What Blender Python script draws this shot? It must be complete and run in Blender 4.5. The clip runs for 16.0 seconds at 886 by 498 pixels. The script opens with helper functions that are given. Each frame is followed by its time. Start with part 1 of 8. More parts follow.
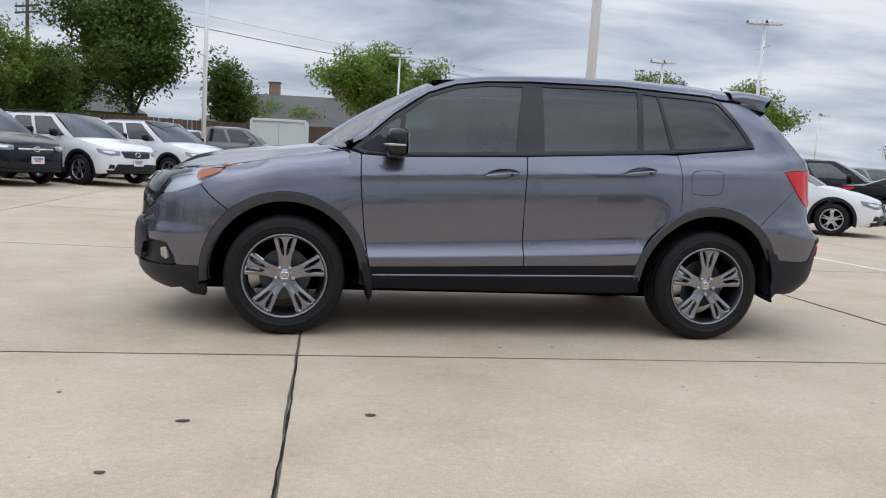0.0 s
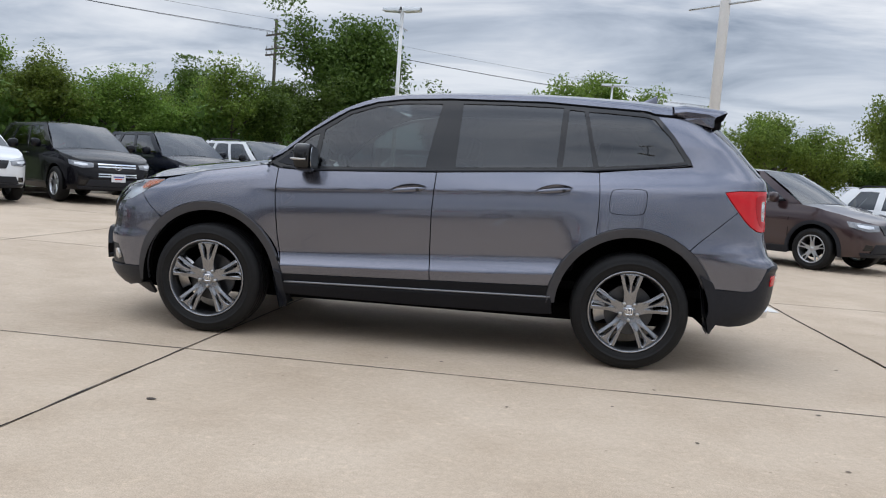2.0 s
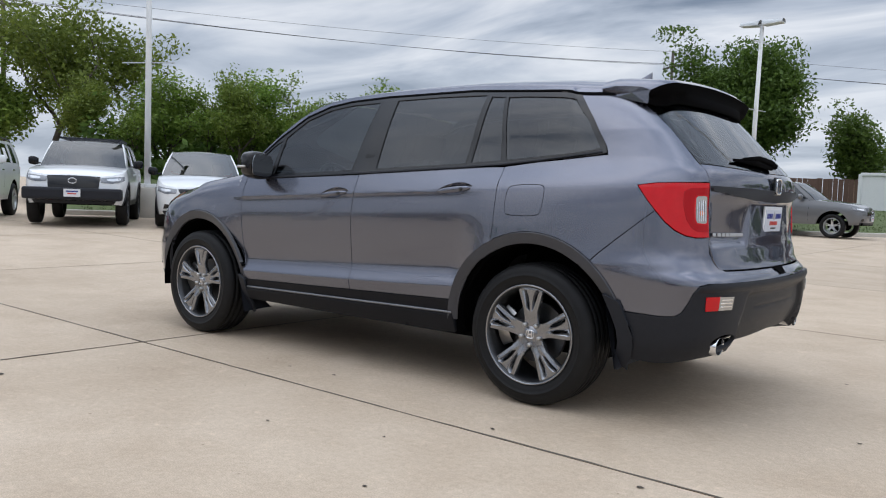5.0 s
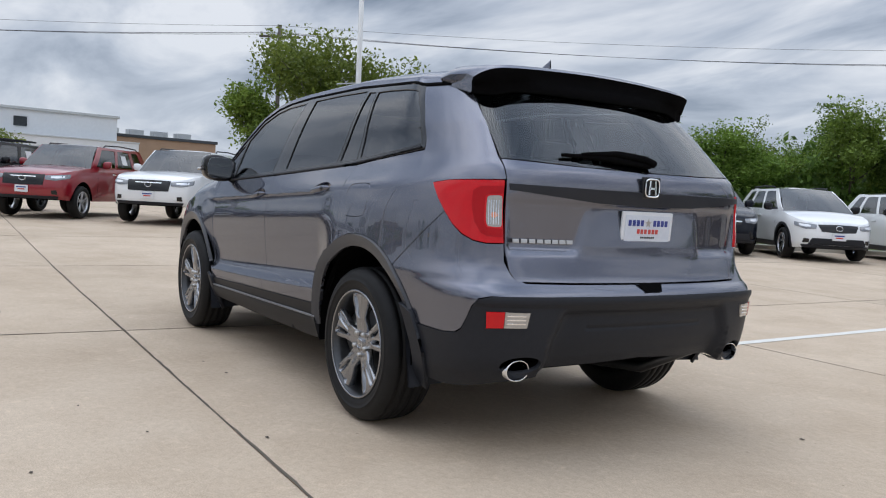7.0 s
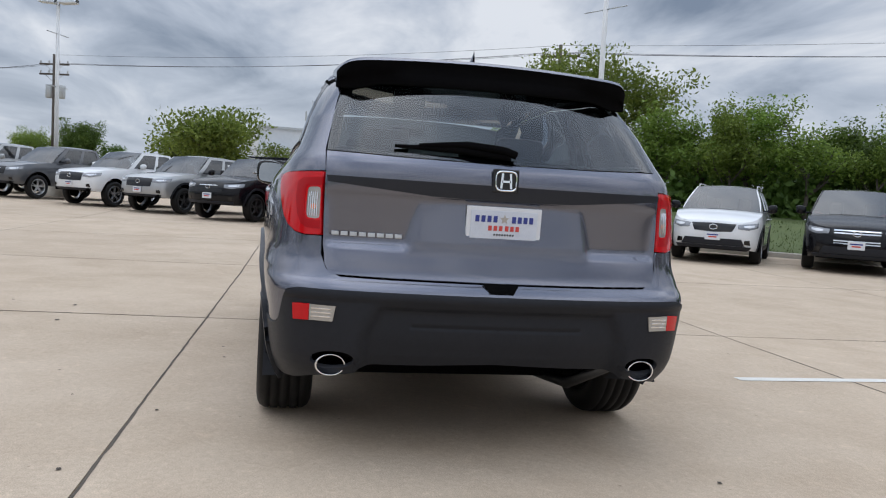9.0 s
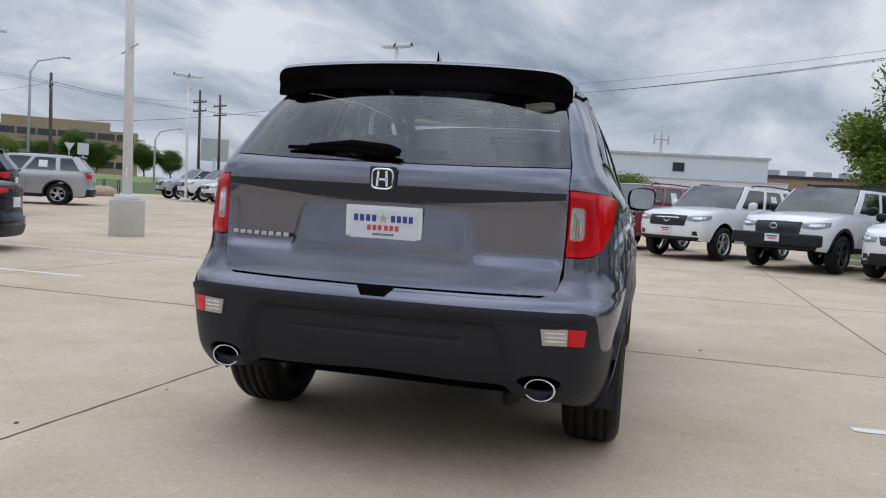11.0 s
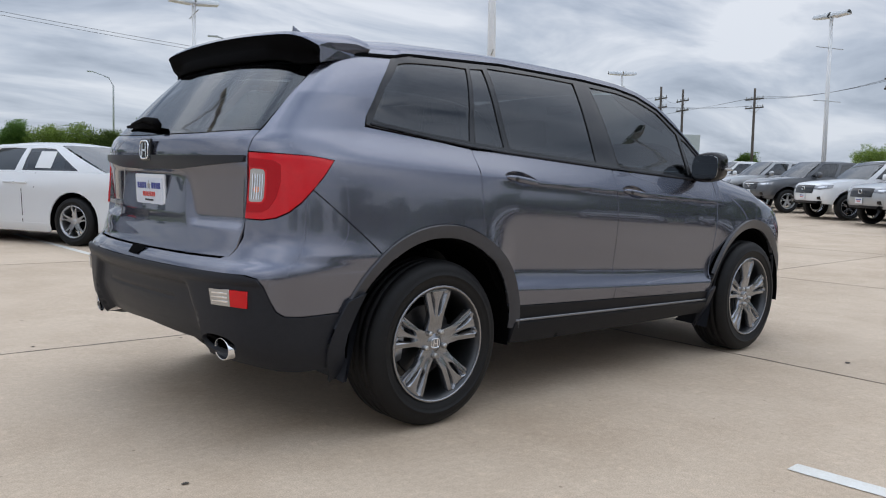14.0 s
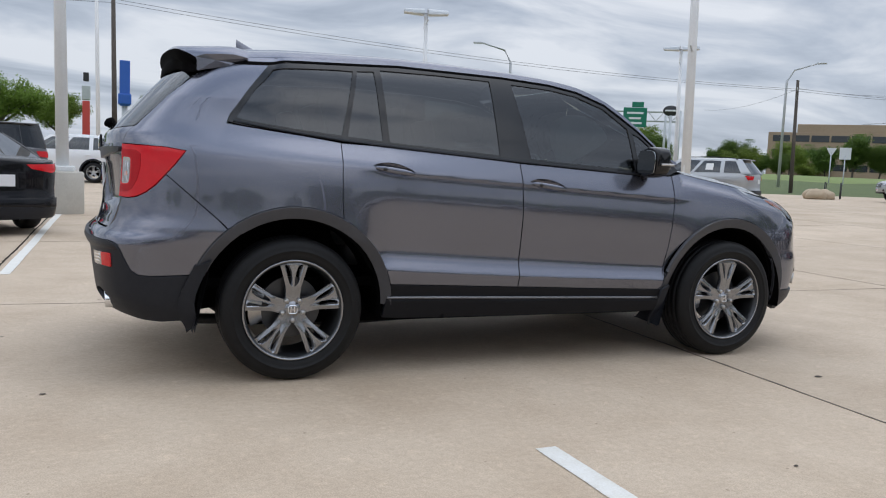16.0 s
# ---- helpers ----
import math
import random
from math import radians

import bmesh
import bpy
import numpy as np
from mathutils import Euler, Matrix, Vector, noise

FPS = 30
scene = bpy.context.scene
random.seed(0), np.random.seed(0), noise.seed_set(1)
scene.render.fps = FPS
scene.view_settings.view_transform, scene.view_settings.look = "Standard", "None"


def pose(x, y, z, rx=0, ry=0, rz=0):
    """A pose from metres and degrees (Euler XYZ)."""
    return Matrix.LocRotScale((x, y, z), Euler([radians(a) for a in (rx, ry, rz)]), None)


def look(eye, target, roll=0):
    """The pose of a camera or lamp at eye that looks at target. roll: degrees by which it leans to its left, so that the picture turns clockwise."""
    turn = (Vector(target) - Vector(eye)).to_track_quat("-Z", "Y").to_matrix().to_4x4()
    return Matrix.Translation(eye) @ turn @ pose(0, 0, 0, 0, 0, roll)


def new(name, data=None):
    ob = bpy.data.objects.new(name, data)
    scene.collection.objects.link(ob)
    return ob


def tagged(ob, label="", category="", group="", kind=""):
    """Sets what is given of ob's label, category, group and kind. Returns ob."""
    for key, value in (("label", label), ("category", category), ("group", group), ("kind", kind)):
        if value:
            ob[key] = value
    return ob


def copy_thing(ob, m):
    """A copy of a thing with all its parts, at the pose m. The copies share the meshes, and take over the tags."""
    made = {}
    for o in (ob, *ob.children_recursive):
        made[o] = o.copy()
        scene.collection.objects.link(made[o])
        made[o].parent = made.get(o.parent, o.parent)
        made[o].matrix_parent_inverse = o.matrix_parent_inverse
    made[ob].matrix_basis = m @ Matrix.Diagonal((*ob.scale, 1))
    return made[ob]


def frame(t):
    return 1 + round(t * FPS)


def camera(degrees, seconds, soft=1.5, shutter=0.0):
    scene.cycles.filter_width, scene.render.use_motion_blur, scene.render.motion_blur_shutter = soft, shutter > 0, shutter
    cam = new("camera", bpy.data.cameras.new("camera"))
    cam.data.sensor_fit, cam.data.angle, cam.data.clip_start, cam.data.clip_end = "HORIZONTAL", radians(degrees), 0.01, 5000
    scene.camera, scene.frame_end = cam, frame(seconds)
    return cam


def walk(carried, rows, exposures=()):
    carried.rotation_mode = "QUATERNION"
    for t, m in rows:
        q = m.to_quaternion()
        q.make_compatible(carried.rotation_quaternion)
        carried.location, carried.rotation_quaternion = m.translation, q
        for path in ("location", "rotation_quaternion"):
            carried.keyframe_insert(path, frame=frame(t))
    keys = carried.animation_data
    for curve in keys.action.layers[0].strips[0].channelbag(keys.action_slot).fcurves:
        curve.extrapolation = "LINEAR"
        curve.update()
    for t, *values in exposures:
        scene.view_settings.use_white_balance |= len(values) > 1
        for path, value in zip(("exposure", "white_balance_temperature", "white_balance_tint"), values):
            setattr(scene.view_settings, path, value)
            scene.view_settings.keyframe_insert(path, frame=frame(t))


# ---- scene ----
cam = camera(57.6, 16.0, soft=1.1)
METRES, EYE, TILT, LEAN, TURN = 18.0, 1.27, 0.0, 0.0, -8.7
PATH = [
    (0, (-1.331, -6.018, 1.144), (-0.985, -4.06, 0.924), 2.9),
    (0.5, (-0.826, -6.135, 1.147), (-0.631, -4.156, 0.927), 3.1),
    (1, (-0.286, -6.164, 1.158), (-0.239, -4.175, 0.949), 3.4),
    (1.5, (0.264, -6.228, 1.17), (0.17, -4.239, 0.977), 3.7),
    (2, (0.809, -6.184, 1.16), (0.571, -4.206, 0.983), 3.6),
    (2.5, (1.328, -6.123, 1.167), (0.935, -4.169, 1.0), 3.4),
    (3, (1.815, -5.91, 1.145), (1.254, -3.997, 0.983), 2.9),
    (3.5, (2.297, -5.654, 1.149), (1.559, -3.802, 0.99), 2.5),
    (3.7, (2.471, -5.529, 1.128), (1.662, -3.707, 0.973), 2.4),
    (5.8, (4.166, -3.843, 1.097), (2.754, -2.433, 0.962), 2.6),
    (6, (4.296, -3.653, 1.105), (2.839, -2.289, 0.971), 2.7),
    (6.5, (4.648, -3.236, 1.12), (3.08, -2.001, 0.987), 2.9),
    (7, (4.888, -2.767, 1.112), (3.218, -1.673, 0.984), 3.1),
    (7.5, (5.131, -2.295, 1.122), (3.372, -1.352, 0.998), 3.5),
    (8, (5.295, -1.808, 1.101), (3.458, -1.028, 0.977), 3.7),
    (8.5, (5.471, -1.343, 1.117), (3.567, -0.744, 0.992), 3.8),
    (9, (5.582, -0.898, 1.116), (3.626, -0.503, 0.991), 3.6),
    (9.2, (5.58, -0.71, 1.121), (3.608, -0.4, 0.997), 3.5),
    (11.3, (5.369, 1.322, 1.128), (3.467, 0.717, 1.008), 3.3),
    (11.5, (5.308, 1.517, 1.139), (3.435, 0.827, 1.016), 3.2),
    (12, (5.082, 2.001, 1.145), (3.298, 1.107, 1.01), 3.0),
    (12.5, (4.79, 2.43, 1.135), (3.11, 1.354, 0.987), 2.5),
    (13, (4.494, 2.857, 1.139), (2.925, 1.628, 0.978), 2.1),
    (13.5, (4.13, 3.226, 1.111), (2.674, 1.865, 0.94), 1.8),
    (13.8, (3.947, 3.521, 1.164), (2.562, 2.09, 0.982), 1.8),
    (14, (3.79, 3.62, 1.124), (2.453, 2.142, 0.945), 1.8),
    (14.5, (3.423, 4.029, 1.113), (2.218, 2.444, 0.93), 1.7),
    (15, (3.08, 4.465, 1.143), (2.02, 2.779, 0.958), 1.8),
    (15.5, (2.688, 4.809, 1.126), (1.777, 3.039, 0.936), 2.0),
    (16, (2.272, 5.081, 1.145), (1.515, 3.241, 0.945), 2.5),
]
EXPOSURES = [(0, .11, 6300, 10), (3.5, .11, 6300, 10), (6, .08, 6250, 10), (9, 0, 6250, 10), (11.5, -.06, 6250, 10), (13, .03, 6200, 10), (16, .03, 6250, 10)]
walk(cam, [(t, look(eye, target, roll)) for t, eye, target, roll in PATH], exposures=EXPOSURES)

# ---------------------------------------------------------------- sky and light
world = bpy.data.worlds.new("sky")
scene.world = world
world.use_nodes = True
wn, wl = world.node_tree.nodes, world.node_tree.links
wn.clear()
SUN_EL, SUN_AZ = radians(62), radians(205)


def node(tree_nodes, kind, **values):
    n = tree_nodes.new(kind)
    for key, value in values.items():
        n.inputs[key].default_value = value
    return n


w_out = wn.new("ShaderNodeOutputWorld")
w_bg = wn.new("ShaderNodeBackground")
w_sky = wn.new("ShaderNodeTexSky")
w_sky.sky_type, w_sky.sun_disc = "NISHITA", False
w_sky.sun_elevation, w_sky.sun_rotation = SUN_EL, SUN_AZ
w_sky.air_density, w_sky.dust_density = 1.0, 2.5
w_tc = wn.new("ShaderNodeTexCoord")
w_sep = wn.new("ShaderNodeSeparateXYZ")
wl.new(w_tc.outputs["Generated"], w_sep.inputs[0])
# the cloud sheet: directions are laid out on a flat layer overhead
w_lift = wn.new("ShaderNodeMath"); w_lift.operation = "MAXIMUM"; w_lift.inputs[1].default_value = 0.0
wl.new(w_sep.outputs["Z"], w_lift.inputs[0])
w_add = wn.new("ShaderNodeMath"); w_add.operation = "ADD"; w_add.inputs[1].default_value = 0.16
wl.new(w_lift.outputs[0], w_add.inputs[0])
w_flat = wn.new("ShaderNodeCombineXYZ")
for axis in "XY":
    d = wn.new("ShaderNodeMath"); d.operation = "DIVIDE"
    wl.new(w_sep.outputs[axis], d.inputs[0]); wl.new(w_add.outputs[0], d.inputs[1])
    wl.new(d.outputs[0], w_flat.inputs[axis])
w_big = node(wn, "ShaderNodeTexNoise", Scale=1.05, Detail=6.0, Roughness=0.54, Distortion=0.5)
w_map = wn.new("ShaderNodeMapping"); w_map.inputs["Scale"].default_value = (0.85, 1.45, 1.0); w_map.inputs["Location"].default_value = (3.7, 1.9, 0)
wl.new(w_flat.outputs[0], w_map.inputs[0]); wl.new(w_map.outputs[0], w_big.inputs["Vector"])
w_ramp = wn.new("ShaderNodeValToRGB")
stops = w_ramp.color_ramp
stops.elements[0].position, stops.elements[0].color = 0.33, (0.27, 0.33, 0.43, 1)
stops.elements[1].position, stops.elements[1].color = 0.62, (1.02, 1.04, 1.08, 1)
mid = stops.elements.new(0.48); mid.color = (0.61, 0.67, 0.77, 1)
wl.new(w_big.outputs["Fac"], w_ramp.inputs[0])
# pale band of haze near the horizon
w_hz = wn.new("ShaderNodeMapRange")
w_hz.inputs["From Min"].default_value, w_hz.inputs["From Max"].default_value = 0.0, 0.22
w_hz.inputs["To Min"].default_value, w_hz.inputs["To Max"].default_value = 0.55, 0.0
wl.new(w_lift.outputs[0], w_hz.inputs["Value"])
w_hmix = wn.new("ShaderNodeMixRGB"); w_hmix.inputs[2].default_value = (0.78, 0.84, 0.92, 1)
wl.new(w_hz.outputs[0], w_hmix.inputs[0]); wl.new(w_ramp.outputs[0], w_hmix.inputs[1])
w_str = wn.new("ShaderNodeMixRGB"); w_str.blend_type = "MULTIPLY"; w_str.inputs[0].default_value = 1.0
SKY_GAIN = 0.81
w_str.inputs[2].default_value = (SKY_GAIN, SKY_GAIN, SKY_GAIN, 1)
wl.new(w_hmix.outputs[0], w_str.inputs[1])
# an overcast dome is brighter overhead than at the horizon
w_dome = wn.new("ShaderNodeMapRange")
w_dome.inputs["From Min"].default_value, w_dome.inputs["From Max"].default_value = 0.26, 1.0
w_dome.inputs["To Min"].default_value, w_dome.inputs["To Max"].default_value = 1.0, 3.1
wl.new(w_lift.outputs[0], w_dome.inputs["Value"])
w_domed = wn.new("ShaderNodeMixRGB"); w_domed.blend_type = "MULTIPLY"; w_domed.inputs[0].default_value = 1.0
wl.new(w_str.outputs[0], w_domed.inputs[1]); wl.new(w_dome.outputs[0], w_domed.inputs[2])
w_nis = wn.new("ShaderNodeMixRGB"); w_nis.blend_type = "MULTIPLY"; w_nis.inputs[0].default_value = 1.0
w_nis.inputs[2].default_value = (0.06, 0.06, 0.06, 1)
wl.new(w_sky.outputs[0], w_nis.inputs[1])
w_mix = wn.new("ShaderNodeMixRGB"); w_mix.inputs[0].default_value = 0.88
wl.new(w_nis.outputs[0], w_mix.inputs[1]); wl.new(w_domed.outputs[0], w_mix.inputs[2])
wl.new(w_mix.outputs[0], w_bg.inputs["Color"])
w_bg.inputs["Strength"].default_value = 1.0
wl.new(w_bg.outputs[0], w_out.inputs["Surface"])

sun = new("sun", bpy.data.lights.new("sun", "SUN"))
sun.data.energy, sun.data.angle, sun.data.color = 0.25, radians(165), (1.0, 0.96, 0.9)
sun.matrix_world = pose(0, 0, 30, 90 - math.degrees(SUN_EL), 0, 180 - math.degrees(SUN_AZ) + 180)


# ---------------------------------------------------------------- materials
def surface(name, one, two=None, scale=4.0, rough=0.6, metal=0.0, coat=0.0, bump=0.0, bump_scale=60.0, fine=0.5, spec=0.5, rough_var=0.0, by_object=0.0, coords="Object"):
    """A plain surface whose colour wanders between two tones at a wide and a fine scale."""
    m = bpy.data.materials.new(name)
    m.use_nodes = True
    n, l = m.node_tree.nodes, m.node_tree.links
    b = n["Principled BSDF"]
    b.inputs["Roughness"].default_value = rough
    b.inputs["Metallic"].default_value = metal
    b.inputs["Coat Weight"].default_value = coat
    b.inputs["Coat Roughness"].default_value = 0.03
    b.inputs["Specular IOR Level"].default_value = spec
    two = two or one
    tc = n.new("ShaderNodeTexCoord")
    wide = node(n, "ShaderNodeTexNoise", Scale=scale, Detail=5.0, Roughness=0.6)
    l.new(tc.outputs[coords], wide.inputs["Vector"])
    small = node(n, "ShaderNodeTexNoise", Scale=scale * 14, Detail=3.0, Roughness=0.6)
    l.new(tc.outputs[coords], small.inputs["Vector"])
    both = n.new("ShaderNodeMix"); both.data_type = "FLOAT"; both.inputs[0].default_value = fine
    l.new(wide.outputs["Fac"], both.inputs[2]); l.new(small.outputs["Fac"], both.inputs[3])
    span = node(n, "ShaderNodeMapRange")
    span.inputs["From Min"].default_value, span.inputs["From Max"].default_value = 0.32, 0.68
    l.new(both.outputs[0], span.inputs["Value"])
    mix = n.new("ShaderNodeMixRGB")
    mix.inputs[1].default_value, mix.inputs[2].default_value = (*one, 1), (*two, 1)
    l.new(span.outputs[0], mix.inputs[0])
    last = mix.outputs[0]
    if by_object:
        info = n.new("ShaderNodeObjectInfo")
        hsv = n.new("ShaderNodeHueSaturation")
        sp = n.new("ShaderNodeMapRange")
        sp.inputs["To Min"].default_value, sp.inputs["To Max"].default_value = 1 - by_object, 1 + by_object
        l.new(info.outputs["Random"], sp.inputs["Value"]); l.new(sp.outputs[0], hsv.inputs["Value"]); l.new(last, hsv.inputs["Color"])
        last = hsv.outputs[0]
    l.new(last, b.inputs["Base Color"])
    if rough_var:
        rr = n.new("ShaderNodeMapRange")
        rr.inputs["To Min"].default_value, rr.inputs["To Max"].default_value = rough - rough_var, rough + rough_var
        l.new(wide.outputs["Fac"], rr.inputs["Value"]); l.new(rr.outputs[0], b.inputs["Roughness"])
    if bump:
        bn = node(n, "ShaderNodeTexNoise", Scale=bump_scale, Detail=4.0)
        l.new(tc.outputs[coords], bn.inputs["Vector"])
        bp = n.new("ShaderNodeBump"); bp.inputs["Strength"].default_value, bp.inputs["Distance"].default_value = min(1.0, bump * 10), 0.01
        l.new(bn.outputs["Fac"], bp.inputs["Height"]); l.new(bp.outputs[0], b.inputs["Normal"])
    return m


def glass_like(name, tint, gloss=(0.9, 0.92, 0.95), rough=0.0, extra=0.0, ior=1.72):
    """Thin tinted glass: it lets a tinted part of the light through and mirrors by Fresnel."""
    m = bpy.data.materials.new(name)
    m.use_nodes = True
    n, l = m.node_tree.nodes, m.node_tree.links
    n.clear()
    out = n.new("ShaderNodeOutputMaterial")
    tr = n.new("ShaderNodeBsdfTransparent"); tr.inputs[0].default_value = (*tint, 1)
    gl = n.new("ShaderNodeBsdfGlossy"); gl.inputs["Color"].default_value = (*gloss, 1); gl.inputs["Roughness"].default_value = rough
    fr = n.new("ShaderNodeFresnel"); fr.inputs["IOR"].default_value = ior      # both faces of the sheet
    add = n.new("ShaderNodeMath"); add.operation = "ADD"; add.inputs[1].default_value = extra; add.use_clamp = True
    l.new(fr.outputs[0], add.inputs[0])
    mx = n.new("ShaderNodeMixShader")
    l.new(add.outputs[0], mx.inputs[0]); l.new(tr.outputs[0], mx.inputs[1]); l.new(gl.outputs[0], mx.inputs[2])
    l.new(mx.outputs[0], out.inputs[0])
    return m


def paint(name, colour, metal=0.0, rough=0.35, coat_ior=1.5):
    m = surface(name, colour, tuple(c * 0.93 for c in colour), 900.0, rough, metal, 1.0, fine=0.5)
    m.node_tree.nodes["Principled BSDF"].inputs["Coat IOR"].default_value = coat_ior
    return m


M_HERO = paint("grey metallic paint", (0.147, 0.153, 0.189), 0.85, 0.24, 1.55)
M_HERO.node_tree.nodes["Principled BSDF"].inputs["Specular Tint"].default_value = (0.32, 0.34, 0.40, 1)
M_HERO.node_tree.nodes["Principled BSDF"].inputs["Coat Roughness"].default_value = 0.015
M_HERO.node_tree.nodes["Principled BSDF"].inputs["Coat Weight"].default_value = 1.0
M_BLACKPL = surface("black moulded plastic", (0.013, 0.0145, 0.019), (0.018, 0.0195, 0.025), 3.0, 0.45, bump=0.01, bump_scale=900, spec=0.25)
M_SILL = surface("satin black sill", (0.007, 0.0075, 0.010), (0.010, 0.0105, 0.013), 3.0, 0.42, spec=0.16)
# sky glint on the black sill ledge, put into a grey colour
M_SILLGLINT = surface("grey sill ledge glint", (0.20, 0.205, 0.22), (0.24, 0.245, 0.26), 5.0, 0.3, 0.7)
M_ARCH = surface("dark grey arch plastic", (0.040, 0.041, 0.048), (0.048, 0.049, 0.056), 3.0, 0.36, coat=0.2, spec=0.35)
M_BAND = surface("dark grey gloss band", (0.016, 0.017, 0.022), (0.020, 0.021, 0.026), 3.0, 0.32, coat=0.1, spec=0.25)
M_MIRROR = surface("mirror glass", (0.30, 0.32, 0.34), (0.33, 0.35, 0.37), 3.0, 0.04, 1.0)
M_GLOSSBLK = surface("gloss black trim", (0.005, 0.005, 0.006), (0.008, 0.008, 0.009), 3.0, 0.16, coat=0.4, spec=0.3)
# near-black for hidden parts; also carries the shade of gaps and hollows
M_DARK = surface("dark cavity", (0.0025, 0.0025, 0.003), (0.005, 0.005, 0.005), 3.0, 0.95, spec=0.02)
M_MATTBLK = surface("matt black", (0.0035, 0.0035, 0.004), (0.005, 0.005, 0.005), 3.0, 0.9, spec=0.03)
M_RUBBER = surface("tyre rubber", (0.0067, 0.0067, 0.0073), (0.0120, 0.0119, 0.0120), 2.0, 0.55, bump=0.01, bump_scale=220, spec=0.22)
M_RIM = surface("gunmetal alloy", (0.25, 0.255, 0.27), (0.29, 0.295, 0.31), 5.0, 0.24, 0.9, 0.5)
M_RIMDARK = surface("dark alloy barrel", (0.06, 0.062, 0.066), (0.08, 0.082, 0.086), 5.0, 0.35, 0.8)
M_ALLOY = surface("silver alloy", (0.45, 0.46, 0.48), (0.55, 0.56, 0.58), 5.0, 0.28, 0.85, 0.4)
M_CHROME = surface("chrome", (0.80, 0.81, 0.83), (0.85, 0.86, 0.88), 5.0, 0.07, 1.0)
M_STEEL = surface("brushed steel", (0.42, 0.41, 0.40), (0.55, 0.54, 0.53), 9.0, 0.3, 1.0)
M_GLASS = glass_like("tinted side glass", (0.070, 0.078, 0.082), extra=0.0, ior=1.74)
M_GLASSF = glass_like("front side glass", (0.21, 0.26, 0.25), extra=0.0, ior=1.74)
M_SCREEN = glass_like("tinted rear screen", (0.085, 0.095, 0.10), extra=0.0, ior=1.95)
M_SCREEN = glass_like("windscreen glass", (0.55, 0.61, 0.60), extra=0.0)
M_LENS = glass_like("clear lamp lens", (0.90, 0.92, 0.93), ior=1.3)
M_PARKGLASS = glass_like("parked car glass", (0.10, 0.12, 0.125), extra=0.02)
M_REDLENS = surface("red lamp lens", (0.60, 0.003, 0.008), (0.50, 0.002, 0.006), 30.0, 0.12, coat=0.5, spec=0.2)
M_BRAKE = surface("dark red brake lens", (0.035, 0.003, 0.004), (0.028, 0.002, 0.003), 30.0, 0.4, spec=0.2)
M_REDDARK = surface("deep red lens", (0.42, 0.004, 0.008), (0.36, 0.003, 0.007), 30.0, 0.18, coat=0.1, spec=0.2)
M_LAMPSILVER = surface("silvered lamp bowl", (0.62, 0.64, 0.67), (0.80, 0.82, 0.85), 14.0, 0.25, 0.15)
M_AMBER = surface("amber lens", (0.66, 0.25, 0.13), (0.58, 0.20, 0.10), 30.0, 0.15, coat=1.0)
M_WHITELENS = surface("clear reflector lens", (0.34, 0.32, 0.29), (0.50, 0.48, 0.45), 40.0, 0.15, 0.4, coat=1.0)
M_SEAT = surface("dark grey seat leather", (0.030, 0.030, 0.032), (0.045, 0.045, 0.047), 6.0, 0.5, bump=0.01, bump_scale=200)
M_TRIMGREY = surface("grey cabin trim", (0.06, 0.06, 0.062), (0.08, 0.08, 0.082), 6.0, 0.6)
M_PLATE = surface("white plate", (0.72, 0.73, 0.75), (0.66, 0.67, 0.70), 9.0, 0.35)
M_PLATEGREY = surface("pale grey plate panel", (0.56, 0.59, 0.66), (0.66, 0.69, 0.75), 12.0, 0.35)
M_BLUE = surface("blue print", (0.030, 0.045, 0.24), None, 9.0, 0.4)
M_RED = surface("red print", (0.55, 0.06, 0.05), None, 9.0, 0.4)
M_INK = surface("black print", (0.02, 0.02, 0.022), None, 9.0, 0.5)


# ---------------------------------------------------------------- building tools
def add_mesh(name, verts, faces, material, parent=None, label="", normals=None, smooth=True, outward=None):
    if outward is not None:      # turn the faces away from an inner point
        vs = np.array([tuple(p) for p in verts], float)
        total = 0.0
        for fc in faces:
            total += float(np.cross(vs[fc[1]] - vs[fc[0]], vs[fc[2]] - vs[fc[0]]) @ (vs[list(fc)].mean(0) - np.array(outward)))
        if total < 0:
            faces = [tuple(reversed(fc)) for fc in faces]
    me = bpy.data.meshes.new(name)
    me.from_pydata([tuple(map(float, v)) for v in verts], [], faces)
    me.materials.append(material)
    if smooth:
        me.polygons.foreach_set("use_smooth", np.ones(len(me.polygons), bool))
    if normals is not None:
        me.normals_split_custom_set_from_vertices([tuple(map(float, v)) for v in normals])
    ob = new(name, me)
    if parent:
        ob.parent = parent
    if label:
        tagged(ob, label)
    return ob


def part(name, bm, material, parent=None, label="", smooth=False):
    me = bpy.data.meshes.new(name)
    if smooth:
        for fc in bm.faces:
            fc.smooth = True
    bmesh.ops.recalc_face_normals(bm, faces=bm.faces)
    bm.to_mesh(me)
    bm.free()
    me.materials.append(material)
    ob = new(name, me)
    if parent:
        ob.parent = parent
    if label:
        tagged(ob, label)
    return ob


def thing(name, label, category, m=None, group="", kind=""):
    ob = new(name)
    ob.empty_display_size = 0.2
    if m is not None:
        ob.matrix_world = m
    return tagged(ob, label, category, group, kind)


def box_bm(sx, sy, sz, at=(0, 0, 0), bevel=0.0, turn=None, bm=None, seg=2):
    bm = bm or bmesh.new()
    made = bmesh.ops.create_cube(bm, size=1.0)["verts"]
    m = Matrix.Translation(at) @ (turn or Matrix()) @ Matrix.Diagonal((sx, sy, sz, 1))
    bmesh.ops.transform(bm, matrix=m, verts=made)
    if bevel:
        edges = {e for v in made for e in v.link_edges}
        bmesh.ops.bevel(bm, geom=list(edges), offset=bevel, segments=seg, profile=0.6, affect="EDGES")
    return bm


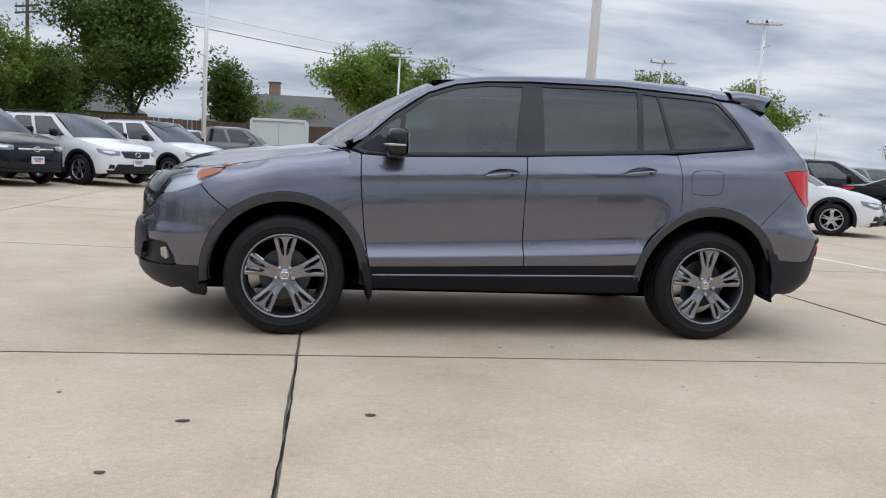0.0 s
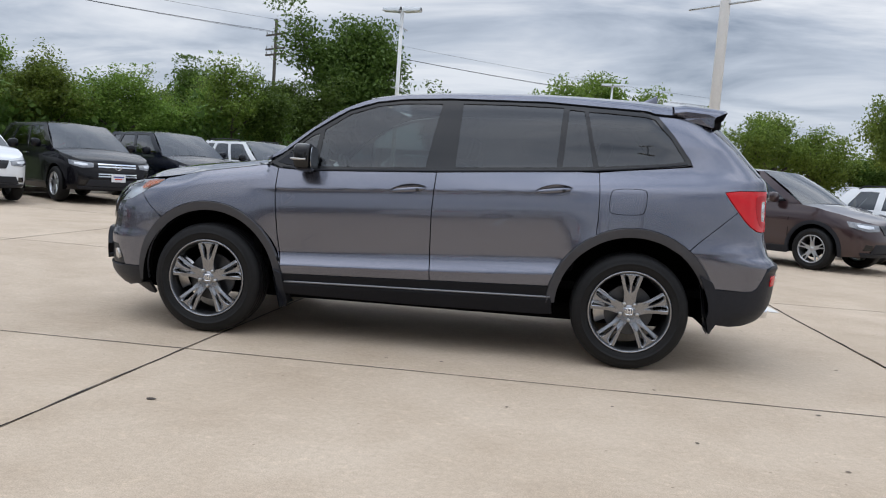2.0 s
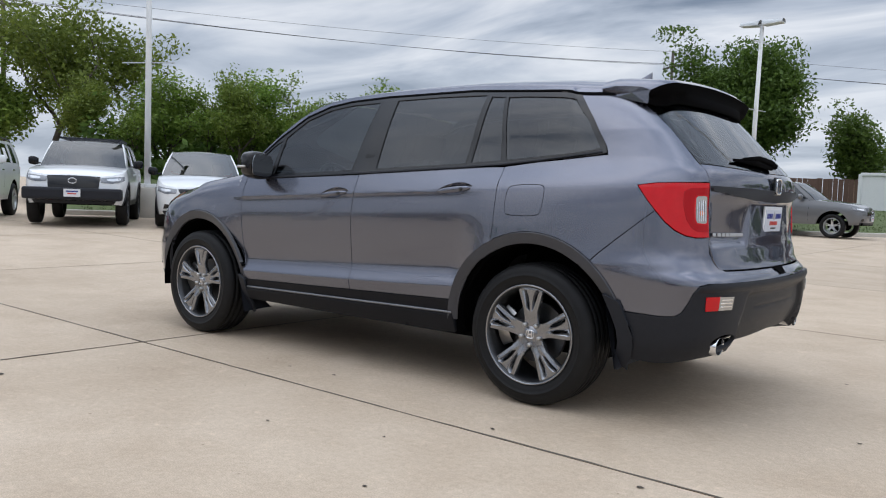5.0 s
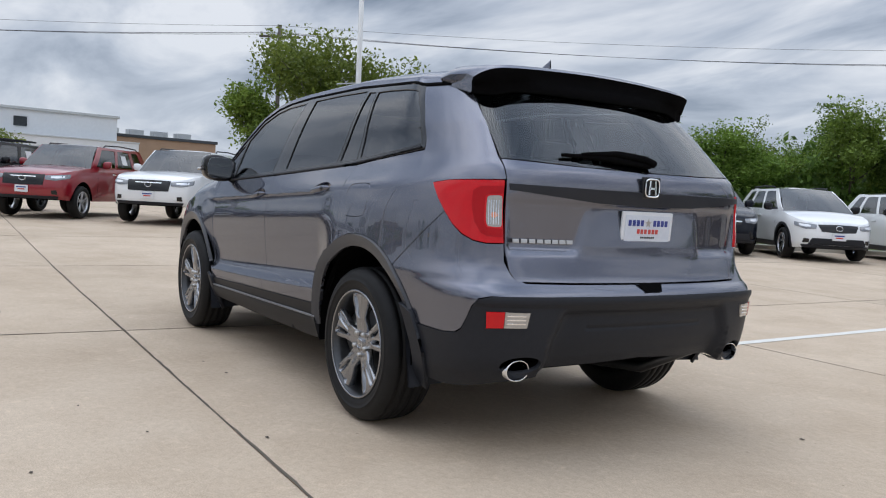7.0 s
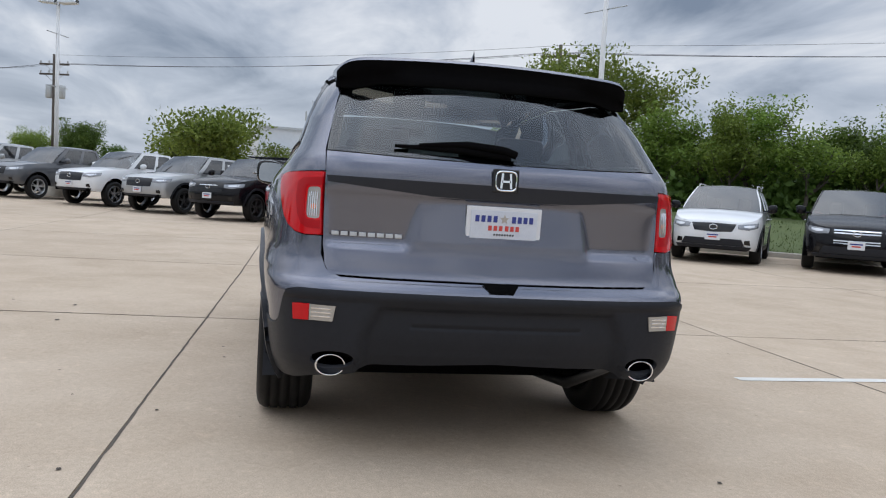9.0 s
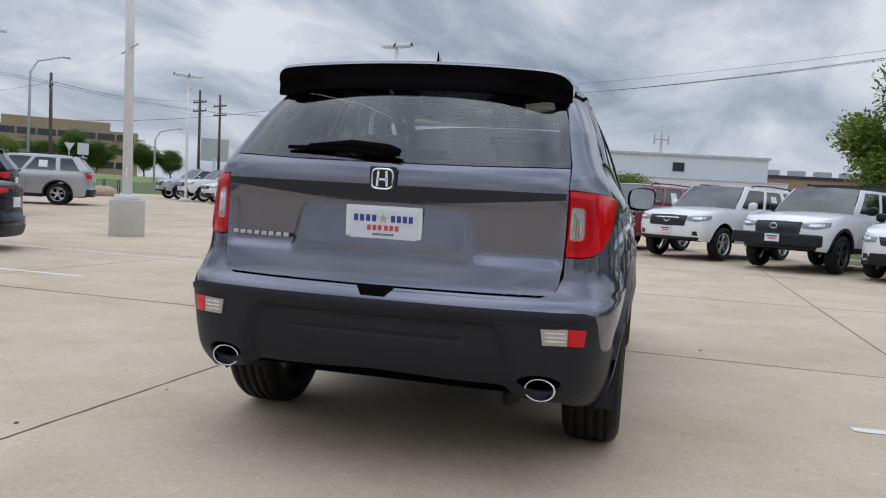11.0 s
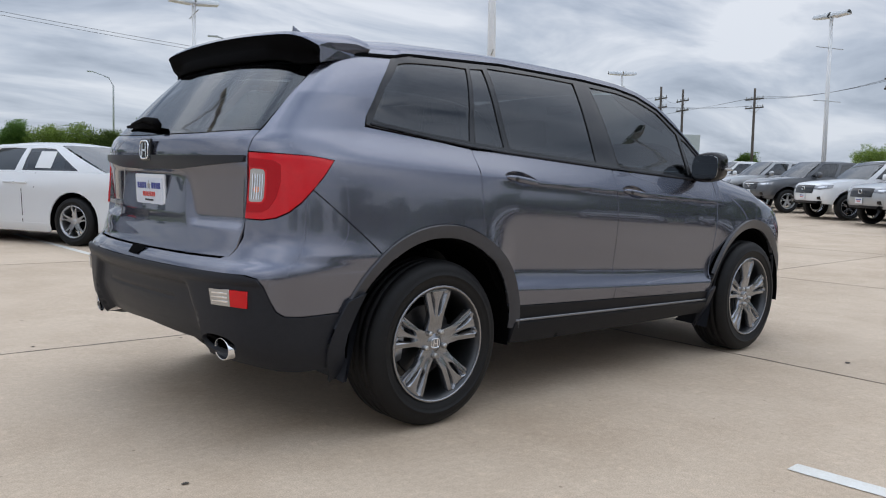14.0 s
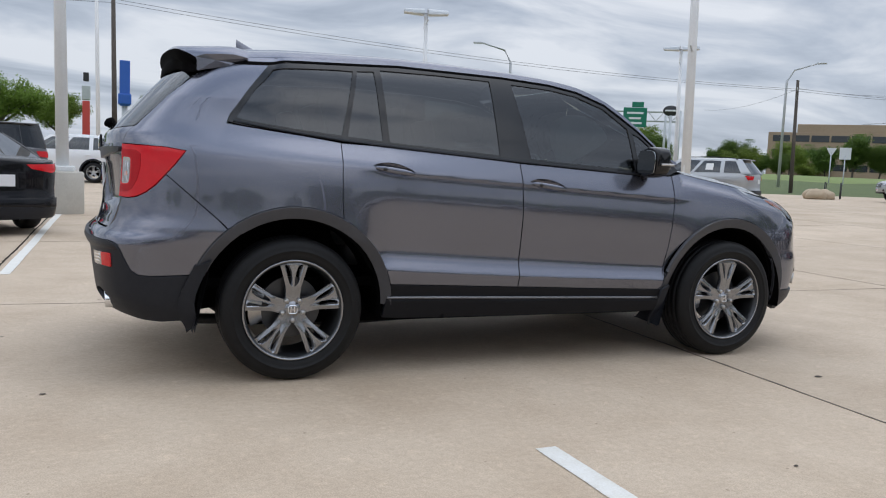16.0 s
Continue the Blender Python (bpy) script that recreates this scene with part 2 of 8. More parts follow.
def tube(points, radii, sides=8, closed_ends=True):
    """Vertices and faces of a tapered tube along points."""
    pts = [Vector(p) for p in points]
    verts, faces = [], []
    up = Vector((0, 0, 1))
    for i, p in enumerate(pts):
        d = (pts[min(i + 1, len(pts) - 1)] - pts[max(i - 1, 0)]).normalized()
        side = d.cross(up if abs(d.z) < 0.95 else Vector((1, 0, 0))).normalized()
        other = side.cross(d)
        r = radii[i] if hasattr(radii, "__len__") else radii
        for k in range(sides):
            t = 2 * math.pi * k / sides
            verts.append(p + (side * math.cos(t) + other * math.sin(t)) * r)
    for i in range(len(pts) - 1):
        for k in range(sides):
            a, b = i * sides + k, i * sides + (k + 1) % sides
            faces.append((a, b, b + sides, a + sides))
    if closed_ends:
        faces.append(tuple(range(sides))[::-1])
        faces.append(tuple(range((len(pts) - 1) * sides, len(pts) * sides)))
    return verts, faces


def join(*pieces):
    verts, faces = [], []
    for v, f in pieces:
        n = len(verts)
        verts += list(v)
        faces += [tuple(i + n for i in fc) for fc in f]
    return verts, faces


def lathe(profile, sides=40, axis="y"):
    """Turns (radius, along) pairs about an axis."""
    verts, faces = [], []
    n = len(profile)
    for k in range(sides):
        t = 2 * math.pi * k / sides
        for r, h in profile:
            c, s = r * math.cos(t), r * math.sin(t)
            verts.append((c, h, s) if axis == "y" else (c, s, h))
    for k in range(sides):
        for i in range(n - 1):
            a, b = k * n + i, ((k + 1) % sides) * n + i
            faces.append((a, a + 1, b + 1, b))
    return verts, faces


def grid(fn, nu, nv):
    verts = [fn(i / nu, j / nv) for i in range(nu + 1) for j in range(nv + 1)]
    faces = [(i * (nv + 1) + j, (i + 1) * (nv + 1) + j, (i + 1) * (nv + 1) + j + 1, i * (nv + 1) + j + 1) for i in range(nu) for j in range(nv)]
    return verts, faces


def curve(*pairs):
    """A smooth function through (x, y) pairs that does not overshoot."""
    x, y = np.array(pairs, float).T
    h, d = np.diff(x), np.diff(y) / np.diff(x)
    m = np.zeros(len(x))
    for i in range(1, len(x) - 1):
        if d[i - 1] * d[i] > 0:
            w1, w2 = 2 * h[i] + h[i - 1], h[i] + 2 * h[i - 1]
            m[i] = (w1 + w2) / (w1 / d[i - 1] + w2 / d[i])
    m[0], m[-1] = d[0], d[-1]

    def at(v):
        v = np.clip(v, x[0], x[-1])
        i = np.clip(np.searchsorted(x, v) - 1, 0, len(x) - 2)
        t = (v - x[i]) / h[i]
        return (1 + 2 * t) * (1 - t) ** 2 * y[i] + t * (1 - t) ** 2 * h[i] * m[i] + t * t * (3 - 2 * t) * y[i + 1] + t * t * (t - 1) * h[i] * m[i + 1]
    return at


def rounded(points, amount=0.3, times=2):
    """Cuts the corners of a closed outline."""
    pts = [np.array(p, float) for p in points]
    for _ in range(times):
        out = []
        for i, p in enumerate(pts):
            before, after = pts[i - 1], pts[(i + 1) % len(pts)]
            out += [p + (before - p) * amount, p + (after - p) * amount]
        pts, amount = out, 0.25
    return [tuple(p) for p in pts]


def arc(cx, cz, r, a0, a1, n=14):
    return [(cx + r * math.cos(radians(a0 + (a1 - a0) * i / n)), cz + r * math.sin(radians(a0 + (a1 - a0) * i / n))) for i in range(n + 1)]


def inside(px, py, poly):
    poly = np.asarray(poly)
    x0, y0 = poly.T
    x1, y1 = np.roll(poly, -1, 0).T
    px, py = np.asarray(px)[:, None], np.asarray(py)[:, None]
    cross = ((y0 > py) != (y1 > py)) & (px < (x1 - x0) * (py - y0) / np.where(y1 == y0, 1e-12, y1 - y0) + x0)
    return cross.sum(1) % 2 == 1


def fill(outline, holes=(), step=0.035):
    """Triangles of a flat outline with holes, with an even net of points inside."""
    from mathutils.geometry import delaunay_2d_cdt
    loops = []
    for loop in (outline, *holes):
        out = []
        for i, p in enumerate(loop):
            q = loop[(i + 1) % len(loop)]
            k = max(1, int(math.hypot(q[0] - p[0], q[1] - p[1]) / step))
            out += [(p[0] + (q[0] - p[0]) * j / k, p[1] + (q[1] - p[1]) * j / k) for j in range(k)]
        loops.append(out)
    pts, edges = [], []
    for loop in loops:
        n = len(pts)
        pts += loop
        edges += [(n + i, n + (i + 1) % len(loop)) for i in range(len(loop))]
    lo, hi = np.min(pts, 0), np.max(pts, 0)
    gx, gy = np.meshgrid(np.arange(lo[0] + step / 2, hi[0], step), np.arange(lo[1] + step / 2, hi[1], step * 0.87))
    gx = gx + (np.arange(gx.shape[0]) % 2)[:, None] * step / 2
    gx, gy = gx.ravel(), gy.ravel()
    keep = inside(gx, gy, loops[0])
    for h in loops[1:]:
        keep &= ~inside(gx, gy, h)
    gx, gy = gx[keep], gy[keep]
    if len(gx):
        b = np.array(pts)
        near = np.full(len(gx), 9.0)
        for k in range(0, len(b), 200):
            near = np.minimum(near, np.hypot(gx[:, None] - b[None, k:k + 200, 0], gy[:, None] - b[None, k:k + 200, 1]).min(1))
        gx, gy = gx[near > step * 0.45], gy[near > step * 0.45]
    allp = [Vector(p) for p in pts] + [Vector((x, y)) for x, y in zip(gx, gy)]
    v, _, f, *_ = delaunay_2d_cdt(allp, edges, [], 0, 1e-6)
    v = np.array([tuple(p) for p in v])
    f = [fc for fc in f if len(fc) == 3]
    c = np.array([(v[list(fc)].mean(0)) for fc in f])
    ok = inside(c[:, 0], c[:, 1], loops[0])
    for h in loops[1:]:
        ok &= ~inside(c[:, 0], c[:, 1], h)
    f = [fc for fc, k in zip(f, ok) if k]
    return v, f


def skin(name, fn, outline, material, parent, holes=(), step=0.035, off=0.0, depth=0.012, label="", out_from=(0, 0, 0.8), disp=None):
    """A shell of a smooth surface fn(u, v) -> points, cut to an outline, with folded edges."""
    uv, faces = fill(outline, holes, step)
    u, v = uv.T
    e = 2e-3
    p = fn(u, v)
    du, dv = (fn(u + e, v) - fn(u - e, v)), (fn(u, v + e) - fn(u, v - e))
    n = np.cross(du, dv)
    n /= np.linalg.norm(n, axis=1, keepdims=True) + 1e-12
    flip = np.sum(n * (p - np.array(out_from)), 1).mean() < 0
    if flip:
        n = -n
    if disp is not None:
        def q(uu, vv):
            return fn(uu, vv)
        d0 = disp(u, v)
        gu, gv = (disp(u + e, v) - disp(u - e, v)) / np.linalg.norm(du, axis=1), (disp(u, v + e) - disp(u, v - e)) / np.linalg.norm(dv, axis=1)
        tu, tv = du / np.linalg.norm(du, axis=1, keepdims=True), dv / np.linalg.norm(dv, axis=1, keepdims=True)
        p = p + n * d0[:, None]
        n = n - tu * gu[:, None] - tv * gv[:, None]
        n /= np.linalg.norm(n, axis=1, keepdims=True)
    p = p + n * off
    # faces turned outwards
    good = []
    for a, b, c in faces:
        g = np.cross(p[b] - p[a], p[c] - p[a])
        good.append((a, b, c) if g @ n[a] > 0 else (a, c, b))
    verts, normals, faces = list(p), list(n), good
    if depth:
        count = {}
        for fc in faces:
            for i in range(3):
                k = (fc[i], fc[(i + 1) % 3])
                count[tuple(sorted(k))] = count.get(tuple(sorted(k)), []) + [k]
        rim = [ks[0] for ks in count.values() if len(ks) == 1]
        ways = {}
        for a, b in rim:
            w = np.cross(p[b] - p[a], n[a])
            w /= np.linalg.norm(w) + 1e-12
            for i in (a, b):
                ways[i] = ways.get(i, 0) + w
        top, low = {}, {}
        for i, w in ways.items():
            w = w / (np.linalg.norm(w) + 1e-12)
            top[i] = len(verts); verts.append(p[i]); normals.append(n[i] * 0.6 + w * 0.8)
            low[i] = len(verts); verts.append(p[i] - n[i] * depth + w * 0.0008); normals.append(w)
        for a, b in rim:
            faces.append((top[b], top[a], low[a], low[b]))
    return add_mesh(name, verts, faces, material, parent, label, normals)


class Shell:
    """A car body's outer surface, wrapped round from the middle of the nose to the middle of the tail: point(a, z), a in metres along the waist."""

    def __init__(self, plan, width, rear, front, shear=0.05, top=None, stretch=(1, 1, 1)):
        pts = np.array(plan, float)
        t = np.r_[0, np.cumsum(np.hypot(*np.diff(pts, axis=0).T))]
        # a natural cubic through the plan, finely laid out
        dense = np.linspace(0, t[-1], 4000)
        self.a = dense
        self.x0, self.y0 = self.spline(t, pts[:, 0], dense, True), self.spline(t, pts[:, 1], dense, False)
        self.width, self.rear, self.front = curve(*width), curve(*rear), curve(*front)
        self.shear, self.top, self.end = shear, top, t[-1]
        self.fr, self.rr = (pts[0][0] + 0.45, pts[0][0] + 0.95), (pts[-1][0] - 1.0, pts[-1][0] - 0.35)
        self.stretch = np.array(stretch, float)

    @staticmethod
    def spline(t, y, at, flat):
        n = len(t)
        h = np.diff(t)
        a, b = np.zeros((n, n)), np.zeros(n)
        for i in range(1, n - 1):
            a[i, i - 1], a[i, i], a[i, i + 1] = h[i - 1], 2 * (h[i - 1] + h[i]), h[i]
            b[i] = 6 * ((y[i + 1] - y[i]) / h[i] - (y[i] - y[i - 1]) / h[i - 1])
        if flat:    # the ends run straight across the middle line
            a[0, 0], a[0, 1], b[0] = 2 * h[0], h[0], 6 * ((y[1] - y[0]) / h[0])
            a[-1, -1], a[-1, -2], b[-1] = 2 * h[-1], h[-1], -6 * ((y[-1] - y[-2]) / h[-1])
        else:
            a[0, 0] = a[-1, -1] = 1
        m = np.linalg.solve(a, b)
        i = np.clip(np.searchsorted(t, at) - 1, 0, n - 2)
        u, w, hh = at - t[i], t[i + 1] - at, h[i]
        return m[i] * w ** 3 / (6 * hh) + m[i + 1] * u ** 3 / (6 * hh) + (y[i] / hh - m[i] * hh / 6) * w + (y[i + 1] / hh - m[i + 1] * hh / 6) * u

    def point(self, a, z, side=1):
        a, z = np.broadcast_arrays(np.asarray(a, float), np.asarray(z, float))
        sign = np.where(a > self.end, -1.0, 1.0) * np.where(a < 0, -1.0, 1.0)
        a = np.where(a > self.end, 2 * self.end - a, np.abs(a))
        x0, y0 = np.interp(a, self.a, self.x0), np.interp(a, self.a, self.y0)
        lean = self.shear * np.clip((z - 0.30) / 0.3, 0, 1) * np.clip((1.70 - z) / 0.25, 0, 1)
        k = self.sides(x0, z, z - lean * x0)
        if self.full:      # fuller corners of the tail bumper
            k = k * (1 + self.full * np.clip((x0 - 1.72) / .48, 0, 1) ** 1.5 * np.clip((z - .26) / .14, 0, 1) * (.5 + .5 * np.cos(math.pi * np.clip((z - .69) / .20, 0, 1))))
        er = np.clip((x0 - self.rr[0]) / (self.rr[1] - self.rr[0]), 0, 1)
        ef = np.clip((self.fr[1] - x0) / (self.fr[1] - self.fr[0]), 0, 1)
        er, ef = er * er * (3 - 2 * er), ef * ef * (3 - 2 * ef)
        x = x0 + er * self.rear(z) + ef * self.front(z)
        y = y0 * k
        if self.top is not None:
            d = np.clip(1 - (self.top(x0) - z) / 0.10, 0, 1.4) * (x0 < self.top_until)
            y = y - 0.045 * d * d * np.minimum(1, y0 / 0.3)
        return np.stack([x, y * sign * side, z], -1)

    top_until = -9.0
    full = 0.0

    def sides(self, x0, z, zz):
        return self.width(zz)

    def at_x(self, x, z):
        """The place along the waist where the side is at x."""
        a = np.linspace(0, self.end, 1400)
        return float(np.interp(x, self.point(a, z)[:, 0], a))

    def at_y(self, y, z, nose=False):
        """The place along the waist where the tail (or the nose) is at y; past the middle line for negative y."""
        half = self.end / 2
        a = np.linspace(0, half * 0.6, 800) if nose else np.linspace(self.end, half * 1.4, 800)
        a = float(np.interp(abs(y), self.point(a, z)[:, 1], a))
        if y < 0:
            a = -a if nose else 2 * self.end - a
        return a

    def path(self, *pts):
        """Points for an outline: (x, z) on the side, ('r', y, z) on the tail, ('n', y, z) on the nose."""
        out = []
        for p in pts:
            if p[0] == "r":
                out.append((self.at_y(p[1], p[2]), p[2]))
            elif p[0] == "n":
                out.append((self.at_y(p[1], p[2], True), p[2]))
            else:
                out.append((self.at_x(p[0], p[1]), p[1]))
        return out


# ---------------------------------------------------------------- the grey family car in the middle
AXF, AXR, WHEEL_Z, WHEEL_R = -1.430, 1.405, 0.376, 0.376
ARCH_F, ARCH_R = (.528, .470), (.542, .484)      # outer and inner radius of the arch trims
hood_edge = curve((-2.45, 0.93), (-2.2, 0.985), (-2.0, 1.03), (-1.81, 1.05), (-1.5, 1.105), (-1.2, 1.155), (-1.0, 1.19))
def leaning(*pairs):
    """Half width against height, from the lean of the surface: (height, degrees that it faces up)."""
    z, tilt = np.array(sorted(pairs), float).T
    at = np.arange(.10, 1.90, .001)
    run = -np.cumsum(np.tan(np.radians(np.interp(at, z, tilt)))) * .001
    run = run - np.interp(1.068, at, run)
    return lambda v: 1 + np.interp(v, at, run) / .95


GREENHOUSE = ((1.21, 22), (1.30, 19), (1.40, 21), (1.50, 23), (1.60, 26), (1.70, 30), (1.80, 33))
DOOR_LEAN = leaning((.10, -30), (.30, -24), (.40, -14), (.48, -12), (.531, -10), (.541, 14), (.552, 29), (.585, 24), (.615, 12), (.655, -4), (.70, -6.5), (.80, -5), (.88, -3), (.93, 1), (.97, 6), (1.02, 8), (1.042, 2), (1.062, -5), (1.068, -4), (1.076, 19), (1.10, 20), (1.19, 24), *GREENHOUSE)
NOSE_LEAN = leaning((.10, -30), (.30, -25), (.40, -12), (.50, -9), (.60, -6), (.70, -4), (.80, 0), (.90, 4), (1.0, 9), (1.08, 14), (1.15, 19), *GREENHOUSE)
TAIL_LEAN = leaning((.10, -30), (.30, -22), (.40, -11), (.50, -9), (.60, -8), (.683, -6), (.700, 7), (.74, 7), (.85, 4), (.95, 6), (1.02, 10), (1.08, 14), (1.15, 19), *GREENHOUSE)


def ease(v, lo, hi):
    t = np.clip((v - lo) / (hi - lo), 0, 1)
    return t * t * (3 - 2 * t)


class FamilyCar(Shell):
    """Sharp shoulder and lower ledge along the doors, a soft haunch and a pinched cabin towards the tail."""

    soft = False        # without the shoulder and the ledge, for trims that lie over them

    def sides(self, x0, z, zz):
        back, fore = (ease(x0, -.2, .2), ease(-x0, -.2, .2)) if self.soft else (ease(x0, .86, 1.16), ease(-x0, .92, 1.22))
        k = DOOR_LEAN(zz) * (1 - back - fore) + TAIL_LEAN(zz) * back + NOSE_LEAN(zz) * fore
        pinch = np.interp(x0, [.1, .7, 1.15, 1.8, 2.05, 2.2], [.0, .022, .046, .044, .024, .0])
        return k - pinch * ease(zz, 1.06, 1.22) * (1 - .75 * ease(z, 1.36, 1.66))


HERO = FamilyCar(
    plan=[(-2.40, 0), (-2.39, .25), (-2.35, .45), (-2.27, .62), (-2.15, .76), (-1.99, .862), (-1.78, .922), (-1.45, .952), (-1.0, .953), (-.4, .951), (.3, .952),
          (.9, .955), (1.3, .962), (1.6, .953), (1.83, .929), (2.02, .893), (2.155, .832), (2.238, .742), (2.286, .61), (2.318, .42), (2.336, .2), (2.34, 0)],
    width=[(.1, 1), (1.8, 1)],
    rear=[(.15, -.10), (.30, -.05), (.39, .02), (.46, .055), (.60, .070), (.70, .072), (.74, .058), (.775, .022), (.85, -.004), (.95, -.009), (1.08, -.013), (1.19, -.008), (1.245, -.018), (1.30, -.062), (1.40, -.150),
          (1.52, -.257), (1.62, -.352), (1.75, -.475)],
    front=[(.10, .25), (.20, .14), (.27, .02), (.34, -.03), (.45, -.04), (.60, -.035), (.68, -.01), (.83, .005), (.95, .060), (1.02, .135), (1.06, .20), (1.2, .35)],
    shear=.052, top=hood_edge)
HERO.top_until = -1.05
HERO.full = 0.045
dlo_top = curve((-1.05, 1.20), (-.962, 1.245), (-.766, 1.412), (-.546, 1.56), (-.358, 1.628), (-.168, 1.657), (.144, 1.676), (.785, 1.688), (1.19, 1.668), (1.48, 1.645), (1.75, 1.63))
belt = curve((-1.05, 1.165), (-.96, 1.158), (-.765, 1.150), (.12, 1.195), (1.11, 1.260), (1.36, 1.288), (1.72, 1.335), (1.9, 1.36))


def wheel(parent, x, y, side, r=WHEEL_R, width=0.25, rim_r=0.262, rim_mat=None, barrel=None, spokes=5, name="wheel", simple=False):
    """One wheel: tyre, rim with split spokes, brake disc, cap and nuts. Its outer face looks to side."""
    hub = new(name)
    hub.parent = parent
    hub.matrix_local = pose(x, y, r, 0, 0, 0 if side > 0 else 180)
    rim_mat, barrel = rim_mat or M_RIM, barrel or M_RIMDARK
    h = width / 2
    n = 28 if simple else 64
    prof = [(rim_r - .01, -h + .02), (rim_r + .004, -h + .004), (rim_r + .03, -h - .004), (r - .045, -h - .006), (r - .018, -h + .008), (r - .004, -h + .03), (r, -h + .06), (r, h - .06), (r - .004, h - .03), (r - .018, h - .008),
            (r - .045, h + .006), (r - .060, h + .0055), (r - .062, h + .0085), (r - .068, h + .0085), (r - .070, h + .0055), (rim_r + .03, h + .004), (rim_r + .004, h - .004), (rim_r - .01, h - .02)]
    if not simple:
        prof = prof[:6] + [(r, -h + .05), (r - .008, -h + .052), (r - .008, -h + .06), (r, -h + .062), (r, -.03), (r - .008, -.028), (r - .008, -.018), (r, -.016), (r, .016), (r - .008, .018), (r - .008, .028), (r, .03),
                           (r, h - .062), (r - .008, h - .06), (r - .008, h - .052), (r, h - .05)] + prof[8:]
    v, f = lathe(prof, n)
    add_mesh("tyre", v, f, M_RUBBER, hub)
    v, f = lathe([(rim_r, h - .012), (rim_r + .004, h - .002), (rim_r - .006, h + .001), (rim_r - .014, h - .006), (rim_r - .022, h - .05), (rim_r - .03, -h + .03), (rim_r + .004, -h + .01)], n)
    rim = add_mesh("rim", v, f, rim_mat if simple else barrel, hub)
    if not simple:
        v, f = lathe([(rim_r + .003, h - .004), (rim_r + .003, h + .001), (rim_r - .002, h + .003), (rim_r - .007, h + .001), (rim_r - .010, h - .010), (rim_r - .014, h - .03)], n)
        add_mesh("rim_lip", v, f, rim_mat, rim)
    v, f = lathe([(.0, -.01), (rim_r * .62, -.01), (rim_r * .62, .012), (.0, .012)], 28)
    add_mesh("brake_disc", v, f, M_DARK if simple else M_RIMDARK, hub, smooth=False)
    if not simple:
        v, f = grid(lambda a, b: ((rim_r * (.60 + .26 * b)) * math.cos(radians(-25 + 60 * a)), .03 + .03 * math.sin(math.pi * a), (rim_r * (.60 + .26 * b)) * math.sin(radians(-25 + 60 * a))), 8, 2)
        add_mesh("brake_caliper", v, f, M_STEEL, hub)
    face = h - .012

    def blade(u, w):
        """Spoke plane: u outwards, w sideways; dished towards the hub."""
        rr = np.hypot(u, w)
        y = face - .028 * np.clip(1 - rr / rim_r, 0, 1) ** 1.2 - .006 * np.clip((rr / rim_r - .9) / .1, 0, 1)
        if not simple:      # a soft ridge along each arm
            y = y + .007 * np.exp(-((np.abs(w) - .06 * rim_r - .17 * np.clip(u - .32 * rim_r, 0, 1)) / .016) ** 2) * np.clip((rr / rim_r - .3) / .2, 0, 1)
        return np.stack([u, y, w], -1)
    for k in range(spokes):
        t = 2 * math.pi * k / spokes + math.pi / 2
        c, s = math.cos(t), math.sin(t)

        def fn(u, w, c=c, s=s):
            p = blade(u, w)
            return np.stack([p[..., 0] * c - p[..., 2] * s, p[..., 1], p[..., 0] * s + p[..., 2] * c], -1)
        R = rim_r - .012
        if simple:
            out = [(.03, -.034), (.03, .034), (R * .6, .030), (R, .050), (R + .008, .0), (R, -.050), (R * .6, -.030)]
            slots = [[(R * .55, -.006), (R * .55, .006), (R * .97, .030), (R * .97, -.030)]]
        else:
            out = [(.030, -.036), (.030, .036), (R * .26, R * .150), (R * .36, R * .150), (R * .50, R * .165), (R * .975, R * .300), (R * 1.01, 0), (R * .975, -R * .300), (R * .50, -R * .165), (R * .36, -R * .150), (R * .26, -R * .150)]
            half_slot = [(R * .48, R * .022), (R * .56, R * .092), (R * .93, R * .215), (R * .970, R * .185), (R * .93, R * .095), (R * .80, R * .046), (R * .64, R * .022)]
            slots = [half_slot, [(p, -q) for p, q in half_slot][::-1]]
        skin("spoke", fn, out, rim_mat, rim, slots, .03 if simple else .011, 0, .022 if simple else .036, out_from=(0, -1, 0))
    v, f = lathe([(.0, face - .016), (.028, face - .016), (.034, face - .022), (.062, face - .024), (.068, face - .05)], 30)
    add_mesh("hub_cap", v, f, rim_mat, hub)
    if not simple:
        for k in range(5):
            t = 2 * math.pi * k / 5 + math.pi / 2 + math.pi / 5
            v, f = lathe([(.0, face - .004), (.008, face - .004), (.0125, face - .009), (.0125, face - .035)], 12)
            v = [(a + .057 * math.cos(t), b, c + .057 * math.sin(t)) for a, b, c in v]
            add_mesh("wheel_nut", v, f, M_STEEL, hub)
        emblem_h(hub, 0, face - .015, 0, .022, "y")
    return hub


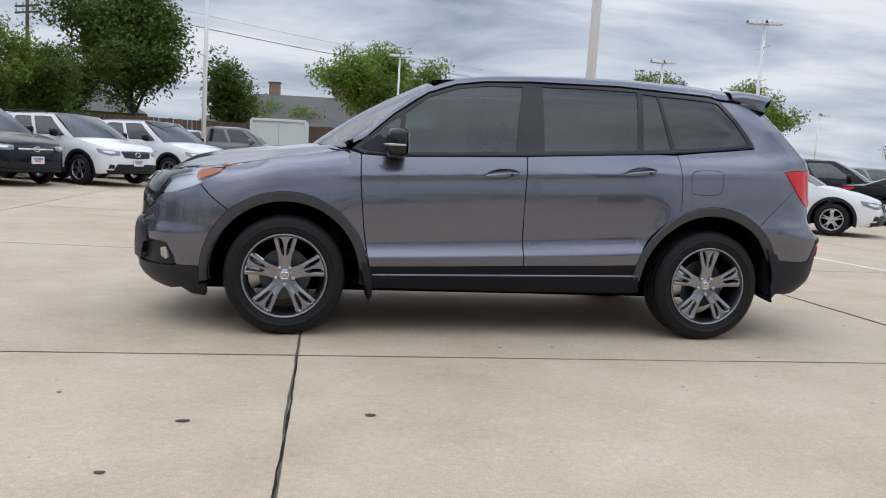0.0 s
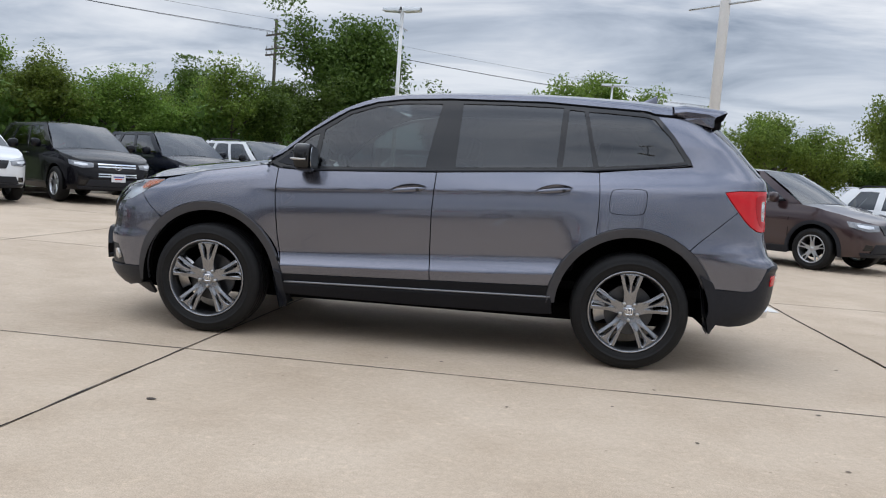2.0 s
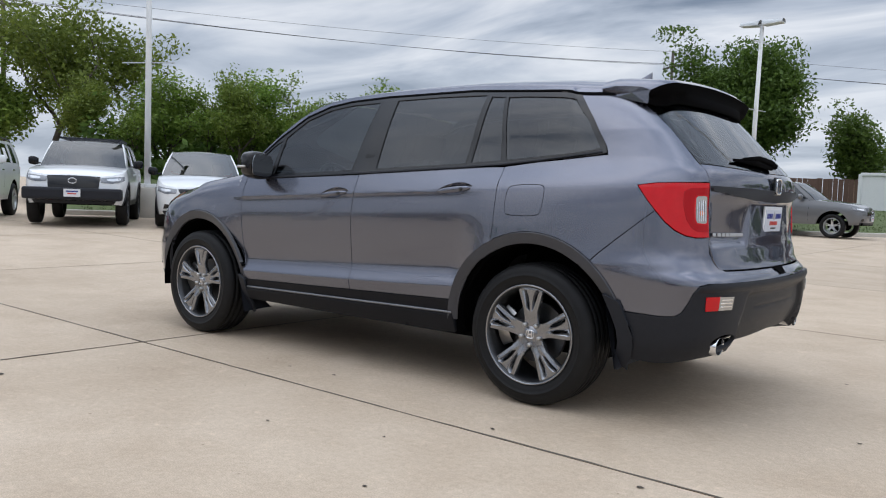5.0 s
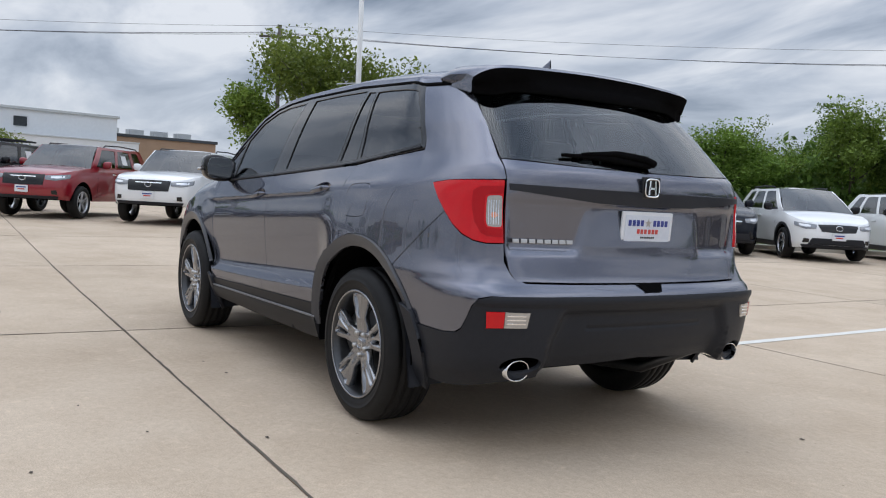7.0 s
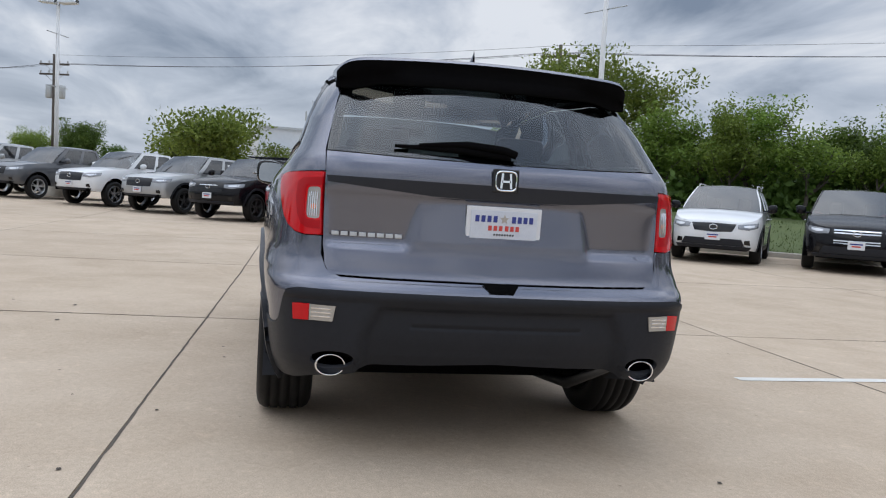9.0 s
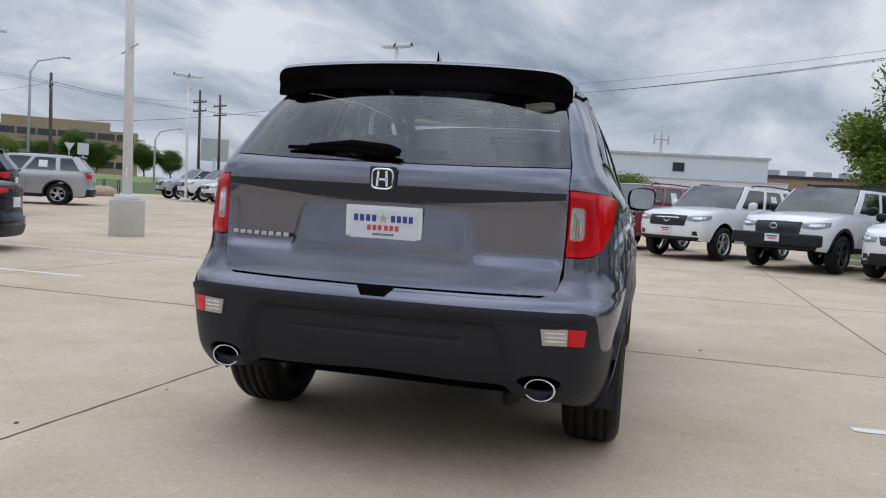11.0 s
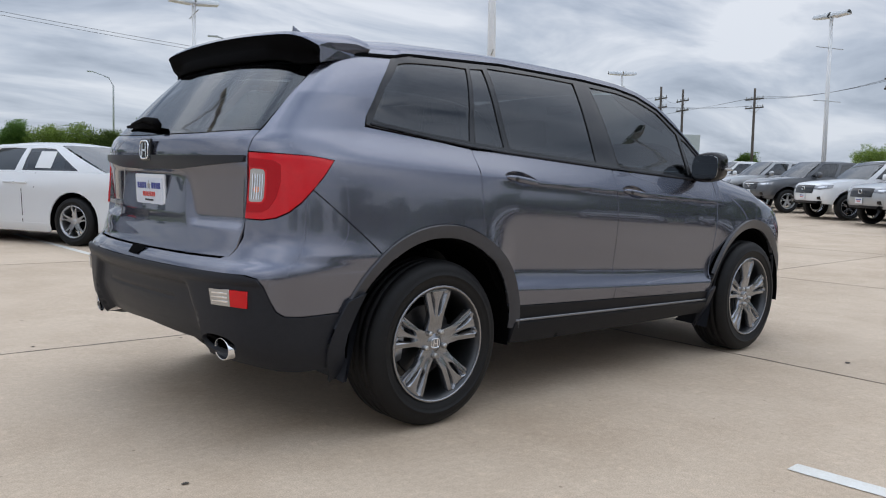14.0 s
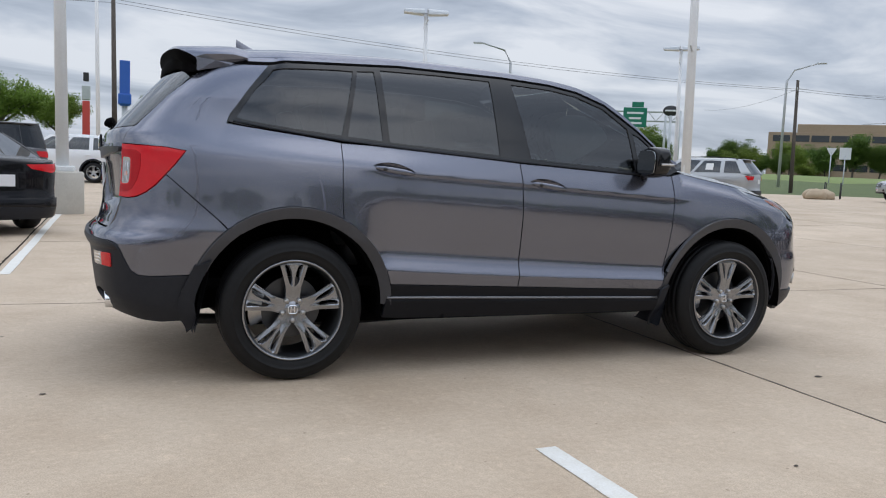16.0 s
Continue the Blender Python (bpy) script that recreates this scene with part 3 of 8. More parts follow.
def emblem_h(parent, x, y, z, size, facing):
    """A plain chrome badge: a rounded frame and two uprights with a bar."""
    pieces = []
    for cx, cz, w, hh, tilt in ((-.45, 0, .22, 1.5, 4), (.45, 0, .22, 1.5, -4), (0, -.05, .9, .22, 0)):
        bm = box_bm(w * size, .006 if size > .03 else .003, hh * size, (cx * size, 0, cz * size), 0.0, Matrix.Rotation(radians(tilt), 4, "Y"))
        pieces.append(([v.co.copy() for v in bm.verts], [[v.index for v in fc.verts] for fc in bm.faces]))
        bm.free()
    ring = [(size * 1.05 * math.copysign(abs(math.cos(t)) ** .5, math.cos(t)), 0, size * .95 * math.copysign(abs(math.sin(t)) ** .5, math.sin(t))) for t in np.linspace(0, 2 * math.pi, 29)]
    pieces.append(tube(ring, size * .09, 6, False))
    v, f = join(*pieces)
    turn = Matrix() if facing == "y" else Matrix.Rotation(radians(90), 4, "Z")
    v = [Vector((x, y, z)) + turn @ Vector(p) for p in v]
    return add_mesh("badge", v, f, M_CHROME, parent, smooth=False)


hero = thing("suv_car", "clean grey metallic midsize SUV with tinted windows on concrete", "car", pose(0, .004, 0))


# the painted wing's lower border: metres round the corner from the reflector's outer end, and height
BUMPER_EDGE = ((-.205, .557), (-.140, .562), (-.108, .582), (-.080, .628), (-.052, .682), (-.022, .713), (.03, .724))


def hero_side(side):
    S = HERO
    def fn(a, z):
        return S.point(a, z, side)
    P = S.path
    AF, AR = ARCH_F[0], ARCH_R[0]       # where the painted panels end round the arches
    def put(name, outline, material, **kw):
        kw.setdefault("out_from", (0, 0, .75))
        return skin(name, fn, outline, material, hero, **kw)
    def L(*pts):
        """Places by metres round the corner from the tailgate's edge, and height."""
        return [(S.at_y(.742, z) - d, z) for d, z in pts]
    # doors
    cups = [handle_cup(S, x0, x1, z) for x0, x1, z in HANDLES]
    fd = put("front_door", P((-.974, 1.153), (-.974, .99), (-.947, .706), (-.915, .51), (-.903, .450), (-.4, .464), (.098, .481), (.086, .67), (.084, .93), (.096, 1.187), (-.30, 1.168), (-.765, 1.146)), M_HERO, holes=[cups[0]], step=.014)
    rd = put("rear_door", P((.103, 1.188), (.091, .93), (.093, .67), (.105, .481), (.55, .495), (.875, .506), *arc(AXR, WHEEL_Z, AR, 165, 121, 10), (1.153, .837), (1.161, .95), (1.161, 1.086), (1.153, 1.250), (.9, 1.244), (.5, 1.216)), M_HERO, holes=[cups[1]], step=.014)
    for door, cup, place in ((fd, cups[0], HANDLES[0]), (rd, cups[1], HANDLES[1])):
        handle(door, fn, S, cup, *place)
    # fender
    put("front_fender", P((-.981, 1.155), (-.981, .99), (-.954, .706), (-.925, .52), *arc(AXF, WHEEL_Z, AF, 13, 131, 22), (-1.955, .930), (-1.85, .985), (-1.80, 1.035), (-1.65, 1.075), (-1.5, 1.10), (-1.2, 1.15), (-1.06, 1.175)), M_HERO, step=.018)
    # rear quarter with fuel flap
    flap = rounded(P((1.233, 1.152), (1.461, 1.163), (1.450, 1.000), (1.226, .994)), .13, 3)
    big = rounded(P((1.229, 1.156), (1.465, 1.167), (1.4535, .9965), (1.2225, .9905)), .13, 3)
    put("rear_quarter", [*P((1.158, 1.252), (1.166, 1.086), (1.166, .95), (1.158, .84), *arc(AXR, WHEEL_Z, AR, 119.4, 51.2, 12)), *L((.262, 1.056), (.303, 1.108), (.347, 1.176), (.25, 1.190), (.12, 1.196), (-.003, 1.201)), *P(("r", .737, 1.206), ("r", .737, 1.30), ("r", .703, 1.45), ("r", .672, 1.57), (1.80, 1.642), (1.52, 1.655),
                          (1.52, 1.638), (1.63, 1.50), (1.728, 1.368), (1.745, 1.322), (1.36, 1.278))], M_HERO, holes=[big] if side < 0 else [], step=.016)
    if side < 0:      # the filler is on the driver's side
        put("fuel_flap", flap, M_HERO, step=.02)
    # black strip along the sills
    def sill_ledge(a, z):
        """A narrow step half way down the sill."""
        x = S.point(a, z)[..., 0]
        return .016 / (1 + np.exp((z - .412 - .020 * x) / .0035))
    put("sill_cladding", P((-.915, .445), (-.90, .36), (-.88, .318), (0, .312), (.80, .318), (.915, .325), (.905, .40), (.880, .501), (.55, .489), (.1, .475), (-.4, .458)), M_SILL, step=.02, off=.003, depth=.03, disp=sill_ledge)
    # added pale tube on the ledge: a painted highlight on the black sill
    line = [fn(S.at_x(x, .414 + .020 * x), .414 + .020 * x) + np.array((0, side * .013, 0)) for x in np.linspace(-.885, .895, 30)]
    add_mesh("sill_glint", *tube(line, .0065, 8), M_SILLGLINT, hero)
    # arch lips
    S.soft = True
    for cx, a0, a1, nm, (ro, ri) in ((AXF, -6, 186, "front_arch_trim", ARCH_F), (AXR, 22, 178, "rear_arch_trim", ARCH_R)):
        ring = P(*arc(cx, WHEEL_Z, ro - .004, a0, a1, 36), *arc(cx, WHEEL_Z, ri, a1, a0, 36))
        def roll(a, z, cx=cx, ri=ri, ro=ro):
            """The trim curls in towards its inner edge."""
            p = S.point(a, z)
            t = np.clip((np.hypot(p[..., 0] - cx, z - WHEEL_Z) - ri) / (ro - ri), 0, 1)
            return -.017 * (1 - t) - .006 * (1 - t) ** 4
        put(nm, ring, M_ARCH, step=.014, off=.014, depth=.022, disp=roll)
    S.soft = False
    # added inner sheet, near-black: the panel gaps' shade is put into its colour
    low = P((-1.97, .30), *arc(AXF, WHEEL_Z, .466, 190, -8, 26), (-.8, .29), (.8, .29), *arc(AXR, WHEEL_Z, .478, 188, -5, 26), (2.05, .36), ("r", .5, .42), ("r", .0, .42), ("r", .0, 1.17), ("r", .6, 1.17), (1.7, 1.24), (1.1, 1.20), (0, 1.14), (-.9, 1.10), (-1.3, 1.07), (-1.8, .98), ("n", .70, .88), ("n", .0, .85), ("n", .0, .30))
    put("gap_shade_sheet", low, M_DARK, step=.07, off=-.055, depth=0)
    # window surround and panes
    frame_out = P((-1.035, 1.190), (-.96, 1.160), (-.765, 1.152), (-.30, 1.173), (.12, 1.196), (.6, 1.228), (1.11, 1.260), (1.36, 1.286), (1.68, 1.322), (1.735, 1.334), (1.722, 1.372), (1.622, 1.515), (1.515, 1.644), (1.19, 1.672), (.785, 1.692), (.144, 1.680), (-.168, 1.661), (-.358, 1.631), (-.546, 1.564), (-.766, 1.415), (-.962, 1.245))
    w1 = P((-.93, 1.19), (-.745, 1.176), (-.722, 1.412), (-.775, 1.388), (-.915, 1.268))
    w2 = P((-.718, 1.176), (-.30, 1.196), (.024, 1.214), (.055, 1.43), (.095, 1.656), (-.168, 1.644), (-.345, 1.616), (-.535, 1.550), (-.698, 1.432))
    w3 = P((.215, 1.226), (.55, 1.245), (.882, 1.266), (.905, 1.672), (.55, 1.673), (.226, 1.664))
    w4 = P((.912, 1.269), (1.118, 1.284), (1.080, 1.46), (1.038, 1.654), (.936, 1.662))
    w5 = P((1.145, 1.287), (1.36, 1.307), (1.64, 1.340), (1.700, 1.354), (1.598, 1.506), (1.494, 1.622), (1.19, 1.650), (1.058, 1.652), (1.10, 1.46))
    put("window_surround", frame_out, M_GLOSSBLK, holes=[w1, w2, w3, w4, w5], step=.05, off=.002, depth=.02)
    for nm, w, m in (("quarter_glass", w1, M_GLASSF), ("front_window", w2, M_GLASSF), ("rear_window", w3, M_GLASS), ("rear_vent_window", w4, M_GLASS), ("cargo_window", w5, M_GLASS)):
        put(nm, w, m, step=.06, off=-.003, depth=0)
        mid = np.mean(w, 0)
        grow = [tuple(mid + (np.array(p) - mid) * (1 + .005 / np.abs(np.array(w) - mid).max(0))) for p in w]
        less = [tuple(mid + (np.array(p) - mid) * (1 - .004 / np.abs(np.array(w) - mid).max(0))) for p in w]
        put("window_seal", grow, M_GLOSSBLK, holes=[less], step=.06, off=.003, depth=.005)
    put("roof_moulding", P((-.93, 1.272), (-.766, 1.417), (-.546, 1.566), (-.358, 1.633), (-.168, 1.663), (.144, 1.682), (.785, 1.694), (1.19, 1.674), (1.485, 1.650), (1.72, 1.640), (1.72, 1.652), (1.485, 1.660), (1.19, 1.684), (.785, 1.704), (.144, 1.692), (-.168, 1.673), (-.358, 1.643), (-.546, 1.577), (-.766, 1.429), (-.93, 1.284)), M_MATTBLK, step=.05, off=.006, depth=.01)
    put("belt_strip", P((-.95, 1.160), (-.765, 1.150), (.12, 1.194), (1.11, 1.258), (1.36, 1.285), (1.71, 1.333), (1.71, 1.340), (1.36, 1.292), (1.11, 1.266), (.12, 1.203), (-.765, 1.159), (-.95, 1.168)), M_BLACKPL, step=.05, off=.009)
    # tail lamp: red wrap-round lens with a clear window
    low_edge = ((0, .937), (.07, .935), (.12, .943), (.17, .967), (.215, 1.005), (.26, 1.060), (.30, 1.112))
    lamp = L(*low_edge, (.340, 1.172), (.25, 1.185), (.12, 1.191), (0, 1.195))
    clear = rounded(L((.006, 1.000), (.064, 1.003), (.072, 1.02), (.070, 1.122), (.062, 1.130), (.006, 1.134)), .12, 2)
    tail = put("tail_lamp", lamp, M_REDLENS, holes=[clear], step=.025, off=.006, depth=.03, label="red wrap-round tail lamp lens")
    ob = put("clear_lens", clear, M_WHITELENS, step=.03, off=.003, depth=.01)
    ob.parent = tail
    for k in range(5):
        ob = put("lens_rib", L((.020 + .010 * k, 1.012), (.023 + .010 * k, 1.012), (.023 + .010 * k, 1.112), (.020 + .010 * k, 1.112)), M_CHROME, step=.03, off=.0055, depth=.002)
        ob.parent = tail
    ob = put("amber_bulb", rounded(L((.026, 1.040), (.054, 1.040), (.054, 1.062), (.026, 1.062)), .3, 2), M_AMBER, step=.03, off=.0045, depth=.002)
    ob.parent = tail
    band = L((.004, 1.172), (.098, 1.166), (.128, 1.150), (.132, 1.09), (.118, 1.02), (.094, .978), (.066, .962), (.004, .960), (.004, .994), (.068, .997), (.080, 1.018), (.078, 1.126), (.066, 1.136), (.004, 1.140))
    ob = put("lamp_band", band, M_REDDARK, step=.03, off=.0075, depth=.002)
    ob.parent = tail
    # rear bumper: painted upper wing
    put("bumper_wing", [*P(*arc(AXR, WHEEL_Z, AR, 50.5, 25, 8), (1.893, .566)), *[(S.at_y(.843, .65) + d, z) for d, z in BUMPER_EDGE], *P(("r", .5, .724), ("r", .0, .724), ("r", .0, .769), ("r", .45, .770), ("r", .66, .773), ("r", .715, .800), ("r", .740, .86)), *L((0, .932), (.07, .930), (.122, .938), (.173, .962), (.218, 1.0), (.2600, 1.0525))], M_HERO, step=.016)
    # black lower bumper
    hole = rounded(P(("r", .765, .470), ("r", .588, .476), ("r", .592, .402), ("r", .755, .392)), .28, 3)
    put("rear_bumper", P((1.890, .560), (1.90, .45), (1.915, .33), (2.05, .318), ("r", .82, .325), ("r", .75, .352), ("r", .55, .385), ("r", .30, .392), ("r", .0, .405), ("r", .0, .720), ("r", .5, .720)) + [(S.at_y(.843, .65) + d + .002, z - .005) for d, z in BUMPER_EDGE[::-1]], M_BLACKPL, holes=[hole], step=.016, off=.004, depth=.02,
        disp=lambda a, z: bumper_step(S, a, z))
    tip = new("exhaust_tip")
    tip.parent = hero
    tip.matrix_local = pose(2.200, side * .680, .416, 0, 3, 0)
    v, f = lathe([(.048, .11), (.052, .112), (.054, .108), (.053, -.10), (.047, -.10), (.0455, .10), (.048, .11)], 30)
    add_mesh("tip_pipe", [(b, a * 1.16, c * .86) for a, b, c in v], f, M_CHROME, tip)
    v, f = lathe([(.0, -.02), (.046, -.02)], 24)
    add_mesh("tip_inside", [(b, a * 1.16, c * .86) for a, b, c in v], f, M_DARK, tip)
    v, f = lathe([(.062, .040), (.058, .036), (.054, -.06)], 28)
    add_mesh("exhaust_recess", [(b * 2.2 + 2.135, side * .675 + a * 1.45, .428 + c * .82) for a, b, c in v], f, M_DARK, hero)
    # small rear reflector
    rf = put("reflector", P(("r", .838, .660), ("r", .775, .662), ("r", .775, .597), ("r", .832, .594)), M_REDLENS, step=.03, off=.012, depth=.012)
    rw = put("reversing_lens", P(("r", .772, .662), ("r", .672, .660), ("r", .682, .597), ("r", .772, .597)), M_WHITELENS, step=.03, off=.011, depth=.012)
    for k in range(3):
        zz = .612 + .016 * k
        ob = put("lens_rib", P(("r", .765, zz), ("r", .69, zz), ("r", .69, zz + .005), ("r", .765, zz + .005)), M_CHROME, step=.04, off=.0135, depth=.002)
        ob.parent = rw
    # nose
    put("front_bumper", P((-1.961, .926), *arc(AXF, WHEEL_Z, AF, 131.8, 174, 10), (-1.955, .415), (-2.1, .412), (-2.115, .47), (-2.165, .548), (-2.3, .555), ("n", .50, .56), ("n", .0, .56), ("n", .0, .66), ("n", .45, .69), ("n", .63, .77), ("n", .69, .838), (-2.05, .88)), M_HERO, step=.02)
    put("bumper_guard", P(("n", .58, .640), ("n", .0, .655), ("n", .0, .42), ("n", .58, .42), ("n", .63, .53)), M_BLACKPL, step=.03, off=.024, depth=.04)
    put("fog_bezel", P((-2.16, .54), (-2.112, .46), (-2.105, .418), (-2.15, .40), (-2.30, .40), ("n", .45, .41), ("n", .45, .55), (-2.3, .55)), M_BLACKPL, step=.04, off=-.012, depth=.02)
    put("fog_lamp", P((-2.175, .515), (-2.150, .455), (-2.165, .440), (-2.195, .46), (-2.20, .51)), M_WHITELENS, step=.03, off=.006, depth=.02)
    put("lower_bumper", P((-1.955, .408), (-1.955, .33), (-1.965, .285), (-2.15, .235), ("n", .45, .23), ("n", .0, .23), ("n", .0, .40), ("n", .45, .40), (-2.3, .395), (-2.15, .395), (-2.10, .406)), M_BLACKPL, step=.05, off=.004, depth=.02)
    put("air_dam", P((-1.93, .27), (-1.95, .17), (-2.05, .165), (-2.14, .225)), M_BLACKPL, step=.05, off=-.03, depth=.02)
    put("grille", P(("n", .69, .845), ("n", .64, .77), ("n", .45, .69), ("n", .0, .66), ("n", .0, .965), ("n", .55, .965), ("n", .68, .94)), M_GLOSSBLK, step=.03, off=.010, depth=.03)
    head = P((-2.235, .945), (-2.15, .985), (-2.05, 1.006), (-1.92, 1.022), (-1.815, 1.028), (-1.845, .992), (-1.975, .928), (-2.06, .893), (-2.185, .848), (-2.225, .86))
    hb = put("headlamp", head, M_LENS, step=.04, off=.004, depth=.03)
    ob = put("lamp_back", head, M_LAMPSILVER, step=.04, off=-.02, depth=0)
    ob.parent = hb
    ob = put("turn_lens", P((-1.97, 1.010), (-1.92, 1.018), (-1.825, 1.024), (-1.852, .998), (-1.965, .953), (-1.985, .962)), M_AMBER, step=.03, off=.001, depth=.004)
    ob.parent = hb
    ob = put("lamp_brow", P((-2.235, .950), (-2.15, .99), (-2.03, 1.006), (-2.02, .992), (-2.12, .968), (-2.225, .920)), M_GLOSSBLK, step=.03, off=.006, depth=.004)
    ob.parent = hb
    # mud flaps: curved rubber guards behind the wheels
    for nm, x0, x1, zt, zb, y in (("front_mud_flap", -.965, -.91, .42, .215, .935), ("rear_mud_flap", 1.83, 1.895, .58, .27, .925)):
        def flap_fn(u, v, x0=x0, x1=x1, zt=zt, zb=zb, y=y):
            wide = .07 + (.20 if zt > .5 else .16) * v
            return (x0 + (x1 - x0) * v + .02 * u * u, side * (y + .03 - (u * wide)), zt + (zb - zt) * v + .02 * u * (v > .9))
        v, f = grid(flap_fn, 6, 8)
        v2 = [(a + .012, b, c) for a, b, c in v]
        vv, ff = join((v, f), (v2, [fc[::-1] for fc in f]))
        add_mesh(nm, vv, ff, M_BLACKPL, hero)
        g = .6 if nm[0] == "f" else 1.0
        put(nm + "_skirt", P((x1 - .075 * g, zt + .06), (x1 + .005, zt + .03), (x1 + .055 * g, zb + .06), (x1 + .03 * g, zb), (x1 - .02 * g, zb + .06)), M_BLACKPL, step=.03, off=.020, depth=.02)
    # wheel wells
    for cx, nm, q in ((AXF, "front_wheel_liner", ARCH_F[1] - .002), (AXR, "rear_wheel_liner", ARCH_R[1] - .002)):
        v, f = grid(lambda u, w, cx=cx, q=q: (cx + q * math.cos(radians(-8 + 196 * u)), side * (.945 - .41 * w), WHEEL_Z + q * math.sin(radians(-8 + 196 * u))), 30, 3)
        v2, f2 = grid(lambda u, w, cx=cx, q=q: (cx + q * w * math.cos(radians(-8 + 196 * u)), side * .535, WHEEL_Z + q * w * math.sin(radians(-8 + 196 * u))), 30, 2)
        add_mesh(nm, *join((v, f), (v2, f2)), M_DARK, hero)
    # door mirror
    mirror = new("door_mirror")
    mirror.parent = hero
    mirror.matrix_local = pose(-.765, side * 1.005, 1.232)
    v, f = grid(lambda u, w: mirror_point(u, w, side), 28, 18)
    add_mesh("mirror_shell", v, f, M_GLOSSBLK, mirror, outward=(0, 0, 0))
    v, f = grid(lambda u, w: ((.066, side * (-.105 + .215 * u), -.062 + .125 * w)), 2, 2)
    ov = rounded([(-.088, -.070), (.086, -.074), (.090, .068), (-.078, .074)], .16, 3)
    skin("mirror_glass", lambda a, b: np.stack([.064 + 0 * a, a, b], -1), [(p * 1.0, q) for p, q in ov], M_MIRROR, mirror, step=.05, depth=.004, out_from=(-1, 0, 0))
    v, f = tube([(.0, side * -.02, -.045), (-.005, side * -.09, -.06), (-.01, side * -.16, -.062)], [.035, .03, .04], 10)
    add_mesh("mirror_arm", v, f, M_BLACKPL, mirror)
    v, f = tube([(-.085, side * .06, -.012), (-.05, side * .117, -.012), (.04, side * .127, -.012)], [.008, .009, .007], 8)
    add_mesh("turn_strip", v, f, M_WHITELENS, mirror)
    # sail between mirror and pillar
    put("mirror_sail", P((-.985, 1.196), (-.93, 1.180), (-.80, 1.172), (-.80, 1.23), (-.86, 1.285), (-.90, 1.262)), M_BLACKPL, step=.04, off=.008, depth=.01)
    # painted rail above the windows, from the cowl to the spoiler
    xs = np.linspace(-1.03, 1.715, 48)
    put("roof_rail", P(*[(x, float(dlo_top(x)) + .0125) for x in xs], *[(x, float(dlo_top(x)) + rail_height(x)) for x in xs[::-1]]), M_HERO, step=.02, off=.004, depth=.012)
    # front pillar: painted strip from the cowl to the roof
    def pillar(u, w):
        x = -1.10 + .78 * u
        zo = float(dlo_top(x)) + rail_height(x)
        a = S.at_x(x, zo)
        outer = fn(a, zo)
        inner_p = screen(side * .955, .02 + .98 * max(0, (x + 1.06) / .74) ** .98)
        mid_p = outer * (1 - w) + np.array(inner_p) * w
        return tuple(mid_p + np.array((-.006, side * .010, .012)) * math.sin(math.pi * w))
    v, f = grid(pillar, 20, 5)
    add_mesh("front_pillar", v, f, M_HERO, hero, outward=(-.3, 0, .9))


def mirror_point(u, w, side):
    t, p = 2 * math.pi * u, math.pi * w
    sx, sy, sz = .070, .102, .092
    c, s = math.cos(t), math.sin(t)
    e = .50
    r = math.sin(p) ** .42
    y = -math.cos(p) * sy
    x = sx * r * math.copysign(abs(c) ** e, c)
    z = sz * r * math.copysign(abs(s) ** e, s)
    if x > .045:
        x = .045 + (x - .045) * .6
    return (x, side * y, z + .01 * y / sy)


def bumper_step(S, a, z):
    """The black tail bumper: a proud ledge on top, and a wide inset panel below it."""
    p = S.point(a, z)
    y = np.abs(p[..., 1])
    w = .50 + .05 * np.clip((.66 - z) / .12, 0, 1)
    in_y = 1 / (1 + np.exp((y - w) / .010))
    in_z = 1 / (1 + np.exp((z - .662) / .006))
    low = 1 / (1 + np.exp((z - .49) / .02))
    return (p[..., 0] > 1.9) * (-.032 * in_y * in_z - .018 * low * (y < .58) + .010 / (1 + np.exp(-(z - .690) / .004)) - .005 * np.exp(-((z - .585) / .006) ** 2) * (y < .37))


HANDLES = ((-.195, .042, 1.068), (.753, .989, 1.122))


def handle_cup(S, x0, x1, z):
    """The pointed oval pocket behind a door handle."""
    a0, a1 = S.at_x(x0 - .004, z), S.at_x(x1 + .004, z)
    c, h = (a0 + a1) / 2, (a1 - a0) / 2
    out = []
    for i in range(40):
        t = 2 * math.pi * i / 40
        u = math.cos(t)
        out.append((c + h * u, z + .016 * u + math.copysign(.034 * max(0, 1 - abs(u) ** 1.9) ** .8, math.sin(t)) + .003))
    return out


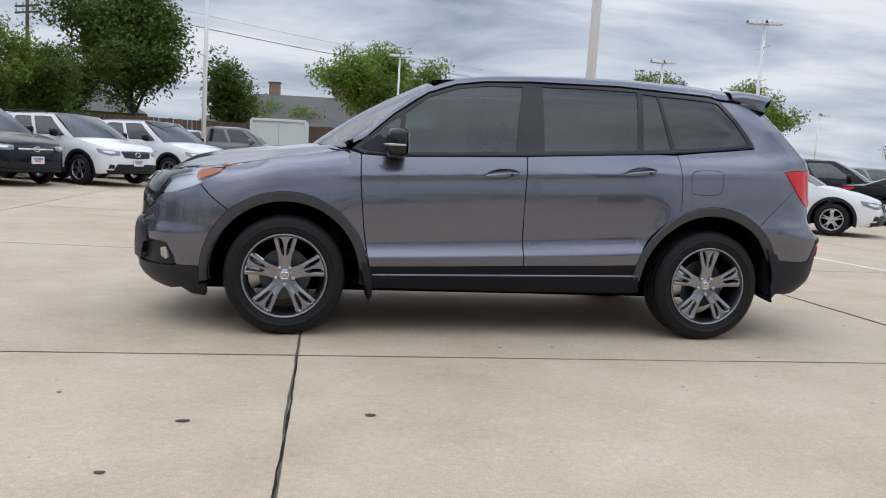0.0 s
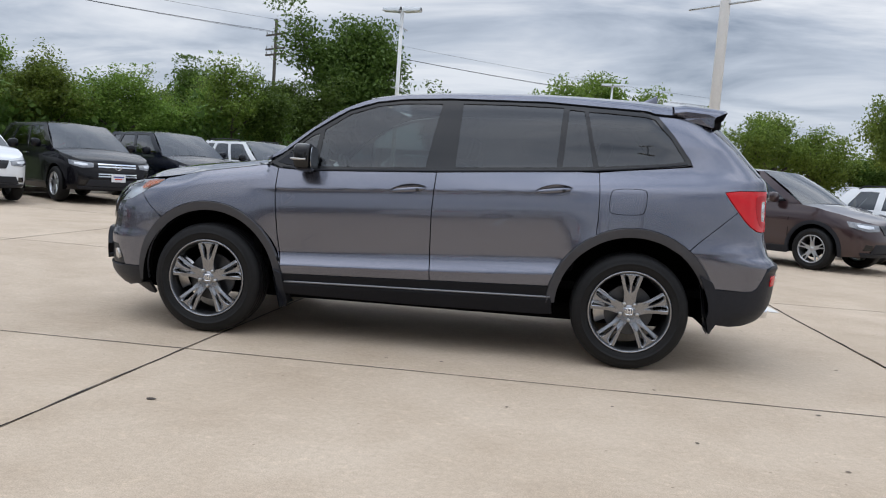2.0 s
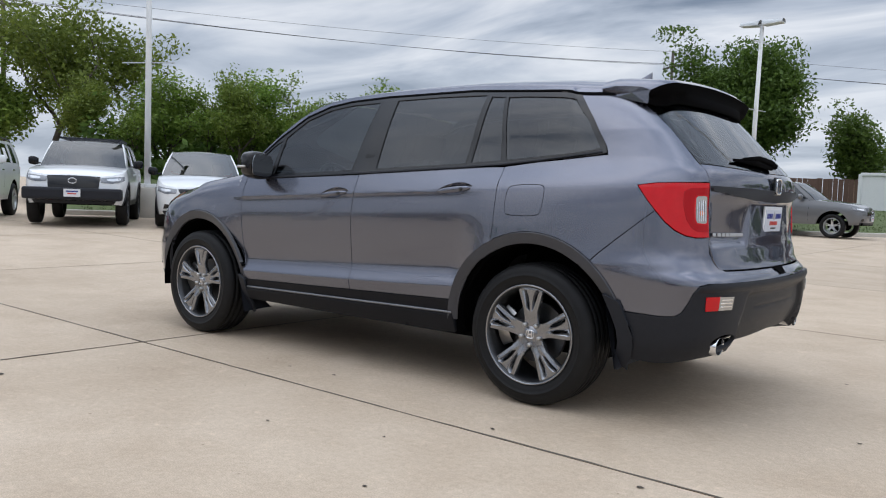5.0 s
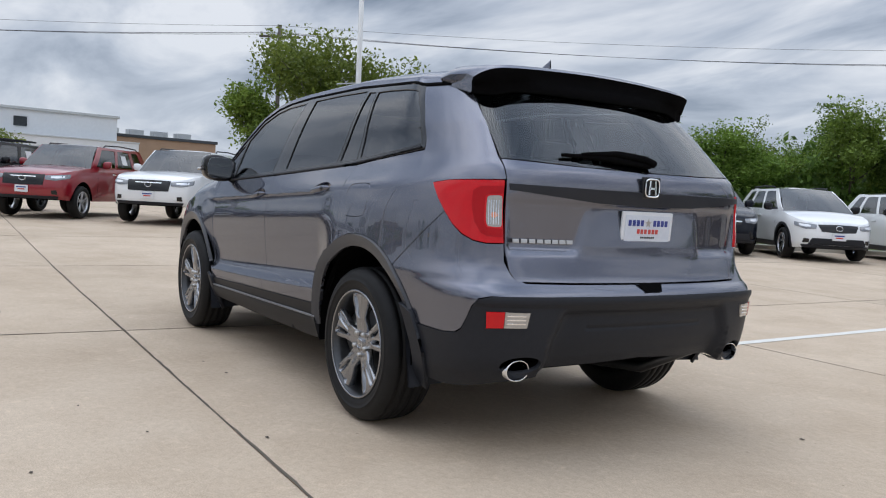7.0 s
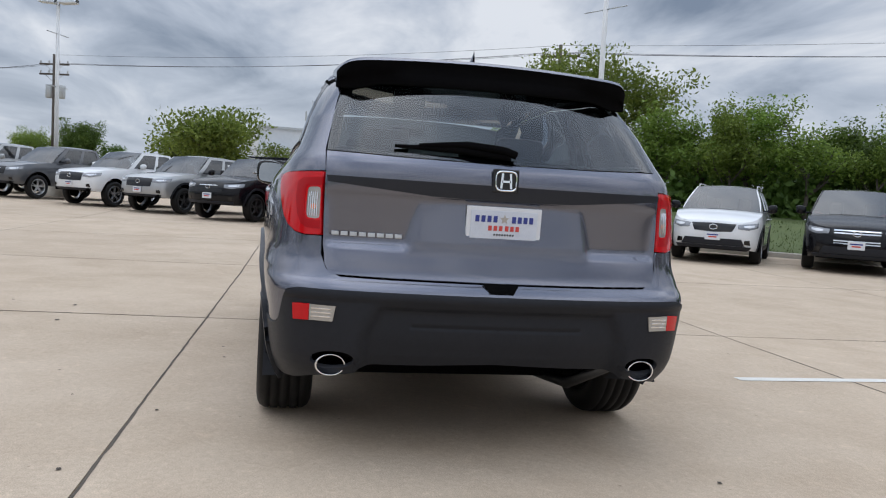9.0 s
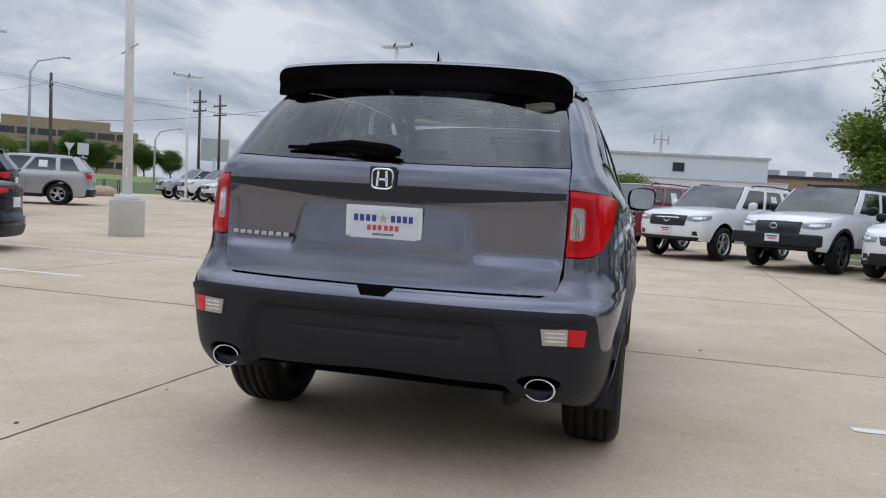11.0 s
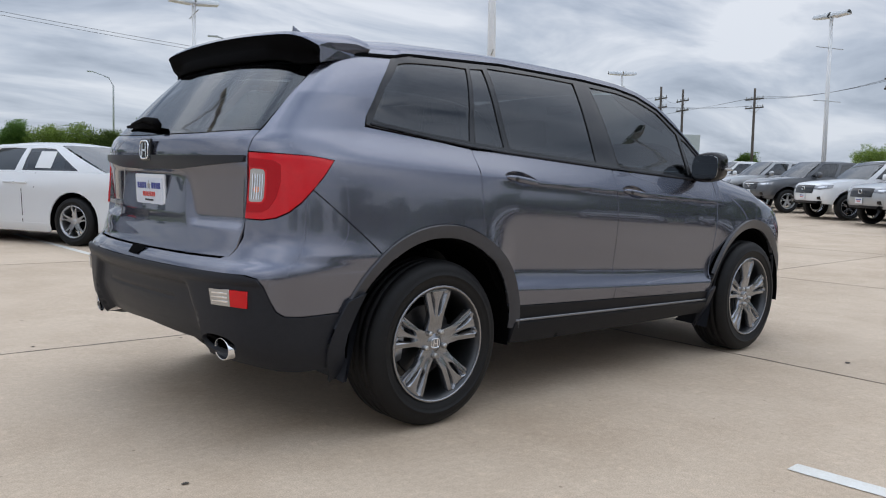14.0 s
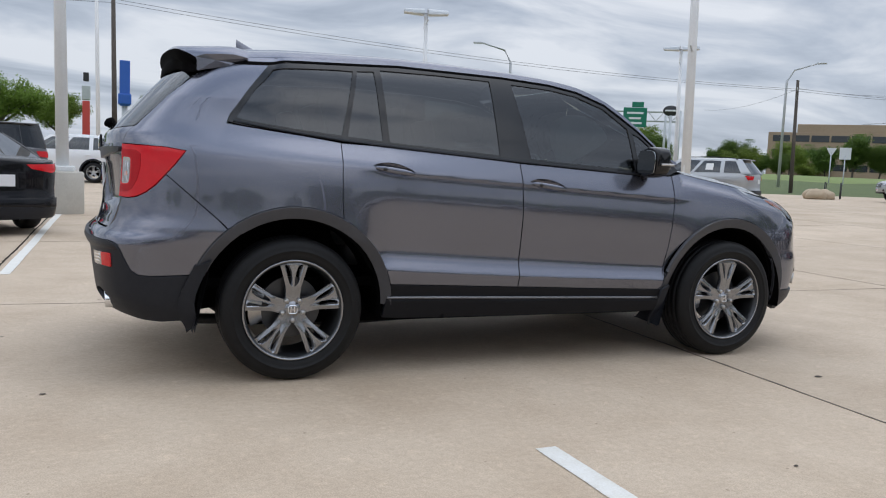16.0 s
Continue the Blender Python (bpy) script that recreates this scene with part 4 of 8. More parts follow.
def handle(door, fn, S, cup, x0, x1, z):
    cx = (x0 + x1) / 2
    half = (x1 - x0) / 2 - .004
    a0, a1 = S.at_x(x0, z), S.at_x(x1, z)
    side = 1 if fn(np.array([a0]), np.array([z]))[0][1] > 0 else -1
    base = fn(np.array([(a0 + a1) / 2]), np.array([z]))[0]
    def bowl(a, w):
        u = (a - (a0 + a1) / 2) / ((a1 - a0) / 2 + .004)
        v = (w - z - .003 - .016 * u) / .034
        return -.034 * np.clip(1 - u * u - v * v, 0, 1) ** .7
    skin("handle_cup", fn, cup, M_HERO, door, step=.008, depth=0, out_from=(0, 0, .75), disp=bowl)
    v, f = [], []
    n, m = 24, 12
    for i in range(n + 1):
        s = -1 + 2 * i / n
        x = cx + half * s
        bow = math.sqrt(max(0, 1 - abs(s) ** 2.6))
        y = base[1] + side * (-.004 + .022 * bow)
        for k in range(m):
            t = 2 * math.pi * k / m
            v.append((x, y + .010 * math.cos(t) * (.25 + .75 * bow), z - .004 + .014 * s + .0165 * math.sin(t) * (.12 + .88 * bow)))
    for i in range(n):
        for k in range(m):
            p, q = i * m + k, i * m + (k + 1) % m
            f.append((p, q, q + m, p + m))
    add_mesh("door_handle", v, f, M_HERO, door)
    v, f = lathe([(.0, .0), (.010, .0), (.012, -.006)], 14)
    add_mesh("handle_keyhole", [(a + x1 - .055, side * (b + abs(base[1]) + .029), c + z + .002) for a, b, c in v], f, M_GLOSSBLK, door)


def screen(u, v):
    """The windscreen: u from side to side, v from cowl to roof."""
    b = np.array((-1.275 + .215 * u * u, .835 * u, 1.218 - .03 * u * u))
    t = np.array((-.475 + .135 * u * u, .685 * u, 1.692 - .050 * abs(u) ** 2.4))
    p = b + (t - b) * v
    bulge = .030 * math.sin(math.pi * min(1, max(0, v)))
    return tuple(p + np.array((-bulge * .6, 0, bulge * .8)))


roof_mid = curve((-.50, 1.688), (-.35, 1.712), (-.157, 1.738), (.244, 1.768), (.866, 1.785), (1.295, 1.778), (1.75, 1.752), (1.95, 1.735))


def rail_height(x):
    return float(np.interp(x, [-1.06, -.7, -.3, 1.5, 1.75], [.030, .038, .042, .040, .036]))


def roof_point(x, u):
    xe = x + .13 * u * u * max(0, min(1, (.4 - x) / .9))
    ze = float(dlo_top(xe)) + rail_height(xe)
    e = HERO.point(HERO.at_x(xe, ze), ze)
    zc = float(roof_mid(x))
    k = abs(u)
    z = ze + (zc - ze) * max(0.0, 1 - k ** 3.4) ** .62
    y = e[1] * u * (1 + .012 * (1 - k ** 6))
    return (e[0] * k ** 3 + x * (1 - k ** 3) if x < .3 else x, y, z)


def hero_middle():
    S = HERO
    def fn(a, z):
        return S.point(a, z, 1)
    P = S.path
    us = [-1, -.995, -.985, -.97, -.95, -.92, -.87, -.80, -.68, -.52, -.35, -.17, 0, .17, .35, .52, .68, .80, .87, .92, .95, .97, .985, .995, 1]
    xs = list(np.linspace(-.475, 1.70, 36))
    v = [roof_point(x, u) for x in xs for u in us]
    n = len(us)
    f = [(i * n + j, (i + 1) * n + j, (i + 1) * n + j + 1, i * n + j + 1) for i in range(len(xs) - 1) for j in range(n - 1)]
    add_mesh("roof", v, f, M_HERO, hero, outward=(.6, 0, .8))
    # bonnet
    mid = curve((-2.30, .955), (-2.24, .995), (-2.189, 1.03), (-2.084, 1.092), (-1.836, 1.150), (-1.475, 1.193), (-1.24, 1.222))
    def bonnet(a, b):
        u = -1 + 2 * b
        k = abs(u)
        x = -2.27 + 1.03 * a
        xe = x + .10 * k * k * (1 - a) + .20 * k * k * a
        ze = float(hood_edge(xe))
        e = S.point(S.at_x(xe, ze), ze)
        zc = float(mid(x))
        crease = .012 * math.exp(-((k - .72) / .10) ** 2)
        return (xe, e[1] * u, ze + (zc - ze) * (1 - k ** 2.4) + crease)
    add_mesh("bonnet", *grid(bonnet, 24, 24), M_HERO, hero, outward=(-1.5, 0, .3))
    add_mesh("windscreen", *grid(lambda a, b: screen(-.955 + 1.91 * a, .0 + .995 * b), 20, 12), M_SCREEN, hero, outward=(0, 0, .8))
    add_mesh("cowl", *grid(lambda a, b: tuple(np.array(screen(-1 + 2 * a, 0)) + np.array((-.06 + .07 * b, 0, -.012 - .004 * b))), 20, 2), M_BLACKPL, hero)
    # tailgate
    gate = P(("r", .70, .782), ("r", .45, .779), ("r", 0, .777), ("r", -.45, .779), ("r", -.70, .782), ("r", -.722, .82), ("r", -.733, .90), ("r", -.735, 1.10), ("r", -.734, 1.20), ("r", -.732, 1.285), ("r", -.40, 1.272), ("r", 0, 1.268), ("r", .40, 1.272), ("r", .732, 1.285), ("r", .734, 1.20), ("r", .735, 1.10), ("r", .733, .90), ("r", .722, .82))
    def shape(a, z):
        p = S.point(a, z)
        y = np.abs(p[..., 1])
        up = np.clip((z - .905) / .215, 0, 1)
        edge = .345 + .05 * (1 - up)
        wing = 1 / (1 + np.exp(-(y - edge) / .008)) / (1 + np.exp((y - .722) / .006))
        tall = 1 / (1 + np.exp(-(z - .905) / .008)) / (1 + np.exp((z - 1.120) / .004))
        ledge = np.exp(-((z - .835) / .035) ** 2) * .006
        plate_dip = 1 / (1 + np.exp((y - edge + .03) / .03)) * np.clip((z - .93) / .18, 0, 1) / (1 + np.exp((z - 1.115) / .004))
        return wing * tall * (-.006 - .024 * (1 - up)) + ledge - .014 * plate_dip
    tg = skin("tailgate", fn, gate, M_HERO, hero, step=.018, depth=.015, out_from=(0, 0, .75), disp=shape)
    band = P(("r", .722, 1.158), ("r", .30, 1.122), ("r", 0, 1.116), ("r", -.30, 1.122), ("r", -.722, 1.158), ("r", -.726, 1.183), ("r", -.3, 1.180), ("r", 0, 1.180), ("r", .3, 1.180), ("r", .726, 1.183))
    skin("tailgate_band", fn, band, M_BAND, tg, step=.03, off=.012, depth=.02, out_from=(0, 0, .75))
    # flat patch on the surface; its near-black colour paints the notch's shade
    slot = P(("r", .08, .772), ("r", .05, .737), ("r", -.05, .737), ("r", -.08, .772))
    skin("handle_notch_shade", fn, slot, M_DARK, tg, step=.03, off=.006, depth=.0, out_from=(0, 0, .75))
    rim_o = P(("r", .731, 1.290), ("r", .40, 1.277), ("r", 0, 1.273), ("r", -.40, 1.277), ("r", -.731, 1.290), ("r", -.712, 1.40), ("r", -.672, 1.55), ("r", -.645, 1.645), ("r", 0, 1.66), ("r", .645, 1.645), ("r", .672, 1.55), ("r", .712, 1.40))
    skin("rear_screen", fn, rim_o, M_SCREEN, tg, step=.05, off=.0, depth=.004, out_from=(0, 0, .75))
    skin("screen_border", fn, rim_o, M_MATTBLK, tg, holes=[P(("r", .685, 1.312), ("r", .40, 1.298), ("r", 0, 1.294), ("r", -.40, 1.298), ("r", -.690, 1.312), ("r", -.672, 1.40), ("r", -.632, 1.55), ("r", -.612, 1.60), ("r", 0, 1.62), ("r", .612, 1.60), ("r", .632, 1.55), ("r", .672, 1.40))], step=.05, off=-.006, depth=.0, out_from=(0, 0, .75))
    # wiper on the rear screen
    wp = new("rear_wiper"); wp.parent = hero
    def on(y, z, o):
        a = S.at_y(y, z)
        p, q = S.point(a, z), S.point(a, z + .01)
        d = (q - p); d /= np.linalg.norm(d)
        return tuple(p + np.array((d[2], 0, -d[0])) * o)
    v, f = tube([on(.050, 1.292, .030), on(.0, 1.308, .034), on(-.16, 1.322, .034), on(-.36, 1.316, .022)], [.017, .018, .015, .008], 10)
    add_mesh("wiper_arm", v, f, M_MATTBLK, wp)
    v, f = tube([on(.03, 1.292, .014), on(-.2, 1.312, .014), on(-.46, 1.312, .014)], [.012, .016, .007], 8)
    add_mesh("wiper_blade", v, f, M_MATTBLK, wp)
    # spoiler: painted top and black underside
    def wing(y):
        k = abs(y) / .69
        z = 1.757 - .026 * k ** 2 - .046 * k ** 24
        end = 2.016 - .045 * k * k - .085 * k ** 20
        low = 1.606 - .026 * min(1, max(0, (abs(y) - .46) / .13)) ** 2 + .008 * k ** 24
        yc = min(abs(y), .61)
        glass = float(S.point(S.at_y(yc, low), low)[0]) - .05 * max(0, (abs(y) - .45) / .24) ** 2
        lip = z - .036 + .008 * k ** 20
        return [(1.62, z - .012), (1.695, z), (1.76, z - .003), (1.84, z - .010), (end - .014, z - .022), (end, lip)], \
               [(end, lip), (end - .008, lip - .016), (end - .022, lip - .05), (min(glass, end - .02) + .012, low + .05), (glass + .014, low + .008), (glass + .008, low), (glass - .04, low + .012)]
    def spread(x, y):      # as wide as the roof where it begins
        return y * (1 + .010 * max(0.0, min(1.0, (1.99 - x) / .29)))
    ys = [-.69 * math.sin(math.pi / 2 * (1 - 2 * i / 56)) for i in range(57)]
    for nm, idx, m in (("spoiler_top", 0, M_HERO), ("spoiler_underside", 1, M_MATTBLK)):
        rows = [[(x, spread(x, y), z) for x, z in wing(y)[idx]] for y in ys]
        n = len(rows[0])
        v = [p for r in rows for p in r]
        f = [(i * n + j, (i + 1) * n + j, (i + 1) * n + j + 1, i * n + j + 1) for i in range(len(rows) - 1) for j in range(n - 1)]
        add_mesh(nm, v, f, m, hero)
    for side in (-1, 1):      # painted cheeks close the ends
        t, u = wing(.69)
        loop = [(x, spread(x, side * .69), z) for x, z in t + [u[1], u[4], u[5]]] + [(1.70, side * .684, 1.630), (1.62, side * .672, 1.640)]
        mid = [sum(p[i] for p in loop) / len(loop) for i in range(3)]
        add_mesh("spoiler_cheek", loop + [mid], [(i, (i + 1) % len(loop), len(loop)) for i in range(len(loop))], M_HERO, hero, smooth=False)
    bm = box_bm(.010, .34, .014, (1.982, 0, 1.692), .003)
    part("brake_light", bm, M_BRAKE, hero, "dark red high brake light")
    # roof aerial fin
    def fin(a, b):
        return (1.40 + .19 * a, (.035 * (1 - a) + .006 + .006 * a) * (2 * b - 1) * (1 - .3 * a), float(roof_mid(1.4 + .19 * a)) - .003 + (.100 * a ** 1.1) * (1 - abs(2 * b - 1) ** 1.6))
    add_mesh("roof_fin", *grid(fin, 10, 10), M_HERO, hero)
    # badges and plate
    bx = S.point(S.at_y(0, 1.205), 1.205)[0]
    bm = box_bm(.012, .112, .098, (bx + .008, 0, 1.203), .005)
    part("badge_plinth", bm, M_GLOSSBLK, hero)
    emblem_h(hero, bx + .019, 0, 1.203, .042, "x")
    px = 2.322
    plate = new("number_plate"); plate.parent = hero
    plate.matrix_local = pose(px, .008, 1.014, 0, 3, 0)
    part("plate_frame", box_bm(.012, .325, .162, (0, 0, 0), .006), M_PLATE, plate, "white plastic dealer plate frame")
    part("plate_panel", box_bm(.006, .288, .118, (.006, 0, .006), .002), M_PLATEGREY, plate)
    for ys, z, w, h, m in (([-.117, -.091, -.065, -.039], .030, .017, .027, M_BLUE), ([.041, .066, .091, .116], .030, .017, .027, M_BLUE),
                           ([-.060, -.037, -.014, .012, .035, .058], -.008, .015, .021, M_RED), ([-.04 + .0115 * i for i in range(8)], -.035, .007, .008, M_INK)):
        for y in ys:
            part("print_bar", box_bm(.003, w, h, (.010, y, z), .0008), m, plate)
    for y, w in ((-.105, .05), (-.0, .06), (.085, .10)):
        part("print_bar", box_bm(.003, w, .009, (.0075, y, -.0675), .0006), M_INK, plate)
    for y, z, r, m in ((.0, .030, .022, M_STEEL), (-.055, -.0675, .007, M_INK)):
        pts = [(0.0105, y + (r if i % 2 == 0 else r * .42) * math.sin(math.pi * i / 5), z + (r if i % 2 == 0 else r * .42) * math.cos(math.pi * i / 5)) for i in range(10)]
        v = pts + [(a - .004, b, c) for a, b, c in pts]
        f = [tuple(range(10))] + [(i, (i + 1) % 10, (i + 1) % 10 + 10, i + 10) for i in range(10)]
        add_mesh("print_star", v, f, m, plate, smooth=False)
    # model name on the tailgate: plain chrome bars
    for k in range(8):
        y = -.685 + .0365 * k
        a = S.at_y(abs(y), .948)
        p = S.point(a, .948, -1)
        bm = box_bm(.006, .030, .017, (p[0] - .012, y, .948), .002, Matrix.Rotation(radians(-13), 4, "Z") @ Matrix.Rotation(radians(-8), 4, "Y"))
        part("name_bar", bm, M_STEEL, hero)
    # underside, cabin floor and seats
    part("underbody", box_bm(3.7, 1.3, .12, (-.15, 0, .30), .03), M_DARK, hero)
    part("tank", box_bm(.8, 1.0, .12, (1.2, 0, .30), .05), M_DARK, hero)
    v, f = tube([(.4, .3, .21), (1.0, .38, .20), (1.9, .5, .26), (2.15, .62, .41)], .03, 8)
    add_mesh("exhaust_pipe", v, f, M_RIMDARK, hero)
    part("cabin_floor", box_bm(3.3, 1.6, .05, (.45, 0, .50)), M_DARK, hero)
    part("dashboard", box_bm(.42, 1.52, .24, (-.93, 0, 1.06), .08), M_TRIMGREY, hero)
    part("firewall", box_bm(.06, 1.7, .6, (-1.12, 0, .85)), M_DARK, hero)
    for side in (-1, 1):
        part("door_lining", box_bm(2.7, .05, .25, (.4, side * .84, 1.005), .02), M_TRIMGREY, hero)
        for x, rec in ((-.18, 14), (.80, 16)):
            seat = new("seat"); seat.parent = hero
            seat.matrix_local = pose(x, side * .38, .62)
            part("cushion", box_bm(.50, .50, .16, (0, 0, .02), .06), M_SEAT, seat, smooth=True)
            part("seat_back", box_bm(.15, .50, .62, (.30, 0, .36), .06, Matrix.Rotation(radians(rec), 4, "Y")), M_SEAT, seat, smooth=True)
            part("headrest", box_bm(.09, .27, .17, (.40, 0, .77), .04, Matrix.Rotation(radians(rec), 4, "Y")), M_SEAT, seat, smooth=True)
    part("cargo_shelf", box_bm(.7, 1.5, .04, (1.75, 0, 1.0)), M_DARK, hero)
    ring = [(0, .185 * math.cos(t), .185 * math.sin(t)) for t in np.linspace(0, 2 * math.pi, 33)]
    sw = new("steering_wheel"); sw.parent = hero
    sw.matrix_local = pose(-.60, -.38, 1.10, 0, -24, 0)
    v, f = tube(ring, .016, 8, False)
    add_mesh("wheel_rim", v, f, M_SEAT, sw)
    part("wheel_boss", box_bm(.05, .16, .12, (-.01, 0, 0), .03), M_TRIMGREY, sw)
    for t in (0, 120, 240):
        c, s = math.cos(radians(90 + t)), math.sin(radians(90 + t))
        v, f = tube([(-.01, 0, 0), (0, .18 * c, .18 * s)], .014, 6)
        add_mesh("wheel_spoke", v, f, M_TRIMGREY, sw)
    part("inside_mirror", box_bm(.03, .24, .06, (-.52, 0, 1.60), .02), M_GLOSSBLK, hero)


for side in (-1, 1):
    hero_side(side)
hero_middle()
for x, nm in ((AXF, "wheel"), (AXR, "wheel")):
    for side in (-1, 1):
        wheel(hero, x, side * .850, side, name=nm)


# ---------------------------------------------------------------- ground, slabs, kerb and grass
def concrete(name, by_object=0.05):
    """Sandy broom-finished concrete with wide stains, fine grit and small dark specks, laid out in world metres."""
    m = bpy.data.materials.new(name)
    m.use_nodes = True
    n, l = m.node_tree.nodes, m.node_tree.links
    b = n["Principled BSDF"]
    b.inputs["Roughness"].default_value = 0.8
    b.inputs["Specular IOR Level"].default_value = 0.35
    geo = n.new("ShaderNodeNewGeometry")
    def noise_at(scale, detail=5.0, rough=0.6, dist=0.0):
        t = node(n, "ShaderNodeTexNoise", Scale=scale, Detail=detail, Roughness=rough, Distortion=dist)
        l.new(geo.outputs["Position"], t.inputs["Vector"])
        return t.outputs["Fac"]
    def ramp(fac, p0, c0, p1, c1):
        r = n.new("ShaderNodeValToRGB")
        e = r.color_ramp.elements
        e[0].position, e[0].color, e[1].position, e[1].color = p0, (*c0, 1), p1, (*c1, 1)
        l.new(fac, r.inputs[0])
        return r.outputs[0]
    def times(a, c, fac=1.0):
        x = n.new("ShaderNodeMixRGB"); x.blend_type = "MULTIPLY"; x.inputs[0].default_value = fac
        l.new(a, x.inputs[1]); l.new(c, x.inputs[2])
        return x.outputs[0]
    base = ramp(noise_at(0.28, 6.0, 0.62, 0.6), 0.35, (0.505, 0.409, 0.306), 0.66, (0.580, 0.477, 0.366))
    stain = ramp(noise_at(1.1, 7.0, 0.68, 0.2), 0.33, (0.85, 0.825, 0.795), 0.58, (1, 1, 1))
    pale = ramp(noise_at(9.0, 7.0, 0.78, 0.4), 0.55, (1, 1, 1), 0.72, (1.20, 1.20, 1.19))
    mottle = ramp(noise_at(34.0, 5.0, 0.72, 0.3), 0.34, (0.90, 0.89, 0.88), 0.66, (1.08, 1.08, 1.08))
    grit = ramp(noise_at(170.0, 2.0, 0.5), 0.30, (0.82, 0.81, 0.80), 0.70, (1.12, 1.11, 1.10))
    col = times(times(times(times(base, stain), pale), mottle), grit)
    vor = node(n, "ShaderNodeTexVoronoi", Scale=5.5, Randomness=1.0)
    l.new(geo.outputs["Position"], vor.inputs["Vector"])
    col = times(col, ramp(vor.outputs["Distance"], 0.028, (0.45, 0.43, 0.40), 0.045, (1, 1, 1)), 0.75)
    if by_object:
        info = n.new("ShaderNodeObjectInfo")
        hsv = n.new("ShaderNodeHueSaturation")
        sp = n.new("ShaderNodeMapRange")
        sp.inputs["To Min"].default_value, sp.inputs["To Max"].default_value = 1 - by_object, 1 + by_object
        l.new(info.outputs["Random"], sp.inputs["Value"]); l.new(sp.outputs[0], hsv.inputs["Value"]); l.new(col, hsv.inputs["Color"])
        col = hsv.outputs[0]
    l.new(col, b.inputs["Base Color"])
    bp = n.new("ShaderNodeBump"); bp.inputs["Strength"].default_value, bp.inputs["Distance"].default_value = 0.35, 0.004
    l.new(noise_at(120.0, 4.0, 0.6), bp.inputs["Height"]); l.new(bp.outputs[0], b.inputs["Normal"])
    return m


M_CONC = concrete("sandy concrete")
M_CONCFAR = concrete("sandy concrete far", 0.0)
M_BASE = surface("grey cast concrete", (0.40, 0.37, 0.32), (0.52, 0.49, 0.43), 3.0, 0.85, bump=0.03, bump_scale=60)
M_SEAL = surface("black joint sealant", (0.008, 0.007, 0.006), (0.045, 0.038, 0.030), 14.0, 0.95, bump=0.03, bump_scale=120, spec=0.1)
M_JOINT = surface("dusty sawn joint", (0.055, 0.045, 0.035), (0.14, 0.115, 0.09), 6.0, 0.9, coords="Generated")
M_LINE = surface("worn white line paint", (0.78, 0.77, 0.73), (0.62, 0.59, 0.52), 9.0, 0.6, bump=0.01)
M_GRASS = surface("mown grass", (0.055, 0.085, 0.022), (0.115, 0.140, 0.045), 0.9, 0.9, bump=0.06, bump_scale=30, fine=0.6)
M_GRASSLIT = surface("bright mown grass", (0.13, 0.175, 0.045), (0.20, 0.25, 0.075), 0.3, 0.9, bump=0.06, bump_scale=20, fine=0.6)
M_SPOT = surface("dark spot", (0.04, 0.032, 0.026), (0.09, 0.07, 0.055), 60.0, 0.9)

PITCH, JX, JY, GAP = 4.65, -1.335, -1.475, 0.014
SKEW_X, SKEW_Y = .030, -.024        # the joints run a touch askew to the car


def lot_z(x, y):
    """The lot rises gently towards the long row of cars."""
    q = min(12.0, max(0.0, -.83 * x + .55 * y - 2.4))
    r = min(14.0, max(0.0, -.6 * x - .8 * y - 13.0))
    return .0132 * (q * q / 4 if q < 2 else q - 1) + .017 * (r * r / 4 if r < 2 else r - 1)


def joint_place(a, b):
    """A place on the slab grid, a and b in metres from its first crossing."""
    return JX + a + SKEW_X * b * (1 - min(1.0, max(0.0, a / PITCH))), JY + b + SKEW_Y * a


